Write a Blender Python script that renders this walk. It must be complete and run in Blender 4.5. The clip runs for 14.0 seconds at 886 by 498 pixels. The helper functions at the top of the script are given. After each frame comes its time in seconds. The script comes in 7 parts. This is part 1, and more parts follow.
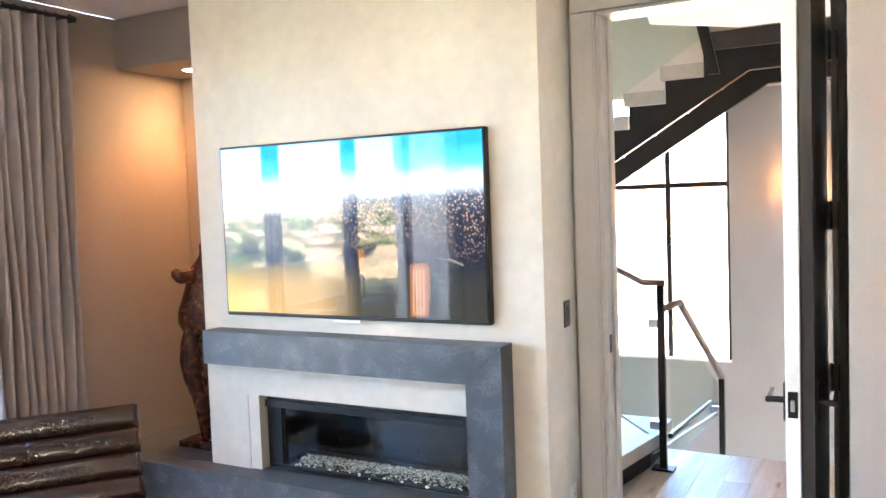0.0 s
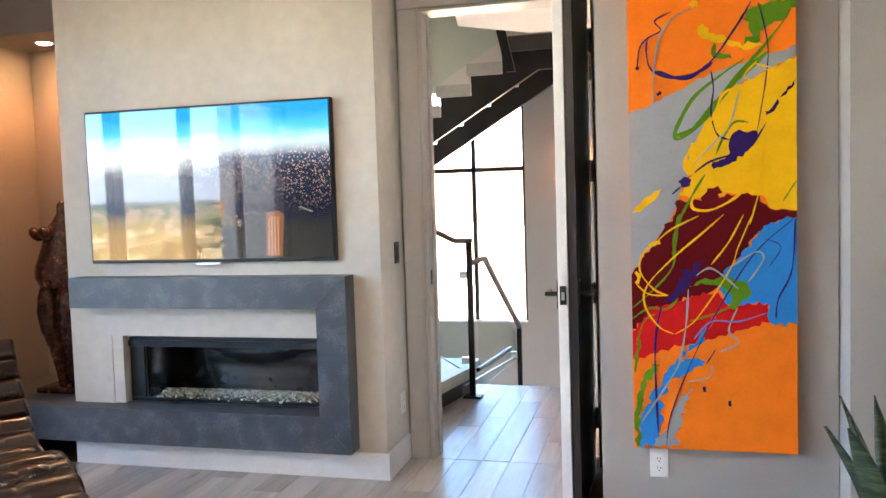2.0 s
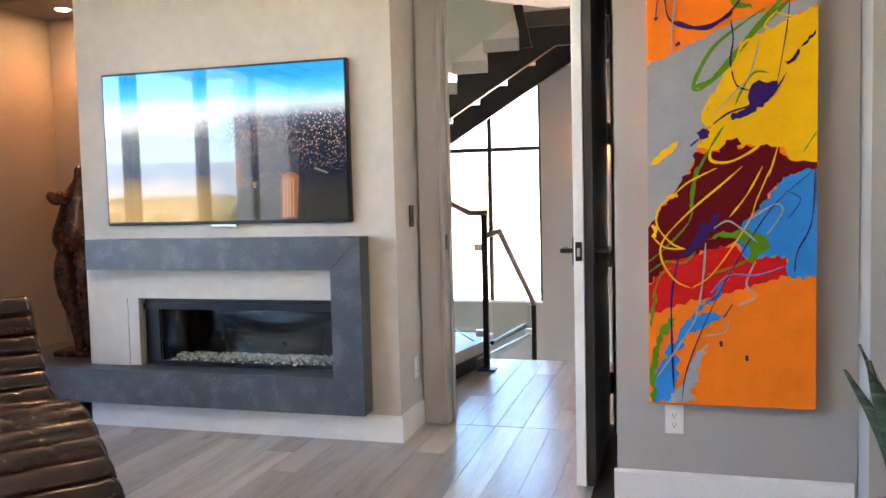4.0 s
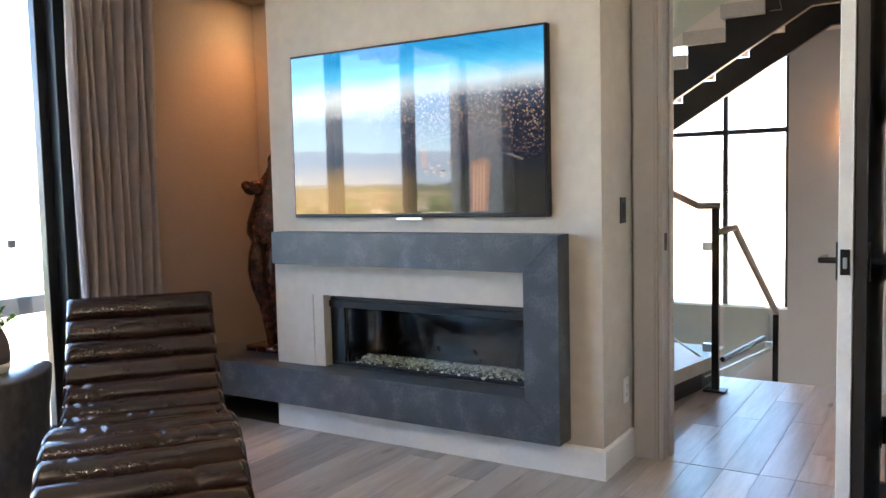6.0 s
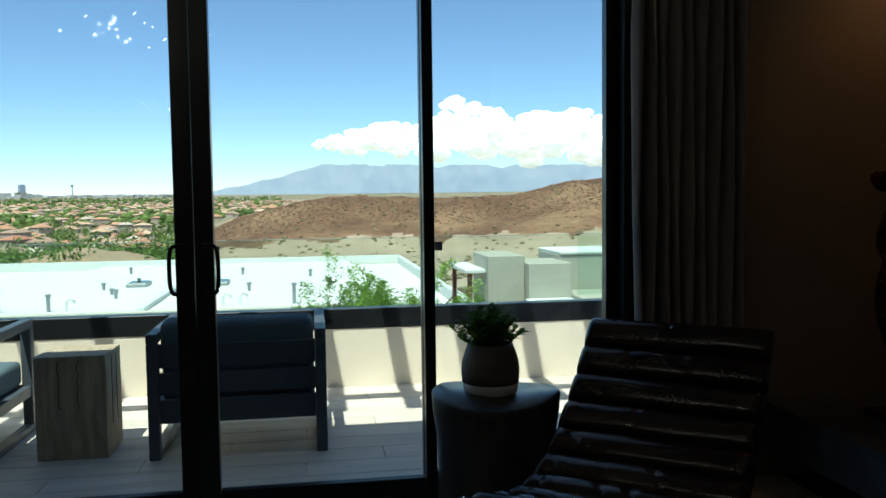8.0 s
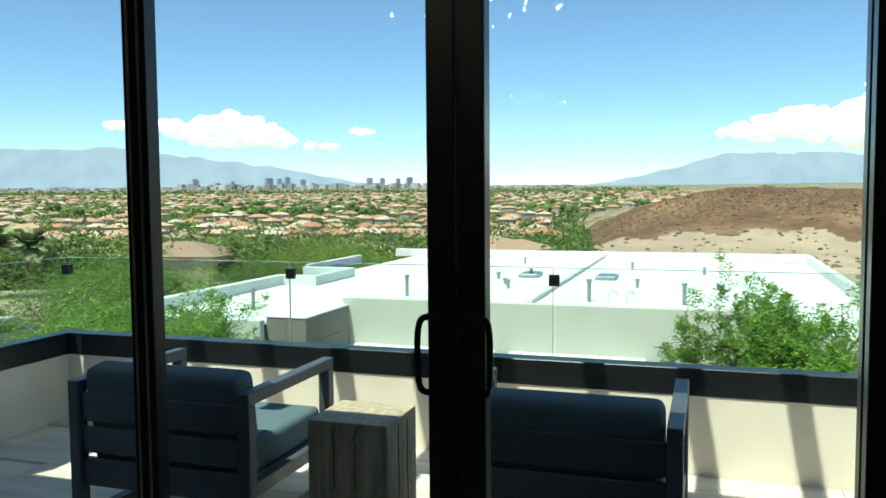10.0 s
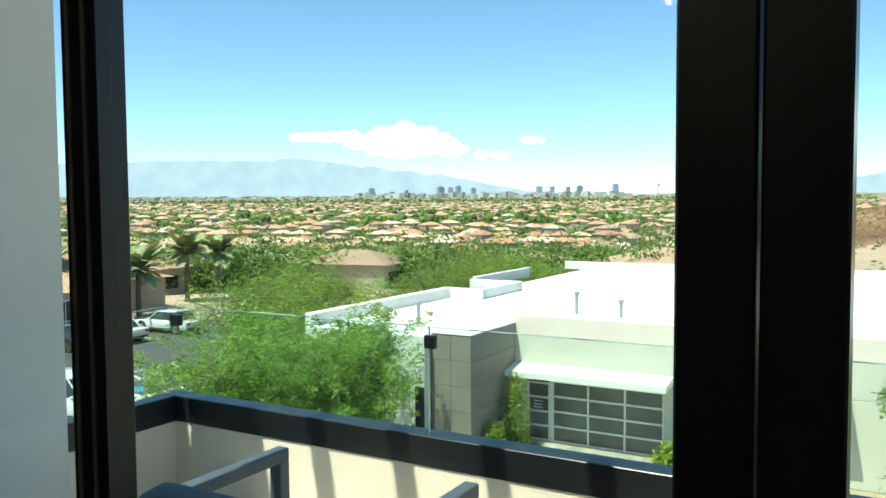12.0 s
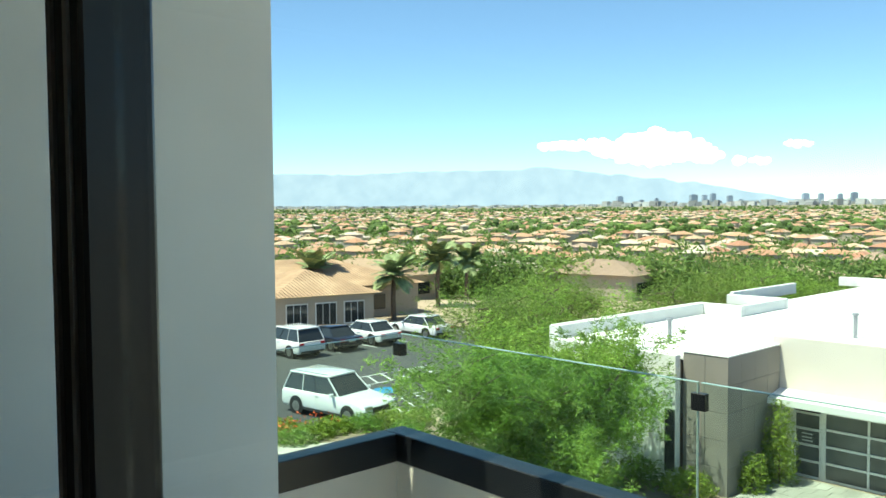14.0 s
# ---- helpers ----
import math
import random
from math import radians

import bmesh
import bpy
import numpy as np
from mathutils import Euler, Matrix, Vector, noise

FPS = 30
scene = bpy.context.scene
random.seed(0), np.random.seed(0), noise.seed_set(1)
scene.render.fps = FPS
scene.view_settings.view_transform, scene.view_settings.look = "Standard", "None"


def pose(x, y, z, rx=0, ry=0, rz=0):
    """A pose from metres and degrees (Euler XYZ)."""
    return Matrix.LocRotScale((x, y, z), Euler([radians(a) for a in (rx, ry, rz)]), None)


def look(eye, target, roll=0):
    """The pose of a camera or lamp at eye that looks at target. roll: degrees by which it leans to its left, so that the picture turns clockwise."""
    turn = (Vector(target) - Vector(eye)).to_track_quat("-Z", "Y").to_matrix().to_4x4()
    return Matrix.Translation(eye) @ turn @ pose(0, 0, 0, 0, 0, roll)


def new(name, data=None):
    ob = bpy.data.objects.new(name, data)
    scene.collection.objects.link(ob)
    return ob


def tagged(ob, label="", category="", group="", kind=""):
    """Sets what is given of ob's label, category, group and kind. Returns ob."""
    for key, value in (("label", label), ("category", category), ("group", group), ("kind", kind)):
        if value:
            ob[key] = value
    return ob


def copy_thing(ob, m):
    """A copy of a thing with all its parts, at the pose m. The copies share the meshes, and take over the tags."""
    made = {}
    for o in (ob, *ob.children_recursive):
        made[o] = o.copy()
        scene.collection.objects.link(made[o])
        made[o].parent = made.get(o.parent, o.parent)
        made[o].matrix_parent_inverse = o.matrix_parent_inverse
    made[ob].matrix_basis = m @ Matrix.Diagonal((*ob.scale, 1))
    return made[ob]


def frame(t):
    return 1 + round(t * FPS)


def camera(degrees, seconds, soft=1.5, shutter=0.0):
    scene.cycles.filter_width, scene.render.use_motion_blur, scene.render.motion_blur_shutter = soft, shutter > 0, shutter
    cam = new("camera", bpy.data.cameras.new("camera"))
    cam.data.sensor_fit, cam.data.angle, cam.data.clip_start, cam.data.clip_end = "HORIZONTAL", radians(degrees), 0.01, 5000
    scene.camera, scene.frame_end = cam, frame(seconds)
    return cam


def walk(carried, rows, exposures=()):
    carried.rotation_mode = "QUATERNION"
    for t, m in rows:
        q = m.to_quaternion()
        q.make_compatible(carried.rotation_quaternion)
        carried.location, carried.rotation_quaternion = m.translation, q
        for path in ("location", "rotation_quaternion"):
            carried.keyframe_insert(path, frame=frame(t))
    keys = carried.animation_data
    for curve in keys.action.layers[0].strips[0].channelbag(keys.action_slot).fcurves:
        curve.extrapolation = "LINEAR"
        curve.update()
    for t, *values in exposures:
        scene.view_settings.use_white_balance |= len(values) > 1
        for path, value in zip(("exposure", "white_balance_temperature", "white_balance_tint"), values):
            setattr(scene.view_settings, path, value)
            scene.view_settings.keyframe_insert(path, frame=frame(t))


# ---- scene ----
cam = camera(57.2, 14.0)

PATH = [
    (0, (0.077, 0.042, 1.666), (-0.862, 1.804, 1.549), -2.1),
    (0.5, (0.041, -0.247, 1.624), (-0.648, 1.627, 1.51), -2.0),
    (1, (0.082, -0.506, 1.579), (-0.459, 1.416, 1.467), -2.0),
    (1.5, (0.178, -0.688, 1.515), (-0.32, 1.245, 1.397), -1.9),
    (2, (0.235, -0.755, 1.433), (-0.271, 1.176, 1.312), -1.8),
    (2.5, (0.244, -0.781, 1.375), (-0.273, 1.147, 1.249), -1.6),
    (5, (0.178, -0.645, 1.233), (-0.433, 1.254, 1.098), -1.1),
    (5.5, (0.129, -0.424, 1.237), (-0.677, 1.401, 1.096), -1.2),
    (6, (0.113, -0.128, 1.267), (-0.935, 1.57, 1.122), -1.3),
    (6.5, (0.1, 0.174, 1.277), (-1.242, 1.651, 1.131), -1.3),
    (7, (-0.005, 0.495, 1.278), (-1.607, 1.685, 1.141), -0.7),
    (7.5, (-0.157, 0.77, 1.268), (-1.979, 1.585, 1.142), -0.8),
    (8, (-0.407, 1.067, 1.257), (-2.377, 1.387, 1.133), -0.7),
    (8.5, (-0.722, 1.215, 1.265), (-2.715, 1.123, 1.133), -0.5),
    (9, (-1.078, 1.305, 1.292), (-3.046, 0.973, 1.155), -0.6),
    (11.5, (-2.734, 0.853, 1.52), (-4.516, -0.045, 1.396), -0.2),
    (12, (-2.945, 0.732, 1.545), (-4.673, -0.268, 1.43), -0.4),
    (12.5, (-3.196, 0.59, 1.585), (-4.824, -0.565, 1.472), -0.4),
    (13, (-3.431, 0.524, 1.576), (-4.892, -0.838, 1.47), -0.4),
    (13.5, (-3.525, 0.426, 1.563), (-4.842, -1.075, 1.462), -0.2),
    (14, (-3.498, 0.324, 1.582), (-4.852, -1.145, 1.492), -0.4),
]
walk(cam, [(t, look(eye, target, roll)) for t, eye, target, roll in PATH],
     [(0, 5.7, 7000, 14), (1.0, 5.4, 7100, 15), (2.0, 5.1, 7200, 16), (5.5, 4.85, 7350, 17), (6.5, 4.2, 7100, 13), (7.0, 3.5, 6700, 11), (7.5, 2.1, 6500, 6), (7.9, 0.6, 6350, -4),
      (9.0, 0.6, 6450, -8), (11.5, 1.02, 6750, -10), (14, 1.1, 6900, -10)])

# ---- world ----
world = bpy.data.worlds.new("sky")
scene.world = world
world.use_nodes = True
wn = world.node_tree.nodes
sky = wn.new("ShaderNodeTexSky")
sky.sky_type, sky.sun_disc = "NISHITA", False
SUN_WAY = Vector((-0.40, 0.17, -1.0))
sky.sun_elevation, sky.sun_rotation = radians(66.5), math.atan2(0.40, -0.17)
sky.altitude, sky.air_density, sky.dust_density, sky.ozone_density = 1500, 0.85, 0.0, 5.0
wn["Background"].inputs[1].default_value = 0.122
world.node_tree.links.new(sky.outputs[0], wn["Background"].inputs[0])
sun = new("sun", bpy.data.lights.new("sun", "SUN"))
sun.data.energy, sun.data.angle, sun.data.color = 4.4, radians(0.5), (1.0, 0.95, 0.87)
sun.matrix_world = look((0, 0, 30), Vector((0, 0, 30)) + SUN_WAY)


# ---- helpers of this scene ----
def node_mat(name):
    m = bpy.data.materials.new(name)
    m.use_nodes = True
    return m, m.node_tree.nodes, m.node_tree.links, m.node_tree.nodes["Principled BSDF"]


def ramp(nodes, stops, mode="LINEAR"):
    r = nodes.new("ShaderNodeValToRGB")
    r.color_ramp.interpolation = mode
    els = r.color_ramp.elements
    while len(els) < len(stops):
        els.new(0.5)
    for e, (p, c) in zip(els, stops):
        e.position, e.color = p, (*c, 1)
    return r


def surface(name, col, rough=0.6, metal=0.0, scale=6.0, vary=0.12, fine=60.0, bump=0.1, depth=0.01,
            tint=None, coat=0.0, island=0.0, obj=0.0, stretch=(1, 1, 1), rough_vary=0.1):
    """A painted, stony or woody surface: colour that drifts at two scales, uneven gloss and fine relief."""
    m, n, l, p = node_mat(name)
    tc = n.new("ShaderNodeTexCoord")
    mp = n.new("ShaderNodeMapping")
    mp.inputs["Scale"].default_value = stretch
    l.new(tc.outputs["Object"], mp.inputs[0])
    big, small = n.new("ShaderNodeTexNoise"), n.new("ShaderNodeTexNoise")
    big.inputs["Scale"].default_value, small.inputs["Scale"].default_value = scale, fine
    big.inputs["Detail"].default_value, small.inputs["Detail"].default_value = 5, 4
    l.new(mp.outputs[0], big.inputs[0])
    l.new(mp.outputs[0], small.inputs[0])
    add = n.new("ShaderNodeMath")
    add.operation = "MULTIPLY_ADD"
    l.new(big.outputs[0], add.inputs[0])
    add.inputs[1].default_value = 0.65
    sm = n.new("ShaderNodeMath")
    sm.operation = "MULTIPLY"
    l.new(small.outputs[0], sm.inputs[0])
    sm.inputs[1].default_value = 0.35
    l.new(sm.outputs[0], add.inputs[2])
    t = tint or col
    dark = tuple(max(0, c * (1 - vary * 2)) for c in col)
    light = tuple(min(1, c * (1 + vary * 1.6)) for c in t)
    r = ramp(n, [(0.3, dark), (0.5, col), (0.72, light)])
    l.new(add.outputs[0], r.inputs[0])
    out = r.outputs[0]
    if island or obj:
        src = n.new("ShaderNodeNewGeometry").outputs["Random Per Island"] if island else n.new("ShaderNodeObjectInfo").outputs["Random"]
        hs = n.new("ShaderNodeHueSaturation")
        mr = n.new("ShaderNodeMapRange")
        k = island or obj
        mr.inputs[3].default_value, mr.inputs[4].default_value = 1 - k, 1 + k
        l.new(src, mr.inputs[0])
        l.new(mr.outputs[0], hs.inputs["Value"])
        l.new(out, hs.inputs["Color"])
        out = hs.outputs[0]
    l.new(out, p.inputs["Base Color"])
    rr = n.new("ShaderNodeMapRange")
    rr.inputs[3].default_value, rr.inputs[4].default_value = max(0.02, rough - rough_vary), min(1, rough + rough_vary)
    l.new(big.outputs[0], rr.inputs[0])
    l.new(rr.outputs[0], p.inputs["Roughness"])
    p.inputs["Metallic"].default_value = metal
    p.inputs["Coat Weight"].default_value = coat
    if bump:
        b = n.new("ShaderNodeBump")
        b.inputs["Strength"].default_value, b.inputs["Distance"].default_value = bump, depth
        l.new(add.outputs[0], b.inputs["Height"])
        l.new(b.outputs[0], p.inputs["Normal"])
    return m


def plain(name, col, rough=0.5, metal=0.0, coat=0.0):
    return surface(name, col, rough, metal, 14, 0.05, 90, 0.03, 0.002, coat=coat, rough_vary=0.05)


def glow(name, col, strength):
    m, n, l, p = node_mat(name)
    p.inputs["Base Color"].default_value = (*col, 1)
    p.inputs["Emission Color"].default_value = (*col, 1)
    p.inputs["Emission Strength"].default_value = strength
    return m


def glass_mat(name, col=(0.97, 0.99, 0.98), rough=0.0, face=0.028):
    """Thin architectural glass: clear, with a mirror that grows towards grazing angles."""
    m, n, l, p = node_mat(name)
    n.remove(p)
    tr, gl, lw, mx = (n.new("ShaderNodeBsdfTransparent"), n.new("ShaderNodeBsdfGlossy"), n.new("ShaderNodeLayerWeight"), n.new("ShaderNodeMixShader"))
    tr.inputs[0].default_value = (*col, 1)
    gl.inputs["Roughness"].default_value = rough
    lw.inputs[0].default_value = 0.5
    pw, ma = n.new("ShaderNodeMath"), n.new("ShaderNodeMath")
    pw.operation, ma.operation = "POWER", "MULTIPLY_ADD"
    pw.inputs[1].default_value, ma.inputs[1].default_value, ma.inputs[2].default_value = 5.0, 0.55, face
    l.new(lw.outputs["Facing"], pw.inputs[0])
    l.new(pw.outputs[0], ma.inputs[0])
    l.new(ma.outputs[0], mx.inputs[0])
    l.new(tr.outputs[0], mx.inputs[1])
    l.new(gl.outputs[0], mx.inputs[2])
    l.new(mx.outputs[0], n["Material Output"].inputs[0])
    return m


def wood_mat(name, a, b, c, rough=0.45, obj=0.18, along=(0.7, 9, 9), scale=2.2, coat=0.0, knots=False):
    """Boards with grain that runs along the piece and a tone of its own for every board."""
    m, n, l, p = node_mat(name)
    tc, oi = n.new("ShaderNodeTexCoord"), n.new("ShaderNodeObjectInfo")
    off = n.new("ShaderNodeVectorMath")
    off.operation = "MULTIPLY_ADD"
    l.new(oi.outputs["Random"], off.inputs[0])
    off.inputs[1].default_value = (31, 17, 23)
    mp = n.new("ShaderNodeMapping")
    mp.inputs["Scale"].default_value = along
    l.new(tc.outputs["Object"], mp.inputs[0])
    l.new(mp.outputs[0], off.inputs[2])
    g, k = n.new("ShaderNodeTexNoise"), n.new("ShaderNodeTexNoise")
    g.inputs["Scale"].default_value, g.inputs["Detail"].default_value, g.inputs["Distortion"].default_value = scale, 8, 0.6
    k.inputs["Scale"].default_value, k.inputs["Detail"].default_value = scale * 6, 5
    for t in (g, k):
        l.new(off.outputs[0], t.inputs[0])
    mix = n.new("ShaderNodeMath")
    mix.operation = "MULTIPLY_ADD"
    l.new(k.outputs[0], mix.inputs[0])
    mix.inputs[1].default_value = 0.3
    g2 = n.new("ShaderNodeMath")
    g2.operation = "MULTIPLY"
    g2.inputs[1].default_value = 0.7
    l.new(g.outputs[0], g2.inputs[0])
    l.new(g2.outputs[0], mix.inputs[2])
    r = ramp(n, [(0.32, a), (0.5, b), (0.68, c)])
    l.new(mix.outputs[0], r.inputs[0])
    hs, mr = n.new("ShaderNodeHueSaturation"), n.new("ShaderNodeMapRange")
    mr.inputs[3].default_value, mr.inputs[4].default_value = 1 - obj, 1 + obj
    l.new(oi.outputs["Random"], mr.inputs[0])
    l.new(mr.outputs[0], hs.inputs["Value"])
    l.new(r.outputs[0], hs.inputs["Color"])
    col = hs.outputs[0]
    if knots:
        vo, kr, kx, tn, wm = (n.new("ShaderNodeTexVoronoi"), ramp(n, [(0.0, (1, 1, 1)), (0.07, (0.55, 0.55, 0.55)), (0.16, (0, 0, 0))]), n.new("ShaderNodeMixRGB"), n.new("ShaderNodeTexNoise"), n.new("ShaderNodeMixRGB"))
        km = n.new("ShaderNodeMapping")
        km.inputs["Scale"].default_value = (1.0, 3.5, 1)
        l.new(off.outputs[0], km.inputs[0])
        vo.inputs["Scale"].default_value, tn.inputs["Scale"].default_value = 0.85, 0.7
        l.new(km.outputs[0], vo.inputs[0])
        l.new(vo.outputs["Distance"], kr.inputs[0])
        l.new(off.outputs[0], tn.inputs[0])
        wm.blend_type = "MULTIPLY"
        wm.inputs[2].default_value = (0.80, 0.84, 0.92, 1)
        l.new(tn.outputs[0], wm.inputs[0])
        l.new(col, wm.inputs[1])
        kx.inputs[2].default_value = (0.13, 0.085, 0.055, 1)
        l.new(kr.outputs[0], kx.inputs[0])
        l.new(wm.outputs[0], kx.inputs[1])
        col = kx.outputs[0]
    l.new(col, p.inputs["Base Color"])
    p.inputs["Roughness"].default_value = rough
    p.inputs["Coat Weight"].default_value = coat
    bp = n.new("ShaderNodeBump")
    bp.inputs["Strength"].default_value, bp.inputs["Distance"].default_value = 0.25, 0.002
    l.new(mix.outputs[0], bp.inputs["Height"])
    l.new(bp.outputs[0], p.inputs["Normal"])
    return m


def leafy(name, a, b, scale=0.5, island=0.35):
    """Foliage that is lit from both sides."""
    m = surface(name, a, 0.7, 0, scale, 0.2, scale * 30, 0, tint=b, island=island)
    n, l = m.node_tree.nodes, m.node_tree.links
    p = n["Principled BSDF"]
    src = p.inputs["Base Color"].links[0].from_socket
    tl, mx = n.new("ShaderNodeBsdfTranslucent"), n.new("ShaderNodeMixShader")
    mx.inputs[0].default_value = 0.45
    l.new(src, tl.inputs[0])
    l.new(p.outputs[0], mx.inputs[1])
    l.new(tl.outputs[0], mx.inputs[2])
    l.new(mx.outputs[0], n["Material Output"].inputs[0])
    return m


def thing(name, label, category, base=(0, 0, 0), group="", kind=""):
    """A top-level Empty at the thing's base; its parts are built in world places, or round the origin and placed later."""
    ob = new(name)
    ob.empty_display_size = 0.1
    ob.location = base
    return tagged(ob, label, category, group, kind)


def part(name, bm, material, parent=None, label="", smooth=False):
    me = bpy.data.meshes.new(name)
    bmesh.ops.recalc_face_normals(bm, faces=bm.faces)
    bm.to_mesh(me)
    bm.free()
    for mm in material if isinstance(material, (list, tuple)) else [material]:
        me.materials.append(mm)
    if smooth:
        for f in me.polygons:
            f.use_smooth = True
    ob = new(name, me)
    if parent:
        ob.parent = parent
        if parent.type == "EMPTY":
            ob.matrix_parent_inverse = Matrix.Translation(-parent.location)
    if label:
        ob["label"] = label
    return ob


def add_box(bm, a, b, bev=0.0, m=None, seg=1):
    a, b = Vector(a), Vector(b)
    mm = Matrix.Translation((a + b) / 2) @ Matrix.Diagonal((*(abs(q - p) for p, q in zip(a, b)), 1))
    vs = bmesh.ops.create_cube(bm, size=1, matrix=(m or Matrix()) @ mm)["verts"]
    if bev:
        es = list({e for v in vs for e in v.link_edges})
        bmesh.ops.bevel(bm, geom=es, offset=bev, segments=seg, profile=0.6, affect="EDGES")
    return bm


def box(a, b, bev=0.0, seg=1):
    return add_box(bmesh.new(), a, b, bev, None, seg)


def add_cyl(bm, p, q, r, r2=None, seg=14):
    p, q = Vector(p), Vector(q)
    d = q - p
    mm = Matrix.Translation((p + q) / 2) @ d.to_track_quat("Z", "Y").to_matrix().to_4x4()
    bmesh.ops.create_cone(bm, cap_ends=True, segments=seg, radius1=r, radius2=r if r2 is None else r2, depth=d.length, matrix=mm)
    return bm


def add_ball(bm, c, r, sub=2, sc=(1, 1, 1)):
    return bmesh.ops.create_icosphere(bm, subdivisions=sub, radius=r, matrix=Matrix.Translation(c) @ Matrix.Diagonal((*sc, 1)))["verts"]


def add_prism(bm, pts, vec):
    """A flat outline pushed along vec."""
    vs = [bm.verts.new(p) for p in pts]
    ws = [bm.verts.new(Vector(p) + Vector(vec)) for p in pts]
    bm.faces.new(vs)
    bm.faces.new(ws[::-1])
    for i in range(len(vs)):
        j = (i + 1) % len(vs)
        bm.faces.new((vs[i], vs[j], ws[j], ws[i]))
    return bm


def add_lathe(bm, profile, seg=28, centre=(0, 0, 0), wob=None):
    rings = []
    for r, z in profile:
        ring = []
        for i in range(seg):
            a = 2 * math.pi * i / seg
            k = wob(a, z) if wob else 1
            ring.append(bm.verts.new((centre[0] + r * k * math.cos(a), centre[1] + r * k * math.sin(a), centre[2] + z)))
        rings.append(ring)
    for a, b in zip(rings, rings[1:]):
        for i in range(seg):
            bm.faces.new((a[i], a[(i + 1) % seg], b[(i + 1) % seg], b[i]))
    bm.faces.new(rings[0][::-1])
    bm.faces.new(rings[-1])
    return bm


def spline(pts, n=8):
    """Points along a smooth curve through pts."""
    out = []
    P = [Vector(p) for p in pts]
    for i in range(len(P) - 1):
        a, b, c, d = P[max(i - 1, 0)], P[i], P[i + 1], P[min(i + 2, len(P) - 1)]
        for k in range(n):
            t = k / n
            out.append(0.5 * ((2 * b) + (c - a) * t + (2 * a - 5 * b + 4 * c - d) * t * t + (3 * b - a - 3 * c + d) * t ** 3))
    return out + [P[-1]]


def add_tube(bm, pts, r, seg=8):
    pts = [Vector(p) for p in pts]
    rings = []
    for i, p in enumerate(pts):
        d = (pts[min(i + 1, len(pts) - 1)] - pts[max(i - 1, 0)]).normalized()
        s = d.cross(Vector((0, 0, 1)) if abs(d.z) < 0.95 else Vector((1, 0, 0))).normalized()
        u = s.cross(d)
        rr = r(i / (len(pts) - 1)) if callable(r) else r
        rings.append([bm.verts.new(p + (s * math.cos(2 * math.pi * k / seg) + u * math.sin(2 * math.pi * k / seg)) * rr) for k in range(seg)])
    for a, b in zip(rings, rings[1:]):
        for k in range(seg):
            bm.faces.new((a[k], a[(k + 1) % seg], b[(k + 1) % seg], b[k]))
    bm.faces.new(rings[0][::-1])
    bm.faces.new(rings[-1])
    return bm


def setting(name, bm, material, label="", category="", smooth=False):
    return tagged(part(name, bm, material, None, "", smooth), label or name.replace("_", " "), category or name.split("_")[0], kind="structure")


# ---- materials ----
PLASTER = surface("venetian_plaster", (0.54, 0.485, 0.41), 0.55, 0, 1.7, 0.07, 14, 0.2, 0.003, tint=(0.57, 0.52, 0.445))
WALL = surface("greige_wall_paint", (0.37, 0.35, 0.325), 0.75, 0, 2.0, 0.04, 120, 0.15, 0.001)
NICHE = surface("niche_wall_paint", (0.235, 0.20, 0.17), 0.7, 0, 2.0, 0.05, 80, 0.15, 0.001)
CEIL = surface("ceiling_paint", (0.62, 0.60, 0.57), 0.85, 0, 2.5, 0.03, 120, 0.1, 0.001)
TRIM = surface("trim_paint", (0.44, 0.41, 0.38), 0.4, 0, 5, 0.04, 60, 0.05, 0.001)
WHITE = surface("white_paint", (0.78, 0.77, 0.74), 0.35, 0, 6, 0.04, 60, 0.05, 0.001)
SLATE = surface("honed_grey_stone", (0.052, 0.062, 0.073), 0.42, 0, 11, 0.14, 90, 0.2, 0.002, tint=(0.10, 0.11, 0.125))
BLACKM = surface("black_metal", (0.018, 0.019, 0.021), 0.4, 0.6, 8, 0.1, 90, 0.08, 0.001)
FRAME = surface("black_aluminium", (0.014, 0.016, 0.019), 0.32, 0.3, 6, 0.1, 90, 0.05, 0.001)
STEEL = plain("brushed_steel", (0.55, 0.55, 0.54), 0.3, 1.0)
CHROME = plain("chrome", (0.8, 0.8, 0.8), 0.08, 1.0)
LEATHER = surface("dark_brown_leather", (0.021, 0.0095, 0.007), 0.19, 0, 3.5, 0.12, 160, 0.12, 0.0012, tint=(0.022, 0.013, 0.010), coat=0.0, rough_vary=0.05)
LEATHER.node_tree.nodes["Principled BSDF"].inputs["Specular IOR Level"].default_value = 0.46
LINEN = surface("taupe_linen", (0.25, 0.21, 0.20), 0.9, 0, 20, 0.06, 300, 0.3, 0.001)
DARKDOOR = surface("espresso_door", (0.03, 0.026, 0.024), 0.35, 0, 3, 0.15, 40, 0.1, 0.001, stretch=(8, 8, 0.5))
FLOORW = wood_mat("greyed_oak_boards", (0.34, 0.285, 0.23), (0.475, 0.41, 0.345), (0.57, 0.505, 0.435), 0.30, 0.26, (7, 0.7, 7), 1.5, knots=True)
SUBFLOOR = plain("dark_subfloor", (0.08, 0.07, 0.06), 0.8)
GLASS = glass_mat("clear_glass")
GREENGLASS = glass_mat("greenish_glass", (0.90, 0.97, 0.94))
POTG = surface("brown_ceramic", (0.16, 0.13, 0.11), 0.55, 0, 20, 0.12, 120, 0.3, 0.001)
POTW = surface("white_ceramic", (0.72, 0.70, 0.66), 0.5, 0, 20, 0.05, 120, 0.1, 0.001)
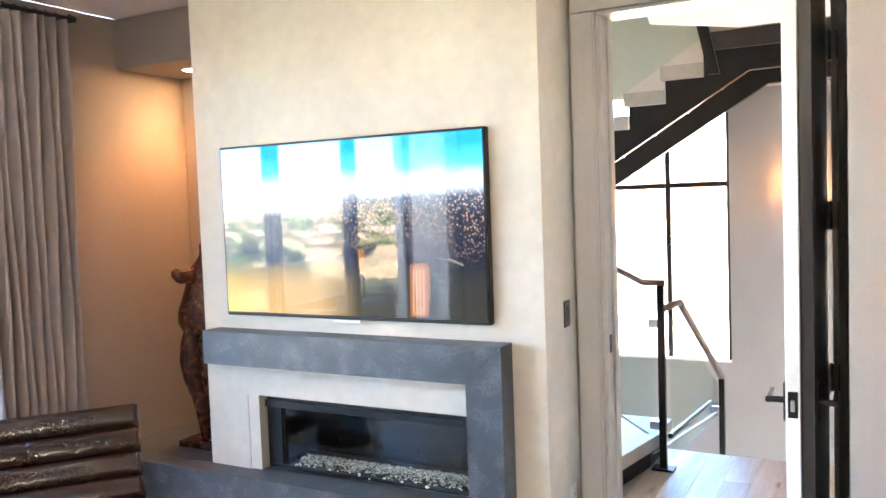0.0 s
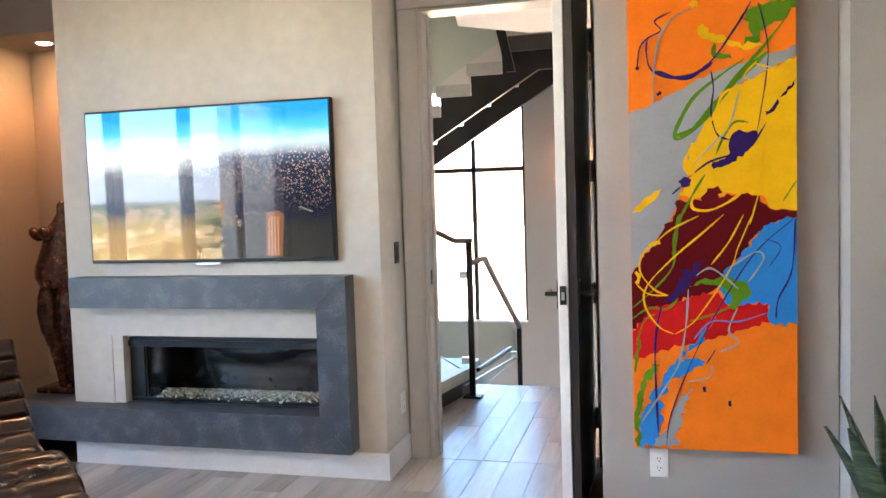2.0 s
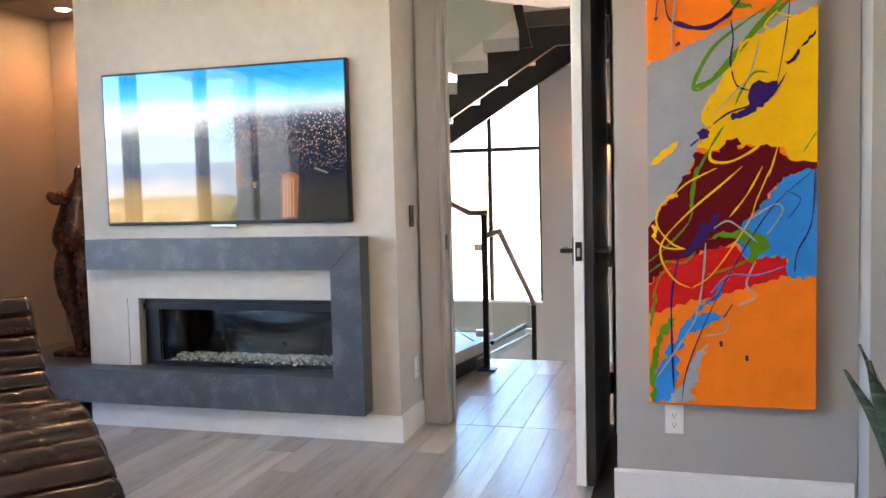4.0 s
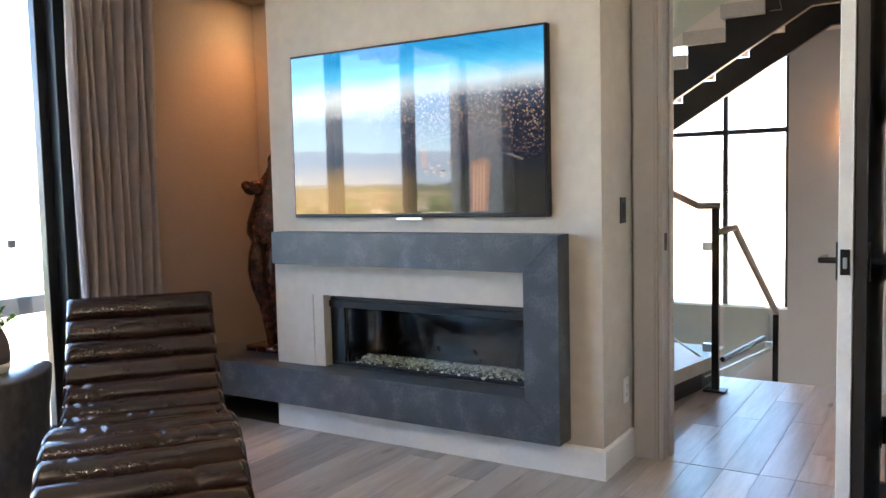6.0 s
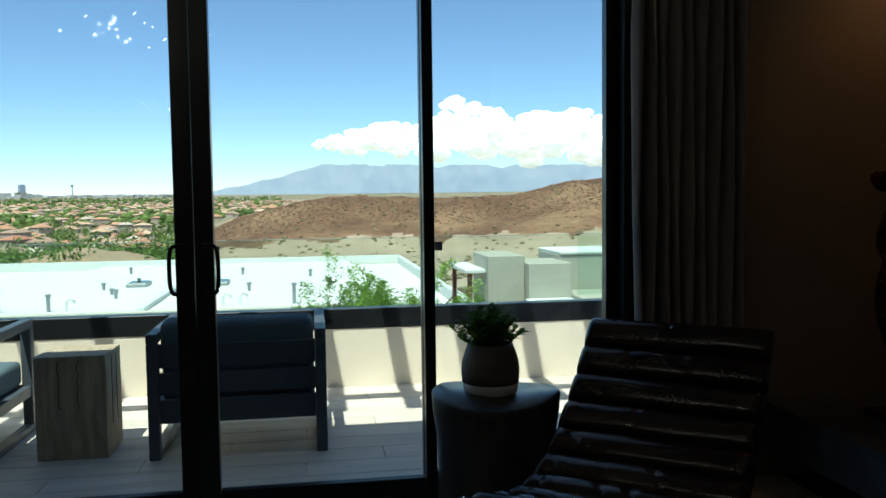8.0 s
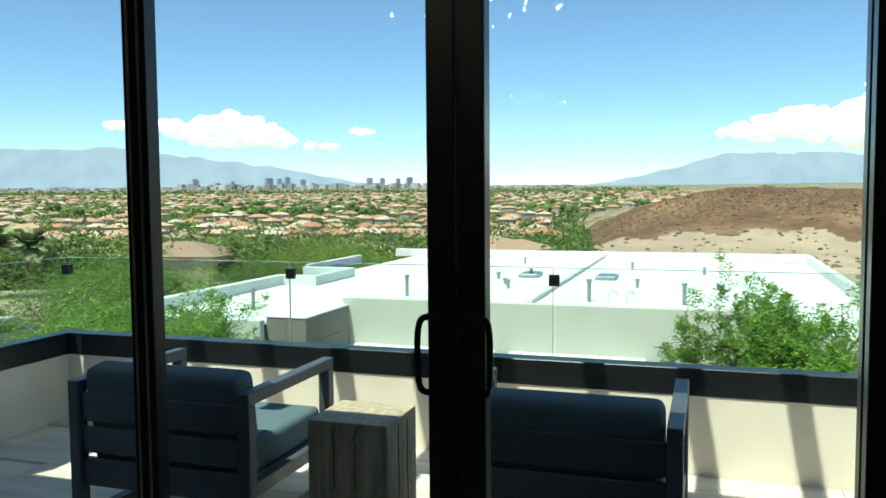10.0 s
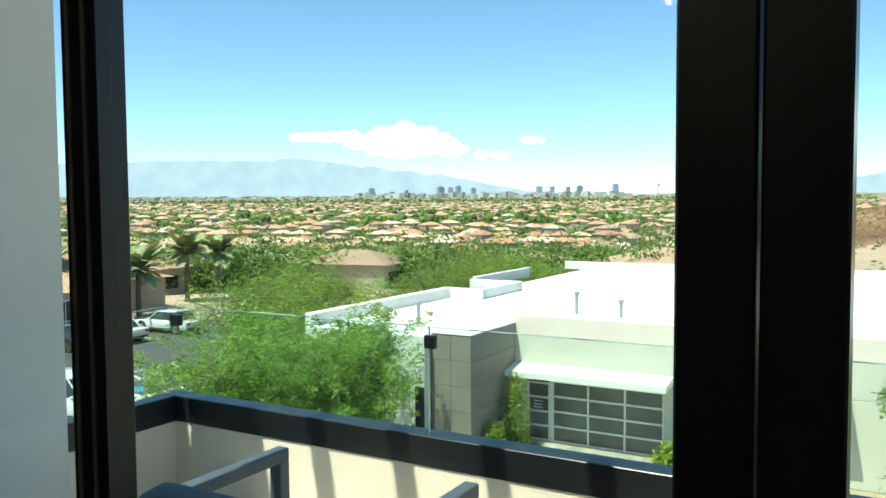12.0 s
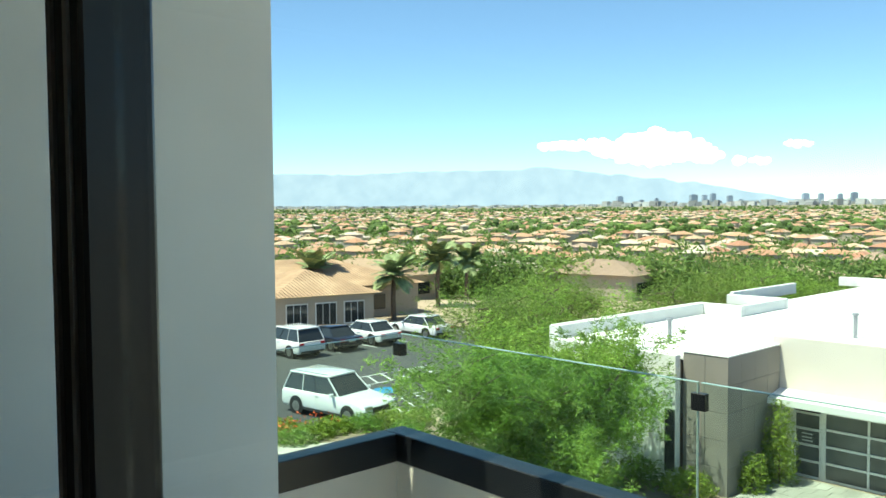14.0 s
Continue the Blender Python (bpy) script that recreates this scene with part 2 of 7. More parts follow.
DRUM = surface("blackened_wood_drum", (0.022, 0.019, 0.017), 0.32, 0, 7, 0.3, 40, 0.3, 0.003, tint=(0.052, 0.044, 0.036), stretch=(1, 1, 0.5))
STUCCO = surface("cream_stucco", (0.78, 0.71, 0.60), 0.9, 0, 3, 0.05, 70, 0.6, 0.006)
EXTWHITE = surface("white_render", (0.66, 0.67, 0.64), 0.85, 0, 1.6, 0.05, 90, 0.3, 0.003)
TILEW = wood_mat("pale_porcelain_plank", (0.52, 0.48, 0.42), (0.62, 0.58, 0.52), (0.70, 0.67, 0.62), 0.5, 0.07, (9, 0.9, 9), 1.5)
CHAIRM = surface("slate_blue_aluminium", (0.07, 0.085, 0.105), 0.45, 0.1, 8, 0.08, 90, 0.05, 0.001)
CUSHION = surface("blue_grey_fabric", (0.09, 0.14, 0.165), 0.95, 0, 14, 0.08, 400, 0.3, 0.001)
STUMPW = surface("weathered_timber_block", (0.40, 0.34, 0.24), 0.75, 0, 6, 0.2, 50, 0.5, 0.004, tint=(0.52, 0.45, 0.32), stretch=(5, 5, 0.7))
OUTLET = plain("white_plastic", (0.75, 0.75, 0.73), 0.35)
DARKSLOT = plain("dark_slot", (0.03, 0.03, 0.03), 0.6)
LEAF = leafy("fresh_green_leaf", (0.09, 0.20, 0.03), (0.17, 0.32, 0.06), 30)
SNAKE = surface("banded_snake_leaf", (0.022, 0.045, 0.024), 0.35, 0, 5, 0.4, 30, 0.1, 0.001, tint=(0.085, 0.125, 0.065), stretch=(1, 1, 9))


# ---- the room's shell ----
CEIL_Z = 2.76
setting("floor", box((-3.72, -4.2, -0.12), (4.2, 3.62, -0.016)), SUBFLOOR, "dark underlay below the oak boards", "floor")
setting("ceiling", box((-3.717, -4.4, CEIL_Z), (4.4, 3.984, CEIL_Z + 0.24)), CEIL, "smooth pale painted ceiling", "ceiling")
setting("wall_south", box((-3.72, -4.4, -0.12), (4.197, -4.2, CEIL_Z)), WALL, "greige painted wall behind the walk")
setting("wall_east", box((4.2, -4.4, -0.12), (4.4, 8.0, 5.4)), WALL, "greige painted side wall")
setting("wall_painting", box((0.012, 2.56, -0.12), (0.90, 3.66, CEIL_Z)), WALL, "greige wall that carries the painting")
setting("wall_pilaster", box((0.903, 2.39, -0.12), (4.197, 3.66, CEIL_Z)), WALL, "greige wall that steps forward beside the painting")
bm = box((-1.113, 3.527, 2.46), (0.008, 3.66, CEIL_Z))
add_box(bm, (-1.113, 3.527, -0.12), (-0.985, 3.66, 2.457))
add_box(bm, (-0.045, 3.527, -0.12), (0.008, 3.66, 2.457))
setting("wall_door", bm, WALL, "greige wall round the tall doorway")
bm = box((-3.9, 2.45, -0.12), (-3.72, 3.98, CEIL_Z))
add_box(bm, (-3.88, -4.4, -0.12), (-3.72, -1.403, CEIL_Z))
add_box(bm, (-3.88, -1.40, 2.62), (-3.72, 2.447, CEIL_Z))
setting("wall_west", bm, NICHE, "taupe wall round the sliding doors")
setting("wall_niche", box((-3.717, 3.80, -0.12), (-2.6, 3.98, CEIL_Z)), NICHE, "taupe back wall of the statue niche")
setting("niche_soffit", box((-3.717, 3.31, 2.48), (-2.984, 3.797, CEIL_Z - 0.003)), NICHE, "lowered soffit over the niche", "ceiling")

# chimney breast, open where the fire sits
bm = bmesh.new()
X0, X1, Y0, Y1 = -2.982, -1.115, 3.142, 3.79
for a, b in (((X0, Y0, 0), (-2.722, Y1, CEIL_Z)), ((-1.30, Y0, 0), (X1, Y1, CEIL_Z)), ((-2.722, Y0, 0.732), (-1.30, Y1, CEIL_Z)),
             ((-2.722, Y0, 0), (-1.30, Y1, 0.30)), ((-2.722, 3.55, 0.30), (-1.30, Y1, 0.732))):
    add_box(bm, a, b)
bmesh.ops.remove_doubles(bm, verts=bm.verts, dist=0.0005)
setting("chimney_breast", bm, PLASTER, "hand-trowelled pale plaster chimney breast", "wall")


def baseboard(a, b, side):
    """A board with a small top chamfer, standing 15 mm proud of the wall."""
    (x0, y0), (x1, y1) = a, b
    sx, sy = side
    bm = bmesh.new()
    prof = ((0, 0.001), (0.015, 0.001), (0.015, 0.128), (0.009, 0.138), (0, 0.138))
    add_prism(bm, [(x0 + sx * d, y0 + sy * d, z) for d, z in prof], (x1 - x0, y1 - y0, 0))
    return setting("baseboard", bm, WHITE, "white painted skirting board", "baseboard")


baseboard((X0, Y0), (X1 + 0.015, Y0), (0, -1))
baseboard((X1, Y0), (X1, 3.51), (1, 0))
baseboard((0.0, 2.56), (0.888, 2.56), (0, -1))
baseboard((0.89, 2.39), (4.19, 2.39), (0, -1))
baseboard((-3.72, 2.46), (-3.72, 3.0), (1, 0))
baseboard((-3.72, -4.19), (-3.72, -1.41), (1, 0))
baseboard((-3.70, -4.2), (4.19, -4.2), (0, 1))


# ---- doorway, casing and the open leaf ----
casing = thing("door_casing", "greige painted casing round the tall doorway", "door frame", (-0.5, 3.52, 0), kind="structure")
for nm, a, b in (("side", (-1.10, 3.508, 0), (-1.0, 3.525, 2.462)), ("jamb", (-0.983, 3.50, 0), (-0.962, 3.68, 2.44)),
                 ("stop", (-0.96, 3.58, 0), (-0.948, 3.63, 2.44)), ("jamb", (-0.068, 3.50, 0), (-0.047, 3.68, 2.44)),
                 ("head", (-0.983, 3.50, 2.443), (-0.047, 3.68, 2.457)), ("head_casing", (-1.10, 3.508, 2.465), (0.008, 3.525, 2.56)),
                 ("edge_bead", (-0.999, 3.502, 0), (-0.985, 3.526, 2.462))):
    part(nm, box(a, b, 0.003), TRIM, casing)
part("strike_plate", box((-0.9605, 3.52, 0.97), (-0.9575, 3.55, 1.05), 0.001), BLACKM, casing, "black strike plate")
leaf = thing("door_1", "tall dark door standing wide open with a pale edge", "door", (-0.12, 3.1, 0), kind="structure")
part("leaf", box((-0.121, 2.672, 0.012), (-0.084, 3.515, 2.43), 0.002), DARKDOOR, leaf)
part("edge", box((-0.165, 2.662, 0.012), (-0.123, 3.515, 2.43), 0.002), WHITE, leaf, "pale painted latch edge and hall face")
part("latch_plate", box((-0.158, 2.657, 0.975), (-0.130, 2.663, 1.055), 0.001), BLACKM, leaf, "black latch plate")
part("latch_bolt", box((-0.150, 2.650, 0.995), (-0.138, 2.660, 1.030), 0.002), STEEL, leaf, "bright latch bolt")
for sgn, x in ((-1, -0.166), (1, -0.083)):
    rose = part("rose", box((x - 0.004 + 0.004 * sgn, 2.69, 0.955), (x + 0.004 + 0.004 * sgn, 2.75, 1.075), 0.002), BLACKM, leaf, "black rose plate")
    bm = bmesh.new()
    add_cyl(bm, (x, 2.72, 1.015), (x + sgn * 0.055, 2.72, 1.015), 0.010)
    add_box(bm, (x + sgn * 0.045, 2.71, 1.006), (x + sgn * 0.062, 2.845, 1.024), 0.003)
    part("lever", bm, BLACKM, rose)
for z in (0.268, 0.927, 1.558, 2.206):
    bm = bmesh.new()
    add_cyl(bm, (-0.074, 3.508, z - 0.055), (-0.074, 3.508, z + 0.055), 0.009)
    for k in (-0.02, 0.02):
        add_cyl(bm, (-0.074, 3.508, z + k - 0.001), (-0.074, 3.508, z + k + 0.001), 0.011)
    add_box(bm, (-0.083, 3.43, z - 0.053), (-0.078, 3.51, z + 0.053))
    add_box(bm, (-0.073, 3.501, z - 0.053), (-0.045, 3.505, z + 0.053))
    part("hinge", bm, BLACKM, leaf, "black butt hinge")


# ---- sliding doors ----
slider = thing("window_1", "black aluminium sliding glass doors to the balcony", "sliding door", (-3.78, 0.6, 0), kind="structure")
for nm, a, b in (("sill_track", (-3.86, -1.40, -0.10), (-3.70, 2.447, 0.02)), ("head_track", (-3.86, -1.40, 2.55), (-3.70, 2.447, 2.618)),
                 ("jamb", (-3.86, 2.385, 0.021), (-3.70, 2.447, 2.549)), ("jamb", (-3.86, -1.40, 0.021), (-3.70, -1.34, 2.549)),
                 ("track_rib", (-3.79, -1.17, 0.021), (-3.782, 2.38, 0.034)), ("track_rib", (-3.735, -1.17, 0.021), (-3.727, 2.38, 0.034))):
    part(nm, box(a, b, 0.003), FRAME, slider)


def sash(y0, y1, x, wl, wr, handle=0):
    """One sliding panel: stiles, rails and a pane."""
    for nm, a, b in (("stile", (x - 0.027, y0, 0.022), (x + 0.027, y0 + wl, 2.548)), ("stile", (x - 0.027, y1 - wr, 0.022), (x + 0.027, y1, 2.548)),
                     ("rail", (x - 0.022, y0 + wl + 0.001, 0.024), (x + 0.022, y1 - wr - 0.001, 0.095)), ("rail", (x - 0.022, y0 + wl + 0.001, 2.48), (x + 0.022, y1 - wr - 0.001, 2.546))):
        if b[1] - a[1] > 0.002:
            part(nm, box(a, b, 0.003), FRAME, slider)
    p = part("pane", box((x - 0.003, y0 + wl, 0.095), (x + 0.003, y1 - wr, 2.48)), GLASS, slider, "clear glass pane")
    p.visible_shadow = False


IN, OUT = -3.728, -3.805
sash(-1.338, -0.347, IN, 0.04, 0.0)
sash(-0.345, 0.613, IN, 0.075, 0.072)
sash(0.616, 1.568, IN, 0.072, 0.045)
sash(1.523, 2.384, OUT, 0.045, 0.05)
for y in (-0.292, -0.326):
    part("gasket", box((-3.7008, y - 0.004, 0.1), (-3.698, y + 0.004, 2.47)), STEEL, slider, "thin grey weather strip")
for y, s in ((0.575, -1), (0.652, 1)):
    pts = spline([(-3.702, y, 1.085), (-3.695, y + s * 0.01, 1.085), (-3.685, y + s * 0.042, 1.08), (-3.68, y + s * 0.052, 1.05),
                  (-3.68, y + s * 0.054, 0.99), (-3.68, y + s * 0.052, 0.93), (-3.685, y + s * 0.042, 0.90), (-3.695, y + s * 0.01, 0.895), (-3.702, y, 0.895)], 4)
    part("handle", add_tube(bmesh.new(), pts, 0.0085, 8), BLACKM, slider, "black loop pull handle", True)


# ---- oak boards ----
def boards(y_lo, y_hi, xs, parent, holes, seed, w=0.15, top=0.0):
    """Rows of boards along y. holes(x0, x1) gives the stretch of y that is left for that row."""
    rnd = random.Random(seed)
    cache = {}
    for x in xs:
        lo, hi = holes(x, x + w)
        y = lo - rnd.uniform(0, 1.2)
        while y < hi:
            ln = rnd.choice((1.2, 1.5, 1.8, 1.8))
            a, b = max(y, lo), min(y + ln, hi)
            y += ln
            L = round(b - a, 2)
            if L < 0.03:
                continue
            if L not in cache:
                bm = bmesh.new()
                add_box(bm, (-w / 2 + 0.0006, -L / 2 + 0.0006, -0.014), (w / 2 - 0.0006, L / 2 - 0.0006, 0), 0)
                top_f = [e for e in bm.edges if all(v.co.z > -0.001 for v in e.verts)]
                bmesh.ops.bevel(bm, geom=top_f, offset=0.0012, segments=1, affect="EDGES")
                me = bpy.data.meshes.new("board")
                bm.to_mesh(me)
                bm.free()
                me.materials.append(FLOORW)
                cache[L] = me
            ob = new("board", cache[L])
            ob.parent = parent
            ob.location = (x + w / 2, (a + b) / 2, top)


# ---- fireplace ----
fire = thing("fireplace", "linear gas fireplace with grey stone hearth and mantel", "fireplace", (-2.1, 3.02, 0.165))
FY, SX0, SX1 = 3.02, -1.43, -1.265
part("hearth", add_prism(bmesh.new(), [(-3.718, FY, 0.160), (SX1 - 0.002, FY, 0.160), (SX0 - 0.001, FY, 0.350), (-3.718, FY, 0.350)], (0, 0.121, 0)), SLATE, fire, "grey honed stone hearth slab with a mitred corner")
FIREBLACK = surface("black_enamel", (0.006, 0.006, 0.007), 0.25, 0, 8, 0.1, 60, 0.02, 0.001)
FIREGLASS = glass_mat("fire_glass_pane", (0.85, 0.86, 0.85), 0.0, 0.03)
part("hearth_niche", box((-3.718, 3.1425, 0.165), (-2.985, 3.797, 0.3495), 0.002), SLATE, fire, "stone shelf in the niche")
part("hearth_inset", box((-2.719, 3.1425, 0.3005), (-1.44, 3.20, 0.3495), 0.001), SLATE, fire)
bm = bmesh.new()
add_prism(bm, [(-2.885, FY, 0.902), (SX0 - 0.001, FY, 0.902), (SX1 - 0.001, FY, 1.067), (-2.885, FY, 1.067)], (0, 0.121, 0))
part("mantel", bm, SLATE, fire, "grey stone mantel beam with a mitred corner")
bm = bmesh.new()
add_prism(bm, [(SX0 + 0.001, FY, 0.350), (SX1, FY, 0.160), (SX1, FY, 1.066), (SX0 + 0.001, FY, 0.901)], (0, 0.121, 0))
part("side_leg", bm, SLATE, fire, "grey stone leg with a mitred corner")
part("firebox", box((-2.69, 3.46, 0.352), (-1.302, 3.545, 0.73), 0.001), FIREBLACK, fire, "black firebox back")
for nm, a, b in (("insert_frame", (-2.65, 3.20, 0.70), (-1.32, 3.215, 0.729)), ("insert_frame", (-2.65, 3.20, 0.352), (-1.32, 3.215, 0.372)),
                 ("insert_frame", (-2.65, 3.20, 0.373), (-2.56, 3.215, 0.699)), ("firebox_side", (-2.56, 3.22, 0.36), (-2.54, 3.458, 0.725)),
                 ("firebox_top", (-2.54, 3.22, 0.70), (-1.302, 3.458, 0.725)), ("burner_tray", (-2.54, 3.22, 0.352), (-1.302, 3.458, 0.372)),
                 ("lintel_bar", (-2.65, 3.185, 0.665), (-1.32, 3.199, 0.70))):
    part(nm, box(a, b, 0.002), FIREBLACK if nm.startswith("firebox") else BLACKM, fire)
part("reveal", box((-2.7205, 3.145, 0.352), (-2.652, 3.20, 0.7315), 0.001), PLASTER, fire, "plaster reveal beside the firebox")
part("glass_front", box((-2.56, 3.218, 0.373), (-1.32, 3.2195, 0.699)), FIREGLASS, fire, "reflective fire glass")
bm = bmesh.new()
rnd = random.Random(4)
for i in range(1700):
    x, y = rnd.uniform(-2.5, -1.33), 3.30 + rnd.gauss(0, 0.035)
    z = 0.374 + max(0, 0.032 - abs(y - 3.30) * 0.5) * rnd.uniform(0.2, 1.1)
    vs = add_ball(bm, (x, y, z), rnd.uniform(0.005, 0.010), 1, (rnd.uniform(0.7, 1.4), 1, rnd.uniform(0.5, 0.9)))
STONES = surface("crushed_clear_glass", (0.62, 0.62, 0.52), 0.08, 0, 60, 0.2, 120, 0, island=0.5)
tagged(part("fire_glass", bm, STONES, None, ""), "crushed pale fire glass bed on the burner", "fire glass", kind="stuff")

# ---- television ----
m, n, l, p = node_mat("tv_picture")
tc = n.new("ShaderNodeTexCoord")
sep = n.new("ShaderNodeSeparateXYZ")
l.new(tc.outputs["Generated"], sep.inputs[0])
big = n.new("ShaderNodeTexNoise")
mp = n.new("ShaderNodeMapping")
mp.inputs["Scale"].default_value = (5, 1, 9)
l.new(tc.outputs["Generated"], mp.inputs[0])
l.new(mp.outputs[0], big.inputs[0])
big.inputs["Scale"].default_value, big.inputs["Detail"].default_value = 1.4, 6
hgt = n.new("ShaderNodeMath")
hgt.operation = "MULTIPLY_ADD"
l.new(big.outputs[0], hgt.inputs[0])
hgt.inputs[1].default_value = 0.12
l.new(sep.outputs["Z"], hgt.inputs[2])
bands = ramp(n, [(0.06, (0.30, 0.20, 0.09)), (0.26, (0.26, 0.19, 0.10)), (0.38, (0.05, 0.075, 0.11)), (0.62, (0.09, 0.12, 0.16)),
                 (0.76, (0.55, 0.66, 0.72)), (0.90, (0.05, 0.42, 0.72)), (1.0, (0.0, 0.24, 0.55))])
l.new(hgt.outputs[0], bands.inputs[0])
vor = n.new("ShaderNodeTexVoronoi")
vor.inputs["Scale"].default_value = 4.5
mp2 = n.new("ShaderNodeMapping")
mp2.inputs["Scale"].default_value = (24, 1, 13)
l.new(tc.outputs["Generated"], mp2.inputs[0])
l.new(mp2.outputs[0], vor.inputs[0])
spk = ramp(n, [(0.0, (1.0, 0.85, 0.70)), (0.22, (0.7, 0.45, 0.32)), (0.45, (0.02, 0.02, 0.02))])
l.new(vor.outputs["Distance"], spk.inputs[0])
msk = ramp(n, [(0.28, (0, 0, 0)), (0.40, (0.35, 0.35, 0.35)), (0.56, (0.8, 0.8, 0.8)), (0.68, (1, 1, 1)), (0.73, (0, 0, 0))])
l.new(sep.outputs["Z"], msk.inputs[0])
mul = n.new("ShaderNodeMixRGB")
mul.blend_type, mul.inputs[0].default_value = "MULTIPLY", 1
side = ramp(n, [(0.25, (0.5, 0.5, 0.5)), (0.5, (1, 1, 1))])
l.new(sep.outputs["X"], side.inputs[0])
ml0 = n.new("ShaderNodeMixRGB")
ml0.blend_type, ml0.inputs[0].default_value = "MULTIPLY", 1
l.new(spk.outputs[0], ml0.inputs[1])
l.new(side.outputs[0], ml0.inputs[2])
l.new(ml0.outputs[0], mul.inputs[1])
l.new(msk.outputs[0], mul.inputs[2])
river = ramp(n, [(0.38, (1, 1, 1)), (0.55, (0.10, 0.15, 0.24)), (1.0, (0.05, 0.08, 0.14))])
l.new(sep.outputs["X"], river.inputs[0])
low = ramp(n, [(0.66, (1, 1, 1)), (0.76, (0, 0, 0))])
l.new(sep.outputs["Z"], low.inputs[0])
mx = n.new("ShaderNodeMixRGB")
mx.blend_type = "MULTIPLY"
l.new(low.outputs[0], mx.inputs[0])
l.new(bands.outputs[0], mx.inputs[1])
l.new(river.outputs[0], mx.inputs[2])
addn = n.new("ShaderNodeMixRGB")
addn.blend_type, addn.inputs[0].default_value = "ADD", 0.45
l.new(mx.outputs[0], addn.inputs[1])
l.new(mul.outputs[0], addn.inputs[2])
l.new(addn.outputs[0], p.inputs["Emission Color"])
p.inputs["Emission Strength"].default_value = 0.06
p.inputs["Base Color"].default_value = (0.01, 0.01, 0.012, 1)
p.inputs["Roughness"].default_value = 0.03
p.inputs["Specular IOR Level"].default_value = 0.58
TVPIC = m
tv = thing("television", "wide flat television hung on the chimney breast, switched on", "television", (-2.065, 3.14, 1.14))
part("bezel", box((-2.79, 3.103, 1.14), (-1.34, 3.140, 1.97), 0.004), BLACKM, tv, "slim black bezel")
part("screen", box((-2.777, 3.0985, 1.158), (-1.353, 3.1025, 1.958)), TVPIC, tv, "lit screen with an aerial city picture")
part("badge", box((-2.14, 3.097, 1.126), (-1.99, 3.112, 1.1395), 0.002), STEEL, tv, "bright metal badge strip")
def picture_paint(name, col, strength):
    """A lit patch of the picture under the same dark, glossy screen."""
    m = glow(name, col, strength)
    p = m.node_tree.nodes["Principled BSDF"]
    p.inputs["Base Color"].default_value = (0.01, 0.01, 0.012, 1)
    p.inputs["Roughness"].default_value = 0.03
    return m


TOWER, TWIN, BRIDGE = picture_paint("tv_tower", (0.36, 0.15, 0.07), 0.024), picture_paint("tv_tower_windows", (0.62, 0.36, 0.20), 0.03), picture_paint("tv_bridge", (0.62, 0.60, 0.55), 0.010)


def on_screen(u, v):
    """From the picture's own grid (0 to 1 both ways) to the wall."""
    return (-2.777 + 1.424 * u, 3.0984, 1.158 + 0.80 * v)


def picture_shape(name, pts, mt, label, lift=0.0):
    return part(name, add_prism(bmesh.new(), [(on_screen(*q)[0], 3.0984 - lift, on_screen(*q)[2]) for q in pts], (0, -0.0004, 0)), mt, tv, label)


picture_shape("picture_tower", [(0.738, 0.01), (0.803, 0.01), (0.815, 0.285), (0.79, 0.31), (0.742, 0.295)], TOWER, "orange tower in the television picture")
for k in range(4):
    x = 0.748 + 0.012 * k
    picture_shape("picture_window_row", [(x, 0.02), (x + 0.006, 0.02), (x + 0.010, 0.27), (x + 0.004, 0.27)], TWIN, "lit window row of the pictured tower", 0.0006)
picture_shape("picture_bridge", [(0.545, 0.40), (0.68, 0.445), (0.68, 0.455), (0.545, 0.412)], BRIDGE, "pale bridge in the television picture")
picture_shape("picture_boat", [(0.87, 0.325), (0.925, 0.29), (0.93, 0.30), (0.88, 0.335)], BRIDGE, "pale boat in the television picture")
picture_shape("picture_block", [(0.553, 0.27), (0.578, 0.27), (0.578, 0.385), (0.553, 0.385)], TOWER, "small tower in the television picture")
rnd = random.Random(19)
for k in range(24):
    u, v = rnd.uniform(0.56, 0.70), rnd.uniform(0.20, 0.31)
    picture_shape("picture_roof", [(u, v), (u + rnd.uniform(0.008, 0.02), v), (u + 0.014, v + 0.012), (u, v + 0.010)], BRIDGE if k % 3 else TWIN, "pale riverside roof in the picture")


# ---- niche: downlight and statue ----
LAMPW = glow("warm_lamp", (1.0, 0.62, 0.32), 14)
dl = thing("downlight", "small warm recessed downlight in the niche soffit", "downlight", (-3.40, 3.56, 2.48))
bm = add_lathe(bmesh.new(), [(0.052, -0.001), (0.055, -0.006), (0.042, -0.008), (0.040, -0.002)], 24, (-3.40, 3.56, 2.48))
part("trim_ring", bm, WHITE, dl, "white trim ring", True)
part("lens", add_cyl(bmesh.new(), (-3.40, 3.56, 2.471), (-3.40, 3.56, 2.477), 0.038), LAMPW, dl, "glowing lens")
sp = new("downlight_lamp", bpy.data.lights.new("downlight_lamp", "SPOT"))
sp.data.energy, sp.data.color, sp.data.spot_size, sp.data.spot_blend, sp.data.shadow_soft_size = 1.7, (1.0, 0.40, 0.15), radians(120), 0.7, 0.04
sp.matrix_world = look((-3.40, 3.56, 2.462), (-3.40, 3.62, 1.0))
COPPER = surface("mottled_copper_glaze", (0.048, 0.017, 0.010), 0.24, 0.3, 30, 0.32, 95, 0.4, 0.003, tint=(0.15, 0.045, 0.018))
bm = bmesh.new()


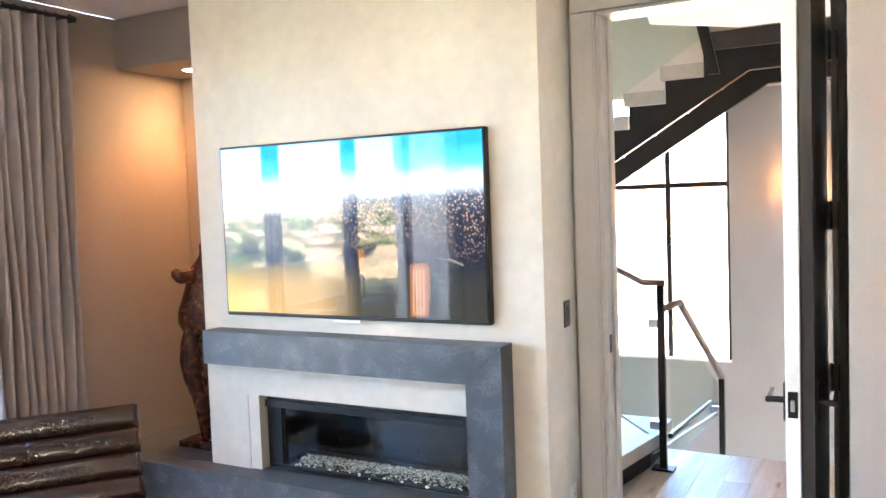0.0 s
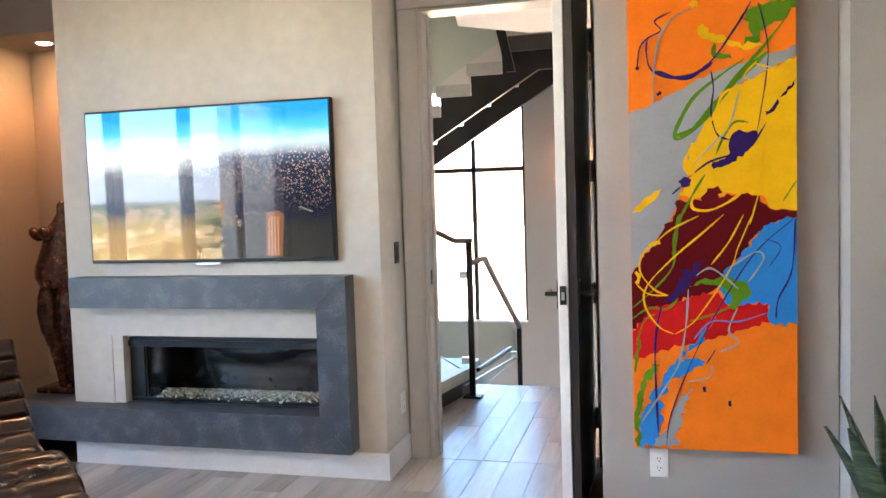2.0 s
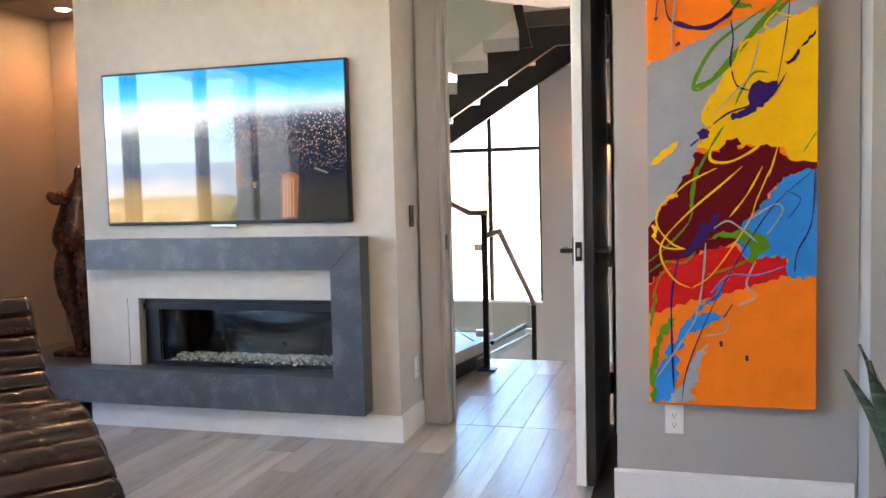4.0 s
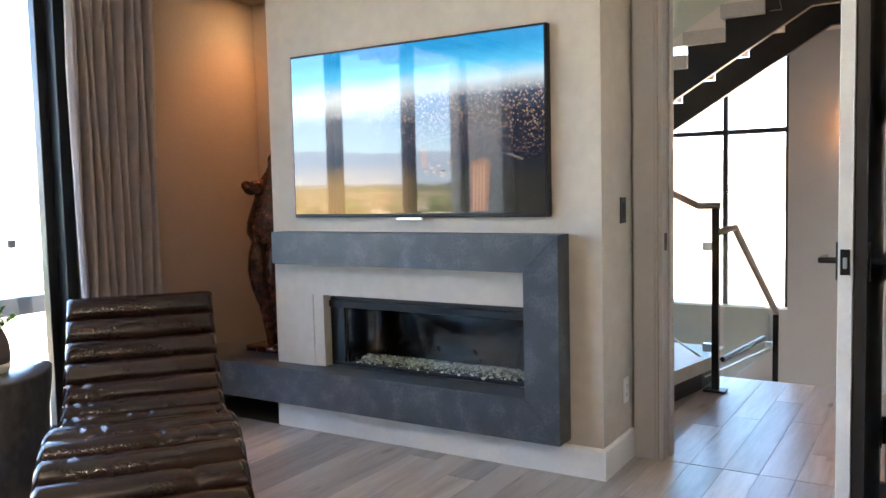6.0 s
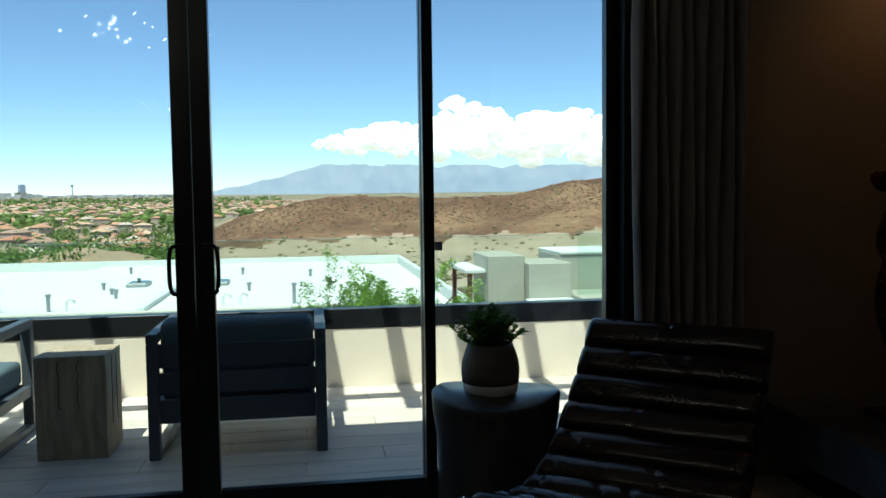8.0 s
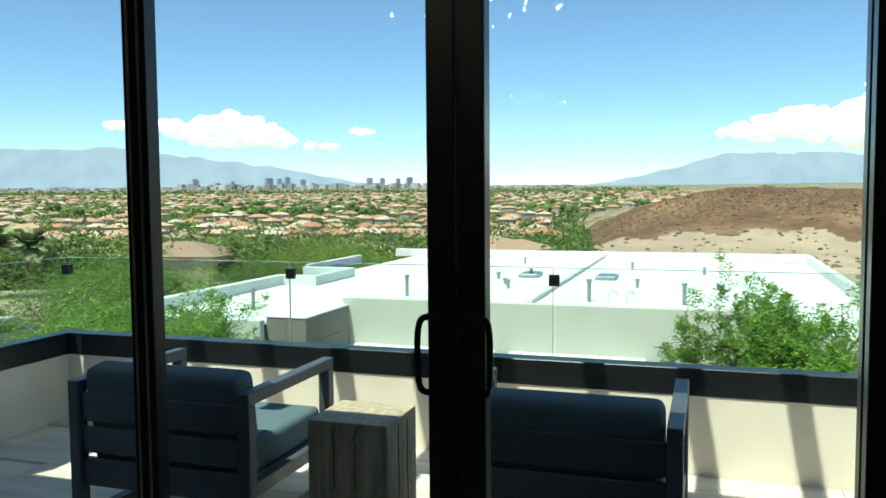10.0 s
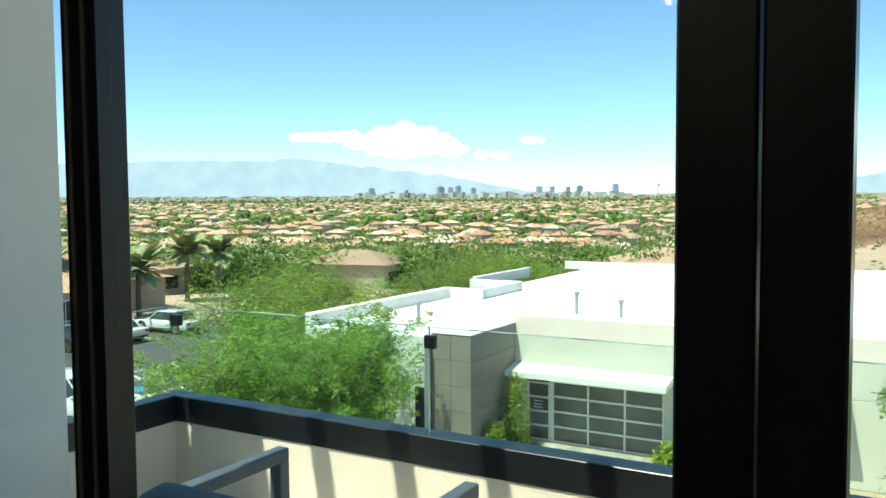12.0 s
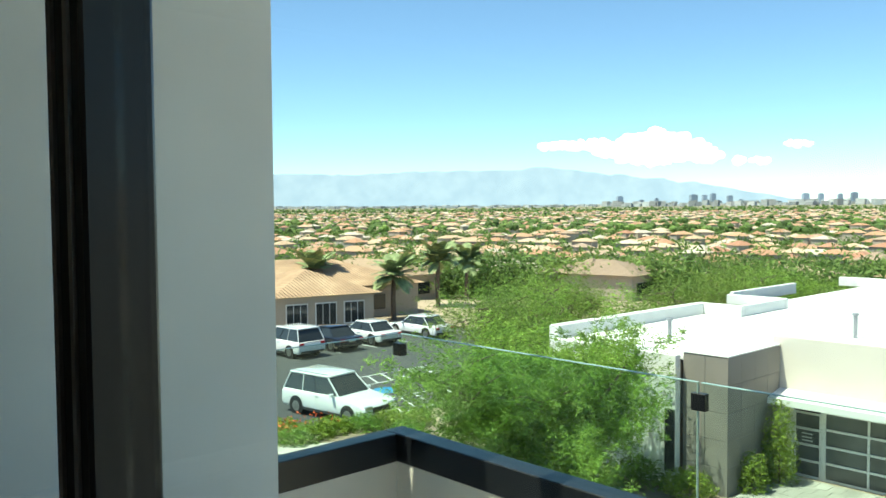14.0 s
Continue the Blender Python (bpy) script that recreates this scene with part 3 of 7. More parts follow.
def statue_column(prof, seg=20):
    """Rings of (height, centre x, centre y, half width, half depth), skinned into one smooth form."""
    rings = []
    for z, cx, cy, rx, ry in prof:
        rings.append([bm.verts.new((cx + 0.062 + 0.94 * rx * math.cos(2 * math.pi * k / seg), cy + ry * math.sin(2 * math.pi * k / seg), z)) for k in range(seg)])
    for a, b in zip(rings, rings[1:]):
        for k in range(seg):
            bm.faces.new((a[k], a[(k + 1) % seg], b[(k + 1) % seg], b[k]))
    bm.faces.new(rings[0][::-1])
    bm.faces.new(rings[-1])


SYC = 3.40
for sx in (-1, 1):
    statue_column([(0.384, -3.285 + sx * 0.028, SYC, 0.036, 0.045), (0.46, -3.29 + sx * 0.034, SYC, 0.042, 0.05), (0.60, -3.30 + sx * 0.048, SYC, 0.055, 0.06), (0.72, -3.315 + sx * 0.064, SYC - 0.01, 0.068, 0.075),
                   (0.82, -3.325 + sx * 0.070, SYC - 0.01, 0.073, 0.082), (0.92, -3.33 + sx * 0.066, SYC, 0.070, 0.078), (0.99, -3.335 + sx * 0.055, SYC, 0.052, 0.062)])
statue_column([(0.955, -3.335, SYC, 0.06, 0.06), (0.99, -3.335, SYC, 0.118, 0.085), (1.04, -3.335, SYC - 0.005, 0.140, 0.105), (1.10, -3.33, SYC - 0.01, 0.136, 0.105), (1.17, -3.325, SYC - 0.005, 0.116, 0.09), (1.24, -3.315, SYC, 0.102, 0.078),
               (1.30, -3.305, SYC, 0.098, 0.07), (1.345, -3.30, SYC, 0.078, 0.055), (1.385, -3.288, SYC, 0.048, 0.042), (1.42, -3.28, SYC, 0.030, 0.03), (1.45, -3.278, SYC, 0.028, 0.028), (1.475, -3.272, SYC, 0.036, 0.032), (1.497, -3.27, SYC, 0.016, 0.016)])
for bx, by in ((-3.395, 3.335), (-3.315, 3.315)):
    statue_column([(1.262, bx, by, 0.012, 0.014), (1.275, bx, by, 0.034, 0.036), (1.305, bx - 0.006, by - 0.008, 0.044, 0.046), (1.33, bx - 0.014, by - 0.014, 0.034, 0.036), (1.345, bx - 0.018, by - 0.016, 0.012, 0.014)], 14)
add_box(bm, (-3.375, 3.285, 0.3502), (-3.115, 3.515, 0.3835), 0.006)
tagged(part("statue", bm, COPPER, None, "", True), "abstract curved statue in mottled copper glaze on the hearth", "statue")

# ---- curtain ----
cur = thing("curtain", "drawn-back taupe linen curtain on a dark rod", "curtain", (-3.6, 2.62, 0.01))
bm = bmesh.new()
N, ZS = 150, (0.012, 0.5, 1.2, 1.9, 2.3, 2.55, 2.66)
rows = []
for z in ZS:
    row = []
    for i in range(N + 1):
        u = i / N
        sw = 0.045 * (0.8 + 0.3 * math.sin(z * 1.3 + u * 5)) * math.sin(u * 2 * math.pi * 8.5 + 0.25 * math.sin(z * 2 + u * 9))
        row.append(bm.verts.new((-3.60 + sw, 2.385 + 0.49 * u + 0.012 * math.sin(z * 3 + u * 20), z)))
    rows.append(row)
for a, b in zip(rows, rows[1:]):
    for i in range(N):
        bm.faces.new((a[i], a[i + 1], b[i + 1], b[i]))
cl = part("cloth", bm, LINEN, cur, "", True)
so = cl.modifiers.new("thick", "SOLIDIFY")
so.thickness = 0.004
part("rod", add_cyl(bmesh.new(), (-3.62, -1.35, 2.685), (-3.62, 2.95, 2.685), 0.012, None, 12), BLACKM, cur, "dark curtain rod")
for y in (2.94, -1.34):
    part("finial", add_cyl(bmesh.new(), (-3.62, y, 2.685), (-3.62, y + 0.03, 2.685), 0.024, 0.018, 16), BLACKM, cur)
    part("bracket", box((-3.72, y - 0.05, 2.677), (-3.60, y - 0.035, 2.693), 0.002), BLACKM, cur)
for k in range(9):
    y = 2.40 + 0.057 * k
    bm = bmesh.new()
    ring = [(-3.62 + 0.022 * math.cos(a), y, 2.678 + 0.022 * math.sin(a)) for a in [2 * math.pi * i / 12 for i in range(13)]]
    part("ring", add_tube(bm, ring, 0.003, 6), BLACKM, cur)


# ---- switch plates ----
def outlet(name, label, face, c, slots, cat):
    """A wall plate with its inserts; face: 'x' or 'y', the way it looks."""
    t = thing(name, label, cat, c)
    def q(du, dz, d0, d1, hu, hz):
        if face == "x":
            return ((c[0] + d0, c[1] + du - hu, c[2] + dz - hz), (c[0] + d1, c[1] + du + hu, c[2] + dz + hz))
        return ((c[0] + du - hu, c[1] - d1, c[2] + dz - hz), (c[0] + du + hu, c[1] - d0, c[2] + dz + hz))
    dark = slots == "dark"
    part("plate", box(*q(0, 0, 0.0005, 0.006, 0.036, 0.058), 0.002), FRAME if dark else OUTLET, t)
    part("insert", box(*q(0, 0, 0.0062, 0.008, 0.017, 0.034), 0.001), DARKSLOT if dark else OUTLET, t)
    if not dark:
        for dz in (-0.019, 0.019):
            for du in (-0.006, 0.006):
                part("slot", box(*q(du, dz, 0.008, 0.0085, 0.0012, 0.005)), DARKSLOT, t)
            part("slot", box(*q(0, dz - 0.011, 0.008, 0.0085, 0.0025, 0.0025)), DARKSLOT, t)
    return t


outlet("wall_switch", "dark bronze switch panel on the chimney side", "x", (-1.1148, 3.40, 1.158), "dark", "switch")
outlet("wall_outlet", "white double socket on the chimney side", "x", (-1.1148, 3.424, 0.335), "", "outlet")
outlet("wall_outlet", "white double socket below the painting", "y", (0.236, 2.5597, 0.352), "", "outlet")


# ---- painting ----
def flat(name, col, rough=0.4):
    mt = surface(name, col, 0.6, 0, 12, 0.05, 70, 0.35, 0.002)
    mt.node_tree.nodes["Principled BSDF"].inputs["Specular IOR Level"].default_value = 0.12
    return mt


PAINT = {k: flat("paint_" + k, c) for k, c in dict(orange=(0.93, 0.20, 0.015), grey=(0.33, 0.34, 0.36), yellow=(0.86, 0.46, 0.01), maroon=(0.12, 0.003, 0.007), red=(0.62, 0.012, 0.012),
         blue=(0.015, 0.22, 0.60), green=(0.10, 0.24, 0.012), purple=(0.035, 0.012, 0.11)).items()}
PY = 2.4985
art = thing("painting", "tall unframed abstract canvas in orange, yellow, maroon and blue", "painting", (0.445, 2.55, 0.428))
part("canvas", box((0.142, 2.50, 0.428), (0.747, 2.5585, 2.42), 0.003), PAINT["orange"], art)


from mathutils.geometry import tessellate_polygon


def ap(u, v):
    """From the canvas's own grid (u 0 to 100 across, v 0 to 300 up) to the wall."""
    return Vector((0.1425 + 0.604 * min(max(u, 0), 100) / 100, 0, 0.4285 + 1.771 * v / 300))


layer = [0]


def patch(col, pts, rough_edge=1.3, name="paint_field"):
    """A field of paint with a ragged brush edge."""
    layer[0] += 1
    rnd = random.Random(layer[0])
    pts = [Vector((*p, 0)) for p in pts]
    out = []
    for i, p in enumerate(pts):
        q = pts[(i + 1) % len(pts)]
        k = max(2, int((q - p).length / 2.2))
        border = (p.x <= 0.5 and q.x <= 0.5) or (p.x >= 99.5 and q.x >= 99.5)
        for j in range(k):
            c = p.lerp(q, j / k)
            if not border and j:
                d = (q - p).normalized()
                c = c + Vector((-d.y, d.x, 0)) * rough_edge * rnd.gauss(0, 0.7)
            out.append(c)
    y = PY - 0.00005 * layer[0]
    bm = bmesh.new()
    rim = [ap(c.x, c.y) for c in out]
    top = [bm.verts.new((q.x, y, q.z)) for q in rim]
    low = [bm.verts.new((q.x, PY + 0.0013, q.z)) for q in rim]
    for tri in tessellate_polygon([[Vector((q.x, q.z, 0)) for q in rim]]):
        bm.faces.new([top[i] for i in tri])
    for i in range(len(rim)):
        j = (i + 1) % len(rim)
        bm.faces.new((top[i], top[j], low[j], low[i]))
    part(name, bm, PAINT[col], art)


def stroke(col, pts, w=0.8, name="paint_stroke"):
    """A thrown line of paint that swells and thins."""
    layer[0] += 1
    rnd = random.Random(layer[0] * 7)
    pp = spline([(u, v, 0) for u, v in pts], 9)
    ph = rnd.uniform(0, 6)
    bm = bmesh.new()
    y = PY - 0.00005 * layer[0] - 0.0004
    left, right = [], []
    for i, c in enumerate(pp):
        d = (pp[min(i + 1, len(pp) - 1)] - pp[max(i - 1, 0)]).normalized()
        k = i / (len(pp) - 1)
        ww = 0.62 * w * (0.45 + 0.55 * abs(math.sin(ph + k * 7)) + 0.25 * rnd.random()) * min(1, 0.3 + 6 * min(k, 1 - k))
        nrm = Vector((-d.y, d.x, 0)) * ww
        a, b = ap(*(c + nrm).xy), ap(*(c - nrm).xy)
        left.append((bm.verts.new((a.x, y, a.z)), bm.verts.new((a.x, PY + 0.001, a.z))))
        right.append((bm.verts.new((b.x, y, b.z)), bm.verts.new((b.x, PY + 0.001, b.z))))
    for i in range(len(left) - 1):
        bm.faces.new((left[i][0], left[i + 1][0], right[i + 1][0], right[i][0]))
        bm.faces.new((left[i][0], left[i][1], left[i + 1][1], left[i + 1][0]))
        bm.faces.new((right[i][0], right[i + 1][0], right[i + 1][1], right[i][1]))
    part(name, bm, PAINT[col], art)


patch("grey", [(0, 221.8), (17.6, 229.8), (36.3, 238.4), (56.0, 246.7), (75.4, 252.7), (100, 258.8), (100, 253.0), (75.2, 241.0), (53.1, 229.1), (43.0, 202.7), (35.5, 180.3), (29.7, 165.2), (23.6, 148.5), (17.5, 141.4), (0, 116.8)], 1.0)
patch("yellow", [(100, 253.0), (75.2, 240.1), (55.9, 232.7), (48.8, 218.8), (41.6, 204.2), (34.2, 187.9), (37.0, 180.2), (29.7, 168.3), (42.6, 166.3), (66.5, 168.6), (80.2, 166.6), (85.7, 157.5), (99.8, 155.6)], 1.0)
patch("yellow", [(1.1, 157.6), (7.9, 165.9), (19.6, 173.2), (16.6, 167.1), (6.2, 158.1)], 0.6)
patch("maroon", [(0, 116.8), (17.5, 141.4), (27.7, 155.8), (28.9, 165.2), (36.8, 165.1), (55.2, 165.9), (66.5, 168.6), (76.1, 166.8), (85.7, 157.5), (99.8, 156.4), (99.8, 153.4), (99.1, 152.4), (84.9, 148.8), (74.6, 140.2), (68.6, 130.7), (59.7, 121.2), (53.6, 108.3), (40.0, 101.9), (23.1, 97.0), (0, 80.2)], 1.2)
patch("red", [(0, 78.5), (10.7, 93.6), (23.1, 97.0), (40.0, 102.7), (53.6, 104.3), (59.5, 95.5), (83.0, 97.8), (82.2, 90.7), (84.4, 85.1), (59.4, 78.3), (42.6, 71.6), (24.3, 68.0), (0, 60.1)], 1.2)
patch("blue", [(99.9, 152.4), (84.9, 149.5), (74.6, 139.5), (67.1, 127.6), (58.2, 120.5), (52.9, 106.8), (59.5, 96.3), (82.2, 97.8), (82.2, 90.7), (85.0, 84.3), (99.9, 85.0)], 1.3)
patch("blue", [(2.9, 1.1), (3.1, 14.7), (13.0, 40.2), (22.4, 54.0), (35.0, 67.3), (51.9, 88.8), (44.3, 75.8), (42.6, 70.7), (28.7, 60.7), (47.1, 59.0), (30.2, 50.7), (20.8, 42.1), (19.1, 30.4), (15.6, 10.1), (12.3, 1.4)], 2.0)
patch("grey", [(12.3, 1.4), (22.8, 15.5), (24.4, 27.2), (37.0, 40.9), (29.1, 24.0), (30.5, 15.7), (25.7, 10.6), (28.1, 2.3)], 1.3)
patch("green", [(100, 286.9), (99.9, 282.5), (83.7, 272.5), (75.4, 259.9), (67.1, 258.4), (73.4, 270.3), (68.8, 278.1), (78.4, 287.4)], 2.2)
patch("green", [(50.6, 260.4), (51.9, 255.2), (63.0, 253.5), (58.9, 256.9), (53.4, 257.9), (52.7, 264.7)], 1.2)
patch("green", [(35.5, 108.5), (43.1, 112.9), (58.2, 114.8), (68.5, 112.4), (73.1, 105.1), (65.3, 96.3), (60.2, 94.6), (61.0, 103.6), (53.6, 109.2), (43.1, 110.9)], 1.3)
patch("green", [(0.1, 48.4), (1.6, 63.4), (4.9, 73.6), (5.5, 68.5), (2.6, 56.8)], 1.0)
patch("green", [(1.6, 0.9), (0.1, 23.0), (4.4, 41.8), (11.7, 57.0), (17.1, 56.3), (8.4, 43.5), (4.1, 23.1), (4.2, 1.9)], 1.2)
patch("purple", [(61.2, 203.2), (66.8, 208.9), (77.1, 207.6), (77.1, 201.7), (72.1, 195.2), (62.5, 188.3), (51.2, 184.2), (49.9, 186.6), (61.2, 194.2)], 1.2)
patch("purple", [(19.3, 97.8), (27.1, 106.8), (34.2, 119.8), (44.8, 126.3), (41.6, 119.0), (35.5, 108.5), (26.9, 100.2)], 1.6)
patch("purple", [(29.9, 177.4), (33.5, 180.3), (38.0, 178.0), (37.0, 174.1), (31.9, 173.0)], 0.6)
patch("purple", [(81.2, 219.1), (86.0, 221.8), (89.0, 226.7), (89.8, 223.9), (87.3, 219.6), (82.5, 216.9)], 0.8)
patch("purple", [(90.3, 227.4), (94.1, 231.6), (99.8, 238.4), (98.8, 234.9), (94.1, 229.4)], 1.0)
patch("maroon", [(43.3, 166.3), (47.6, 172.2), (53.9, 173.5), (56.7, 169.0), (50.9, 161.5), (44.6, 161.7)], 0.9)
patch("yellow", [(42.3, 273.0), (45.9, 277.0), (53.6, 269.1), (67.3, 263.5), (80.9, 261.0), (70.0, 258.6), (56.2, 264.3), (44.5, 268.4)], 1.2)
patch("yellow", [(37.7, 289.6), (41.1, 292.3), (43.3, 288.4), (39.7, 286.9)], 0.8)
patch("blue", [(19.3, 45.5), (33.4, 57.5), (47.1, 59.0), (33.2, 50.7)], 0.8)
stroke("green", [(94.5, 277.2), (80.9, 259.6), (62.8, 238.8), (48.8, 218.8), (34.5, 206.1), (28.1, 205.7), (31.0, 215.4), (40.5, 231.3), (56.0, 243.7), (70.0, 253.0)], 1.8)
stroke("green", [(28.1, 206.4), (38.8, 210.5), (53.1, 226.1), (67.1, 241.5), (83.5, 256.4)], 2.6)
stroke("green", [(72.3, 213.0), (64.0, 213.5), (57.0, 203.5), (52.7, 193.2)], 1.0)
stroke("green", [(46.3, 181.3), (38.3, 168.0), (28.7, 149.2)], 1.2)
stroke("green", [(99.3, 174.9), (91.8, 162.5)], 0.7)
stroke("green", [(30.7, 155.8), (27.6, 141.2), (26.6, 128.1)], 2.2)
stroke("green", [(27.4, 136.3), (25.7, 121.5), (14.0, 106.8), (0.4, 94.4)], 0.9)
stroke("green", [(-0.4, 86.8), (10.7, 94.4), (21.4, 93.6), (29.2, 101.0)], 1.0)
stroke("green", [(35.2, 85.5), (50.4, 90.5), (60.8, 95.5)], 0.9)
stroke("green", [(2.4, 70.2), (7.4, 85.3), (14.5, 90.4)], 0.7)
stroke("purple", [(5.5, 250.3), (7.2, 263.8), (12.3, 270.3), (20.4, 274.8), (17.0, 281.1), (26.9, 286.2)], 0.7)
stroke("purple", [(12.3, 270.9), (11.5, 260.4), (15.6, 248.8), (32.0, 243.8), (49.1, 251.6), (64.7, 272.5), (74.3, 288.4)], 1.0)
stroke("purple", [(16.5, 248.8), (27.9, 244.2), (39.2, 244.5), (51.2, 252.1)], 2.4)
stroke("purple", [(50.4, 247.1), (51.7, 235.0), (50.2, 220.3), (53.6, 206.6), (61.2, 202.5)], 0.9)
stroke("purple", [(78.4, 287.4), (83.5, 262.1), (82.7, 241.8), (77.1, 206.9)], 0.5)
stroke("purple", [(36.3, 179.5), (48.4, 188.8), (61.2, 192.9), (72.9, 197.4), (82.5, 212.5)], 1.0)
stroke("purple", [(26.1, 169.1), (31.2, 173.5)], 1.0)
stroke("purple", [(18.5, 96.1), (15.1, 78.7), (14.0, 57.0), (15.3, 10.1)], 1.2)
stroke("purple", [(20.3, 1.8), (23.6, 23.8), (38.0, 62.4), (55.0, 97.0), (75.9, 130.7), (99.1, 152.4)], 0.55)
stroke("purple", [(98.8, 152.4), (96.8, 119.3), (88.8, 100.4), (87.3, 87.5)], 0.8)
stroke("purple", [(81.0, 139.3), (90.5, 133.6), (83.2, 121.0)], 0.4)
stroke("yellow", [(47.9, 206.2), (37.2, 196.9), (34.2, 186.4), (39.8, 181.7), (51.2, 184.2)], 2.0)
stroke("yellow", [(65.6, 235.7), (57.4, 231.8), (53.1, 221.7), (50.1, 214.4)], 1.4)
stroke("yellow", [(44.8, 170.0), (38.3, 164.9), (39.7, 158.8), (52.4, 159.1), (69.3, 171.5), (72.9, 195.2)], 1.4)
stroke("yellow", [(80.4, 200.8), (78.9, 174.1), (72.4, 148.1)], 0.7)
stroke("yellow", [(77.4, 251.0), (69.8, 242.8), (73.3, 239.6)], 0.9)
stroke("yellow", [(59.7, 185.4), (63.7, 173.2), (66.5, 170.2)], 0.7)
stroke("yellow", [(81.4, 245.5), (91.5, 244.2), (75.4, 249.8)], 0.8)
stroke("yellow", [(42.1, 154.6), (25.2, 146.1), (16.0, 138.1), (7.2, 130.0), (5.5, 118.5), (14.0, 106.8), (22.4, 102.7)], 1.0)
stroke("yellow", [(11.3, 135.8), (18.3, 138.0)], 2.2)
stroke("yellow", [(2.4, 118.5), (4.7, 115.1), (3.1, 110.2)], 2.0)
stroke("yellow", [(57.0, 155.1), (45.0, 144.1), (25.1, 126.5), (9.4, 108.5), (8.4, 95.3), (16.6, 82.1), (25.9, 77.2)], 0.9)
stroke("yellow", [(68.8, 154.7), (59.9, 137.3), (49.3, 122.9)], 0.8)
stroke("yellow", [(73.9, 154.6), (65.6, 134.1), (59.7, 118.0), (39.8, 87.2), (26.7, 77.2)], 0.6)
stroke("yellow", [(3.1, 110.2), (10.8, 103.6), (23.1, 102.7)], 0.8)
stroke("grey", [(39.7, 287.2), (27.6, 281.6), (19.6, 268.9), (15.6, 246.6), (14.5, 219.3), (9.2, 205.9), (-0.4, 197.9)], 1.0)
stroke("grey", [(27.7, 230.6), (21.8, 217.4), (25.1, 195.9), (23.3, 168.5), (12.0, 153.4)], 0.8)
stroke("grey", [(67.0, 234.0), (61.3, 212.2), (52.9, 202.2), (40.0, 188.5)], 0.8)
stroke("grey", [(35.2, 106.8), (33.7, 85.5), (30.4, 63.9), (25.6, 50.6), (4.7, 17.2)], 1.0)
stroke("grey", [(40.1, 115.8), (47.8, 120.5), (55.2, 116.5), (65.5, 106.8)], 1.0)
stroke("grey", [(61.2, 121.2), (75.9, 130.7), (80.2, 125.8), (71.4, 111.5)], 0.9)
stroke("grey", [(64.7, 94.6), (59.4, 80.0), (65.1, 71.9), (54.7, 66.1)], 0.9)
stroke("grey", [(34.7, 45.8), (46.9, 48.7), (49.3, 57.0)], 0.6)
stroke("blue", [(38.2, 73.9), (48.9, 85.6), (65.3, 85.8), (81.5, 91.4)], 0.6)
stroke("purple", [(44.1, 42.8), (44.5, 39.2)], 1.8)
stroke("purple", [(59.5, 33.8), (59.7, 30.1)], 1.4)
stroke("purple", [(17.6, 233.5), (20.3, 235.4)], 1.8)
stroke("purple", [(45.6, 57.7), (51.4, 67.3)], 0.5)
stroke("purple", [(5.0, 250.6), (6.5, 252.5)], 1.8)


# ---- chaise longue ----
chaise = thing("chaise_longue", "dark brown channel-tufted leather chaise longue, creased", "chaise longue")
CW = 0.63
prof = spline([(0.0, 0, 0.80), (0.10, 0, 0.69), (0.22, 0, 0.575), (0.36, 0, 0.47), (0.52, 0, 0.39), (0.70, 0, 0.365), (0.88, 0, 0.40), (1.05, 0, 0.445), (1.22, 0, 0.44), (1.40, 0, 0.385), (1.58, 0, 0.31), (1.70, 0, 0.25)], 10)
dist = [0.0]
for a, b in zip(prof, prof[1:]):
    dist.append(dist[-1] + (b - a).length)


def along(s):
    for i in range(len(dist) - 1):
        if dist[i + 1] >= s:
            k = (s - dist[i]) / (dist[i + 1] - dist[i])
            return prof[i].lerp(prof[i + 1], k), (prof[i + 1] - prof[i]).normalized()
    return prof[-1], (prof[-1] - prof[-2]).normalized()


NC = 16
rnd_c = random.Random(12)
step = dist[-1] / NC
for c in range(NC):
    bm = bmesh.new()
    rings, M = [], 72
    folds = [(rnd_c.uniform(-0.28, 0.28), rnd_c.uniform(0.003, 0.008), rnd_c.uniform(0.004, 0.010)) for _k in range(6 if 4 < c < 13 else 2)]
    for j in range(M + 1):
        v = -CW / 2 + CW * j / M
        ring = []
        endk = min(1, (1 - abs(2 * j / M - 1)) * 7 + 0.55)
        for k in range(14):
            a = 2 * math.pi * k / 14
            s = (c + 0.5) * step + 0.5 * step * 0.985 * math.cos(a)
            p, d = along(min(max(s, 0), dist[-1]))
            nrm = Vector((-d.z, 0, d.x))
            up = math.sin(a)
            crease = 0.004 * noise.noise(Vector((v * 7, c * 3.1, a * 0.8))) - sum(dp * math.exp(-((v - v0 - 0.012 * math.sin(a * 2)) / wd) ** 2) for v0, dp, wd in folds)
            h = (0.052 * up ** 0.62 if up > 0 else 0.030 * up) * endk + crease * (1 if up > 0 else 0)
            q = p + nrm * h
            ring.append(bm.verts.new((q.x, v * (0.985 + 0.02 * endk), q.z)))
        rings.append(ring)
    for a, b in zip(rings, rings[1:]):
        for k in range(14):
            bm.faces.new((a[k], a[(k + 1) % 14], b[(k + 1) % 14], b[k]))
    bm.faces.new(rings[0][::-1])
    bm.faces.new(rings[-1])
    part("channel", bm, LEATHER, chaise, "", True)
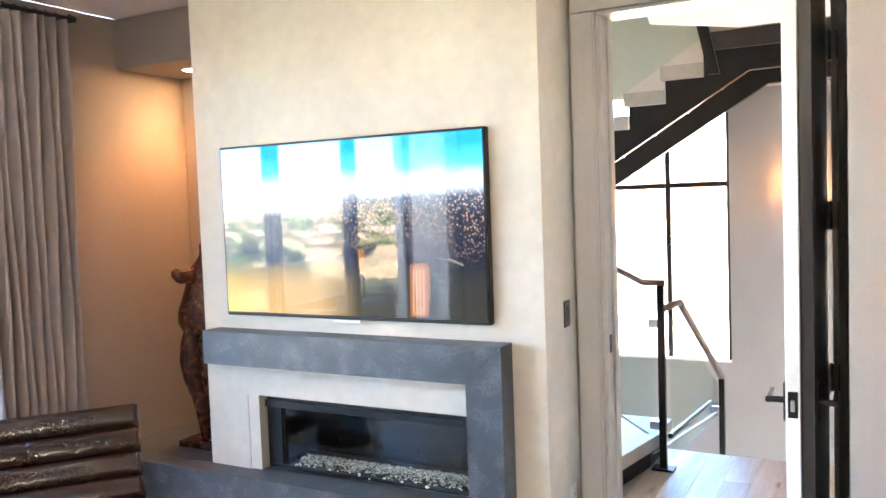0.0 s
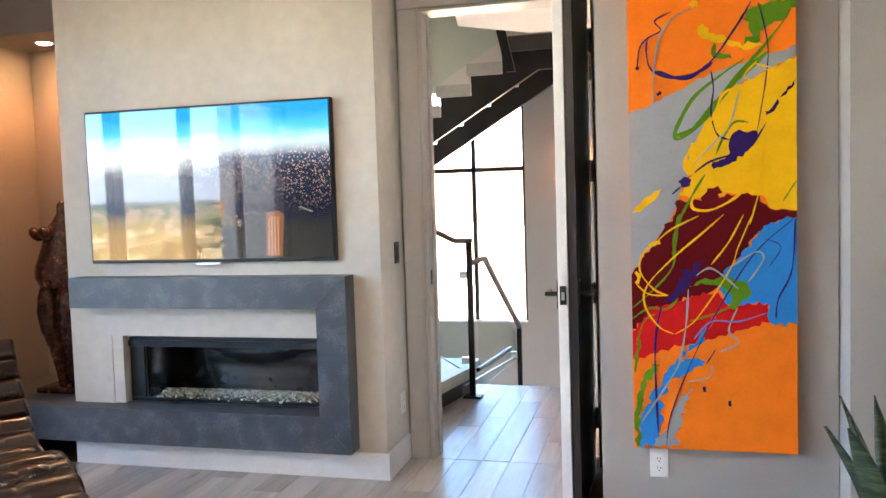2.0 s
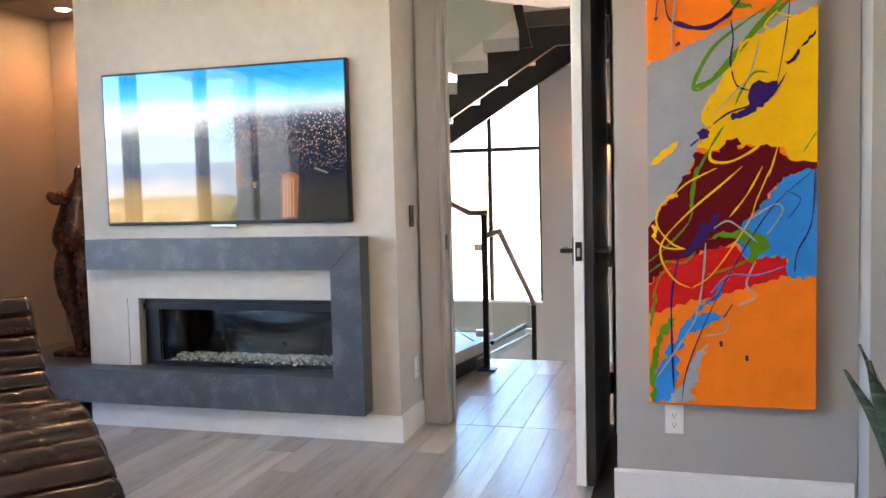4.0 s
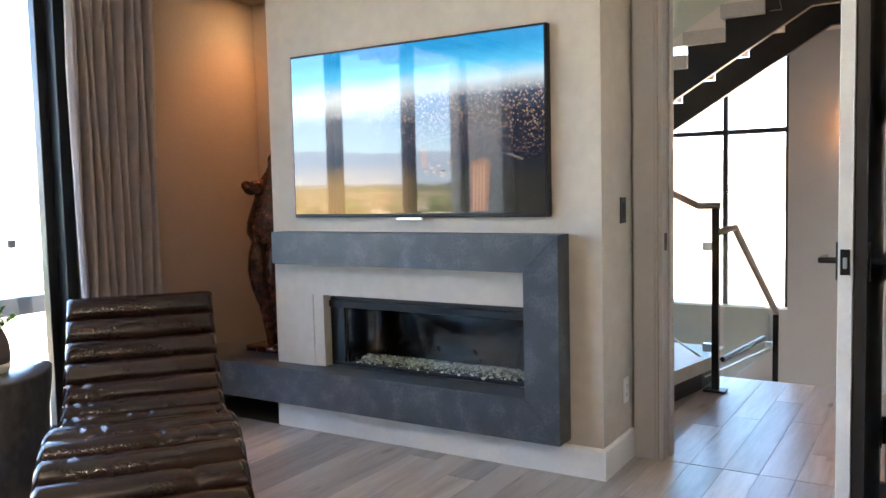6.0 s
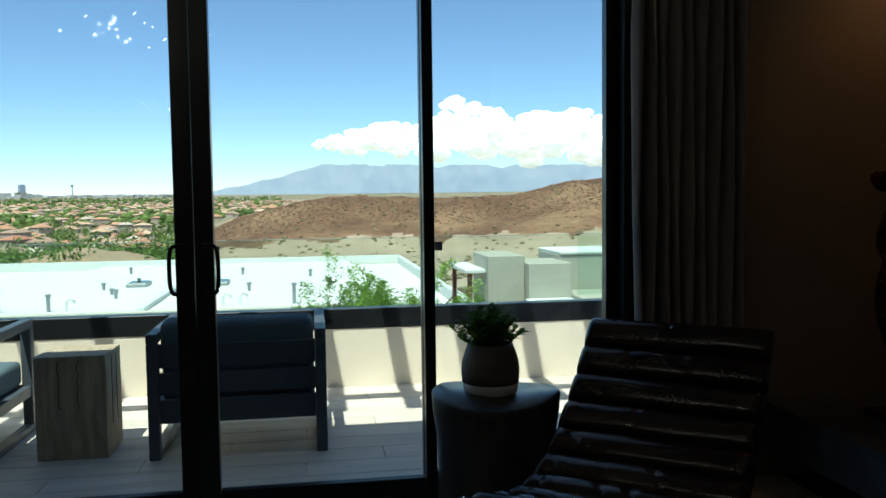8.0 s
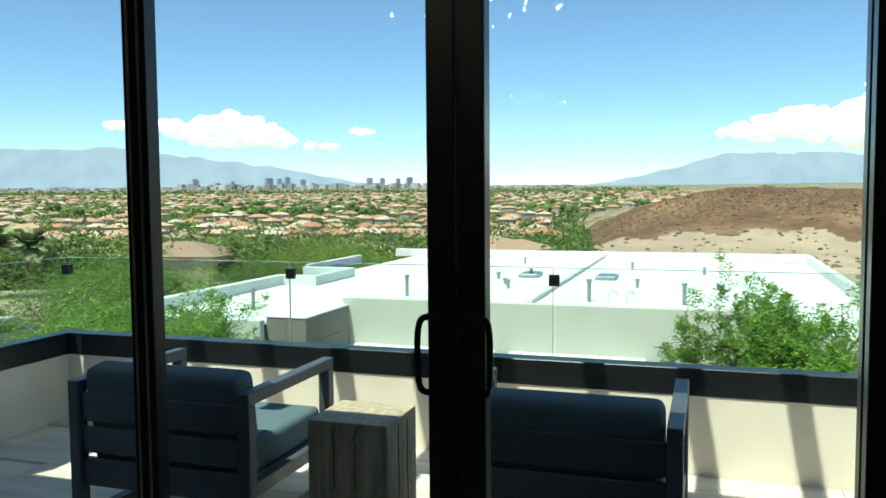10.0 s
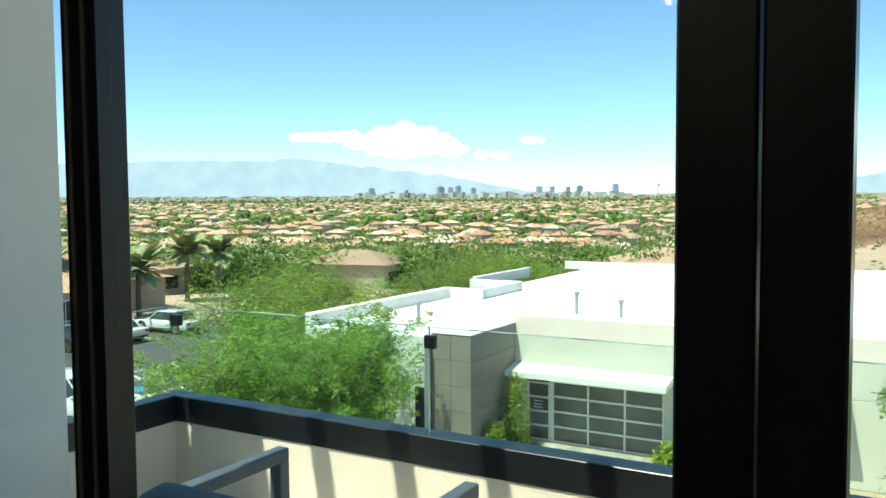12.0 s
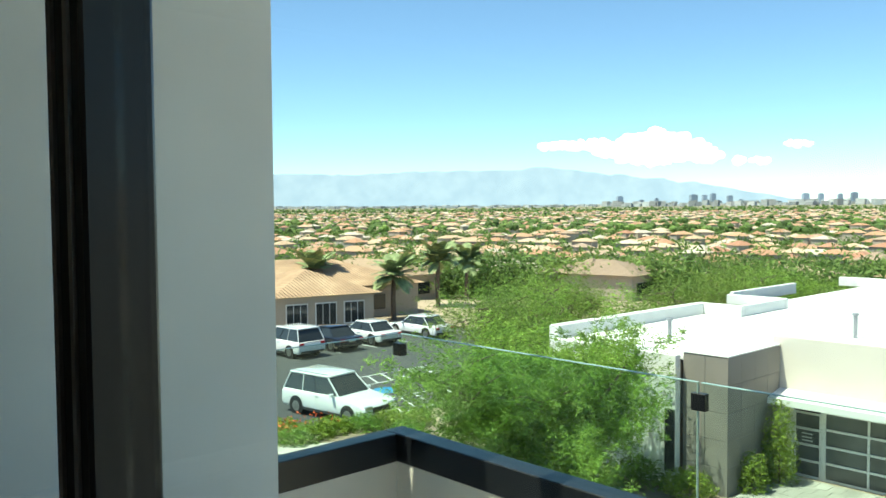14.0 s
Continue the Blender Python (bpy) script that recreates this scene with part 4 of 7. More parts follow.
for v in (-CW / 2 + 0.05, CW / 2 - 0.05):
    pts = [(along(dist[-1] * k / 14)[0].x, v, along(dist[-1] * k / 14)[0].z - 0.045) for k in range(1, 14)]
    part("side_rail", add_tube(bmesh.new(), pts, 0.014, 8), STEEL, chaise, "steel side rail", True)
    part("leg", add_tube(bmesh.new(), [(0.30, v, 0.46), (0.36, v, 0.2), (0.42, v, 0.001)], 0.013, 8), STEEL, chaise, "steel leg", True)
    part("leg", add_tube(bmesh.new(), [(1.30, v, 0.36), (1.26, v, 0.18), (1.22, v, 0.001)], 0.013, 8), STEEL, chaise, "steel leg", True)
part("foot_bar", add_cyl(bmesh.new(), (0.42, -CW / 2 + 0.05, 0.013), (0.42, CW / 2 - 0.05, 0.013), 0.012), STEEL, chaise)
part("foot_bar", add_cyl(bmesh.new(), (1.22, -CW / 2 + 0.05, 0.013), (1.22, CW / 2 - 0.05, 0.013), 0.012), STEEL, chaise)
chaise.matrix_basis = pose(-3.06, 2.33, 0, 0, 0, math.degrees(math.atan2(-0.62, 0.78)))

# ---- drum table with its plant ----
drum = thing("drum_table", "glossy blackened wooden drum side table with a saddle rim", "side table", (-3.24, 1.715, 0))
bm = bmesh.new()
seg, zs = 40, [0.001, 0.02, 0.12, 0.26, 0.40, 0.50, 0.535, 0.545]
rr = [0.205, 0.222, 0.214, 0.208, 0.214, 0.228, 0.232, 0.222]
add_lathe(bm, list(zip(rr, zs)), seg, (-3.24, 1.715, 0), lambda a, z: 1 + 0.012 * math.sin(3 * a + 1) + 0.006 * math.sin(7 * a + z * 9))
for v in bm.verts:
    d = Vector((v.co.x + 3.24, v.co.y - 1.715))
    if v.co.z > 0.5 and d.length > 0.1:
        ang = math.atan2(d.y, d.x)
        v.co.z += 0.013 * math.cos(2 * (ang - radians(70))) + 0.0115
part("body", bm, DRUM, drum, "", True)
part("top", add_cyl(bmesh.new(), (-3.24, 1.715, 0.520), (-3.24, 1.715, 0.5425), 0.213, 0.210, 36), surface("polished_dark_wood", (0.016, 0.014, 0.013), 0.14, 0, 5, 0.2, 30, 0.15, 0.002, rough_vary=0.05), drum, "polished dark table top")
POTC = (-3.285, 1.705)
pot = thing("plant_pot", "round brown pot with a white base band", "pot", (*POTC, 0.543))
part("band", add_lathe(bmesh.new(), [(0.088, 0.0), (0.098, 0.012), (0.104, 0.045)], 32, (*POTC, 0.543)), POTW, pot, "white glazed base band", True)
part("bowl", add_lathe(bmesh.new(), [(0.104, 0.0455), (0.107, 0.08), (0.104, 0.12), (0.092, 0.16), (0.082, 0.185), (0.074, 0.185), (0.074, 0.165)], 32, (*POTC, 0.543)), POTG, pot, "brown matt upper pot", True)
part("soil", add_cyl(bmesh.new(), (*POTC, 0.70), (*POTC, 0.712), 0.072), plain("soil", (0.03, 0.022, 0.015), 0.9), pot)


def leaf(bm, c, d, up, L, W, droop=0.2):
    """One leaf blade of six points, folded along its rib."""
    d, s = d.normalized(), d.cross(up).normalized()
    u = s.cross(d)
    a, t = bm.verts.new(c), bm.verts.new(c + d * L - u * droop * L)
    m1, m2 = c + d * L * 0.35 + u * 0.06 * L, c + d * L * 0.72
    l1, r1, l2, r2 = (bm.verts.new(m1 + s * W * 0.5), bm.verts.new(m1 - s * W * 0.5), bm.verts.new(m2 + s * W * 0.42), bm.verts.new(m2 - s * W * 0.42))
    k1, k2 = bm.verts.new(m1 - u * 0.05 * L), bm.verts.new(m2 - u * 0.08 * L)
    for f in ((a, l1, k1), (a, k1, r1), (l1, l2, k2, k1), (k1, k2, r2, r1), (l2, t, k2), (k2, t, r2)):
        bm.faces.new(f)


plant = thing("potted_plant", "bushy small-leaved green plant in the pot", "plant", (*POTC, 0.70))
rnd = random.Random(11)
stems, leaves = bmesh.new(), bmesh.new()
for i in range(85):
    a, tilt = rnd.uniform(0, 6.28), min(1.05, abs(rnd.gauss(0, 0.55)))
    ln = rnd.uniform(0.06, 0.155)
    d = Vector((math.cos(a) * math.sin(tilt), math.sin(a) * math.sin(tilt), math.cos(tilt)))
    p0 = Vector((*POTC, 0.705)) + Vector((math.cos(a), math.sin(a), 0)) * 0.04 * rnd.random()
    add_cyl(stems, p0, p0 + d * ln, 0.0018, 0.001, 5)
    for k in range(12):
        f = 0.3 + 0.7 * k / 11
        b = rnd.uniform(0, 6.28)
        leaf(leaves, p0 + d * ln * f, Vector((math.cos(b), math.sin(b), rnd.uniform(0.0, 1.3))), Vector((0.05, 0.02, 1)), rnd.uniform(0.026, 0.040), rnd.uniform(0.018, 0.028))
part("stem", stems, LEAF, plant)
part("foliage", leaves, LEAF, plant, "dense rounded green leaves")

# ---- snake plant ----
SN = (0.95, 1.93)
sp_pot = thing("planter", "round grey floor planter", "planter", (*SN, 0))
part("bowl", add_lathe(bmesh.new(), [(0.12, 0.001), (0.15, 0.02), (0.165, 0.20), (0.15, 0.27), (0.135, 0.27), (0.135, 0.25)], 28, (*SN, 0)), POTG, sp_pot, "", True)
snake = thing("snake_plant", "upright banded snake plant in the planter", "plant", (*SN, 0.25))
rnd = random.Random(5)
for i in range(11):
    a = 2 * math.pi * i / 11 + rnd.uniform(-0.2, 0.2)
    L, W, lean = rnd.uniform(0.44, 0.68), rnd.uniform(0.06, 0.085), rnd.uniform(0.12, 0.42)
    p0 = Vector((SN[0] + 0.06 * math.cos(a), SN[1] + 0.06 * math.sin(a), 0.25))
    out = Vector((math.cos(a), math.sin(a), 0))
    side = Vector((-math.sin(a + 0.5), math.cos(a + 0.5), 0))
    bm, prev = bmesh.new(), None
    for k in range(11):
        f = k / 10
        c = p0 + out * lean * L * f * f + Vector((0, 0, L * f))
        w = W * (0.55 + 0.9 * f) * (1 - f ** 3.2) * 0.5 + 0.001
        sd = (side + out * 0.25 * math.sin(3 * f)).normalized()
        row = [bm.verts.new(c + sd * w + out * 0.008), bm.verts.new(c), bm.verts.new(c - sd * w + out * 0.008)]
        if prev:
            for q in (0, 1):
                bm.faces.new((prev[q], prev[q + 1], row[q + 1], row[q]))
        prev = row
    lf = part("blade", bm, SNAKE, snake, "", True)
    lf.modifiers.new("thick", "SOLIDIFY").thickness = 0.004

# ---- pendant lamp over the room ----
BULB = glow("small_bulb", (1.0, 0.9, 0.75), 30)


def chandelier(cx, cy, seed, count, spread):
    """A cluster of thin chrome rods, each ending in a small lit globe."""
    pend = thing("chandelier", "cluster chandelier of small bright globes on thin rods", "chandelier", (cx, cy, CEIL_Z), "globe chandeliers")
    part("ceiling_plate", add_cyl(bmesh.new(), (cx, cy, CEIL_Z - 0.025), (cx, cy, CEIL_Z - 0.001), 0.09, None, 28), CHROME, pend)
    rnd = random.Random(seed)
    for i in range(count):
        a, r = rnd.uniform(0, 6.28), rnd.uniform(0.05, spread)
        x, y, z = cx + r * math.cos(a), cy + 1.25 * r * math.sin(a), 2.42 + rnd.uniform(-0.07, 0.08)
        part("rod", add_tube(bmesh.new(), [(cx, cy, CEIL_Z - 0.02), (cx + (x - cx) * 0.7, cy + (y - cy) * 0.7, z + 0.1), (x, y, z)], 0.002, 5), CHROME, pend)
        bm = bmesh.new()
        add_ball(bm, (x, y, z), 0.011, 1)
        part("globe", bm, BULB, pend, "glowing globe", True)


chandelier(-1.12, -0.1, 3, 22, 0.40)
chandelier(3.35, -0.75, 8, 12, 0.34)


# ---- stair hall ----
setting("floor_hall", box((-3.6, 3.62, -0.30), (4.2, 5.32, -0.016)), SUBFLOOR, "landing slab with a pale edge", "floor")
bm = bmesh.new()
for a, b in (((-3.75, 7.60, -3.0), (-3.62, 7.8, 2.55)), ((-1.06, 7.60, -3.0), (4.2, 7.8, 2.55)), ((-3.62, 7.60, -3.0), (-1.06, 7.8, 0.13))):
    add_box(bm, a, b)
setting("hall_wall_north", bm, surface("hall_grey_paint", (0.26, 0.27, 0.28), 0.75, 0, 2, 0.04, 100, 0.1, 0.001), "grey wall round the wide stair window", "wall")
setting("hall_wall_upper", box((-3.75, 7.60, 2.553), (4.2, 7.8, 5.4)), CEIL, "pale upper wall over the stair window", "wall")
setting("hall_wall_west", box((-3.9, 3.985, -3.0), (-3.753, 7.8, 5.4)), CEIL, "pale wall of the stair hall", "wall")
setting("hall_wall_south", box((-3.75, 3.985, CEIL_Z), (4.2, 4.1, 5.4)), CEIL, "pale upper wall of the stair hall", "wall")
setting("hall_wall_back", box((-3.75, 3.985, -0.3), (-1.2, 4.1, CEIL_Z - 0.003)), CEIL, "pale wall behind the chimney breast", "wall")
setting("hall_ceiling", box((-3.9, 3.9, 5.4), (4.4, 7.9, 5.5)), CEIL, "pale stair hall ceiling", "ceiling")
setting("hall_soffit", add_prism(bmesh.new(), [(-0.98, 4.10, 2.80), (4.19, 4.10, 2.80), (4.19, 6.1, 2.80), (-0.75, 6.1, 2.80), (-1.25, 5.6, 2.80)], (0, 0, 0.28)), CEIL, "cream underside of the upper landing", "ceiling")
setting("hall_floor_below", box((-3.75, 3.7, -3.1), (4.2, 7.6, -3.0)), FLOORW, "lower hall floor", "floor")
# The window's western end is out of sight, extended to brighten the hall.
hwin = thing("window_2", "black-framed stair window, widened out of sight for more daylight", "window", (-2.0, 7.6, 0.13), kind="structure")
for nm, a, b in (("sill", (-3.62, 7.585, 0.13), (-1.06, 7.72, 0.15)), ("jamb", (-1.085, 7.61, 0.151), (-1.06, 7.7, 2.549)), ("jamb", (-3.62, 7.61, 0.151), (-3.595, 7.7, 2.549)),
                 ("mullion", (-1.625, 7.62, 0.151), (-1.58, 7.68, 2.549)), ("mullion", (-2.30, 7.62, 0.151), (-2.255, 7.68, 2.549)),
                 ("mullion", (-2.975, 7.62, 0.151), (-2.93, 7.68, 2.549)), ("transom", (-2.929, 7.6215, 1.71), (-2.301, 7.6785, 1.755)), ("transom", (-2.254, 7.621, 1.71), (-1.626, 7.679, 1.755)), ("transom", (-1.579, 7.621, 1.71), (-1.086, 7.679, 1.755)), ("transom", (-3.594, 7.621, 1.71), (-2.976, 7.679, 1.755))):
    part(nm, box(a, b, 0.002), FRAME if nm != "sill" else WHITE, hwin)
for x0, x1 in ((-3.594, -2.976), (-2.929, -2.301), (-2.254, -1.626), (-1.579, -1.086)):
    for z0, z1 in ((0.152, 1.709), (1.756, 2.548)):
        part("pane", box((x0, 7.648, z0), (x1, 7.652, z1)), GLASS, hwin).visible_shadow = False

stairs = thing("staircase", "black steel staircase with pale thick treads and glass guard", "staircase", (-1.6, 6.4, -3.0), kind="")
TREAD = surface("pale_stone_tread", (0.42, 0.41, 0.39), 0.5, 0, 8, 0.08, 60, 0.1, 0.001)
for i in range(8):
    x1, zt = -1.05 - 0.286 * i, 2.632 - 0.175 * i
    part("tread", box((x1 - 0.32, 6.38, zt - 0.105), (x1, 7.30, zt), 0.004), TREAD, stairs, "pale thick tread")
part("landing", box((-1.045, 6.385, 2.715), (1.2, 7.55, 2.845), 0.004), surface("dark_stone", (0.06, 0.055, 0.055), 0.5), stairs, "dark landing slab")
for y, xk, zk in ((6.42, -0.735, 2.545), (7.32, -0.70, 2.545)):
    x0 = -3.45
    bm = add_prism(bmesh.new(), [(x0, y, zk + (x0 - xk) * 0.607), (xk, y, zk), (1.2, y, zk + 0.03), (1.2, y, 2.712), (-1.052, y, 2.712)]
                   + [(-1.052 - 0.286 * (i + k), y, 2.524 - 0.175 * i) for i in range(8) for k in (0, 1)], (0, 0.06, 0))
    part("stringer", bm, BLACKM, stairs, "black steel stringer")
part("newel", add_prism(bmesh.new(), [(-1.085, 6.33, 2.90), (-1.005, 6.33, 2.90), (-0.925, 6.33, 2.53), (-1.005, 6.33, 2.53)], (0, 0.05, 0)), BLACKM, stairs, "black slanted post")
bm = add_prism(bmesh.new(), [(-1.08, 6.36, 2.79), (-1.08, 6.36, 3.62), (-3.4, 6.36, 2.26), (-3.4, 6.36, 1.41)], (0, 0.012, 0))
part("glass_guard", bm, GREENGLASS, stairs, "greenish glass guard").visible_shadow = False
lower = thing("stair_flight", "pale thick step with a black riser beside the landing", "stairs", (-1.9, 4.8, 0))
part("tread", add_prism(bmesh.new(), [(-3.4, 4.32, 0.125), (-1.20, 4.32, 0.125), (-1.09, 4.92, 0.125), (-1.09, 5.30, 0.125), (-3.4, 5.30, 0.125)], (0, 0, 0.08)), TREAD, lower, "pale thick tread")
part("riser", add_prism(bmesh.new(), [(-3.4, 4.36, 0.001), (-1.24, 4.36, 0.001), (-1.14, 4.92, 0.001), (-1.14, 5.28, 0.001), (-3.4, 5.28, 0.001)], (0, 0, 0.123)), BLACKM, lower, "black recessed base")
rail = thing("glass_railing", "glass railing with black posts and steel handrail", "railing", (-1.06, 4.89, 0))
RAILM = surface("bronze_handrail", (0.17, 0.15, 0.135), 0.4, 0.5, 9, 0.1, 80, 0.05, 0.001)
for x, y, z0, z1 in ((-1.055, 4.90, 0.0, 1.12), (-0.907, 6.1, -0.9, 0.313)):
    p = part("post", box((x - 0.02, y - 0.02, z0), (x + 0.02, y + 0.02, z1), 0.002), BLACKM, rail, "black steel post")
    part("base_plate", box((x - 0.065, y - 0.045, z0 + 0.001), (x + 0.065, y + 0.045, z0 + 0.015), 0.001), BLACKM, p)
    for z in (z0 + 0.27, z1 - 0.23):
        part("glass_clamp", box((x - 0.075, y - 0.016, z - 0.025), (x - 0.021, y + 0.016, z + 0.025), 0.002), STEEL, p, "steel glass clamp")
part("handrail", add_tube(bmesh.new(), [(-2.2, 4.90, 1.62), (-1.55, 4.90, 1.33), (-1.16, 4.90, 1.135), (-1.03, 4.90, 1.135)], 0.02, 8), RAILM, rail, "bronze handrail", True)
part("handrail", add_tube(bmesh.new(), [(-1.05, 4.925, 0.973), (-0.991, 5.12, 0.993), (-0.949, 5.610, 0.660), (-0.907, 6.1, 0.328)], 0.024, 8), RAILM, rail, "bronze handrail", True)
part("glass_panel", add_prism(bmesh.new(), [(-1.10, 4.90, 0.173), (-1.10, 4.90, 1.08), (-2.2, 4.90, 1.55), (-2.2, 4.90, 0.826)], (0, 0.01, 0)), GREENGLASS, rail).visible_shadow = False
part("glass_trim", add_tube(bmesh.new(), [(-1.752, 4.93, 0.559), (-1.352, 4.93, 0.322), (-1.101, 4.93, 0.173)], 0.007, 6), STEEL, rail, "bright lower edge of the glass")
part("glass_panel", add_prism(bmesh.new(), [(-1.02, 4.95, 0.05), (-1.02, 4.95, 0.93), (-0.937, 6.050, 0.293), (-0.937, 6.050, 0.057)], (0.01, 0.004, 0)), GREENGLASS, rail).visible_shadow = False
part("lower_rail", add_tube(bmesh.new(), [(-1.036, 5.0, 0.181), (-0.981, 6.05, 0.145)], 0.018, 6), BLACKM, rail, "dark lower rail")
part("glass_trim", add_tube(bmesh.new(), [(-1.137, 4.98, 0.065), (-0.939, 6.05, 0.077)], 0.006, 6), STEEL, rail, "bright lower edge of the glass")
sc = thing("wall_sconce", "small warm wall sconce glowing orange", "wall lamp", (-0.48, 7.6, 1.58))
part("backplate", box((-0.52, 7.585, 1.50), (-0.44, 7.599, 1.66), 0.003), BLACKM, sc)
part("shade", box((-0.51, 7.52, 1.52), (-0.45, 7.584, 1.64), 0.006), BLACKM, sc)
part("lamp", box((-0.502, 7.53, 1.642), (-0.458, 7.58, 1.648)), LAMPW, sc, "glowing lamp opening")
pl = new("sconce_lamp", bpy.data.lights.new("sconce_lamp", "POINT"))
pl.data.energy, pl.data.color, pl.data.shadow_soft_size = 0.5, (1.0, 0.36, 0.10), 0.03
pl.location = (-0.48, 7.545, 1.68)


# ---- balcony ----
BZ = -0.03
setting("balcony_slab", box((-6.16, -2.9, -0.40), (-3.903, 6.0, BZ - 0.014)), STUCCO, "balcony slab below the tiles", "balcony")
bm = box((-6.15, -2.88, BZ - 0.01), (-5.98, 6.0, 0.372))
add_box(bm, (-5.979, -2.88, BZ - 0.01), (-5.25, -2.71, 0.372))
setting("balcony_parapet", bm, STUCCO, "cream stucco balcony parapet", "parapet")
setting("wall_fin", box((-5.215, -2.92, -6.8), (-3.885, -2.54, 3.05)), EXTWHITE, "white rendered fin wall beside the balcony", "wall")
setting("wall_facade", (lambda bm: (add_box(bm, (-3.95, 2.45, BZ), (-3.903, 8.0, 2.72)), add_box(bm, (-3.90, -2.537, BZ), (-3.882, -1.42, 2.6)),
        add_box(bm, (-3.92, -2.537, 2.62), (-3.882, 2.447, 2.72)), bm)[-1])(bmesh.new()), EXTWHITE, "white rendered outer wall", "wall")
setting("roof", box((-3.70, -4.4, 3.003), (4.4, 3.984, 3.12)), EXTWHITE, "flat roof of the house", "roof")
setting("house_base", box((-6.14, -4.4, -6.8), (4.4, 8.0, -3.15)), EXTWHITE, "rendered lower storey of the house", "wall")
bm = box((-6.14, -2.53, -3.147), (-3.92, 6.0, -0.403))
add_box(bm, (-3.915, -4.4, -3.147), (4.4, 3.6, -0.32))
setting("house_storey", bm, EXTWHITE, "rendered storey below the balcony", "wall")

railing = thing("balustrade", "frameless glass balustrade on a black base rail", "railing", (-6.0, 1.0, 0.372))
part("base_rail", box((-6.09, -2.80, 0.3725), (-5.974, 6.0, 0.51), 0.004), FRAME, railing, "black aluminium base rail")
part("base_rail", box((-5.972, -2.80, 0.3725), (-5.25, -2.70, 0.51), 0.004), FRAME, railing, "black aluminium base rail")
JO = [-2.735, -1.116, 0.432, 1.946, 3.46, 5.0]
for a, b in zip(JO, JO[1:]):
    part("glass_panel", box((-6.028, a + 0.008, 0.505), (-6.016, b - 0.008, 0.99), 0.001), GREENGLASS, railing).visible_shadow = False
part("glass_panel", box((-6.01, -2.741, 0.505), (-5.25, -2.729, 0.99), 0.001), GREENGLASS, railing).visible_shadow = False
EDGEG = surface("green_glass_edge", (0.30, 0.42, 0.38), 0.15, 0, 8, 0.05, 60, 0)
for a, b in zip(JO, JO[1:]):
    part("glass_edge", box((-6.028, a + 0.008, 0.9903), (-6.016, b - 0.008, 0.9935)), EDGEG, railing, "polished green glass edge")
    part("glass_edge", box((-6.028, b - 0.0078, 0.51), (-6.016, b - 0.0048, 0.9935)), EDGEG, railing, "polished green glass edge")
part("glass_edge", box((-6.01, -2.741, 0.9903), (-5.25, -2.729, 0.9935)), EDGEG, railing, "polished green glass edge")
for y in JO[1:]:
    part("glass_clip", box((-6.036, y - 0.027, 0.895), (-6.008, y + 0.027, 0.955), 0.002), BLACKM, railing, "small dark glass clip")
part("glass_clip", box((-6.04, -2.76, 0.885), (-6.0, -2.70, 0.945), 0.002), BLACKM, railing, "small dark glass clip")

pergola = thing("pergola", "white beams over the balcony that stripe it with shade", "pergola", (-5.0, 0, 2.95))
for k in range(-6, 13):
    y = -0.26 + 0.477 * k
    part("beam", box((-6.3, y - 0.05, 2.95), (-4.12, y + 0.05, 3.05), 0.003), EXTWHITE, pergola)
for x in (-6.25, -4.42):
    part("cross_beam", box((x - 0.05, -3.1, 3.051), (x + 0.05, 5.6, 3.15), 0.003), EXTWHITE, pergola)
bal_tiles = tagged(new("balcony_floor"), "pale wood-look porcelain balcony floor", "floor", kind="structure")
bal_tiles.location = (-5, 1, BZ)


def tiles():
    rnd = random.Random(9)
    L, w = 1.18, 0.195
    bm = add_box(bmesh.new(), (-w / 2, -L / 2, -0.012), (w / 2, L / 2, 0))
    bmesh.ops.bevel(bm, geom=[e for e in bm.edges if all(v.co.z > -0.001 for v in e.verts)], offset=0.002, segments=1, affect="EDGES")
    me = bpy.data.meshes.new("tile")
    bm.to_mesh(me)
    bm.free()
    me.materials.append(TILEW)
    for i in range(10):
        x = -3.99 - w / 2 - i * (w + 0.004)
        for k in range(7):
            o = new("tile", me)
            o.parent = bal_tiles
            o.location = (x + 5, -2.53 + L / 2 + (k + (0, 0.33, 0.66)[i % 3]) * (L + 0.004) - 1 - 0.39, 0)


tiles()


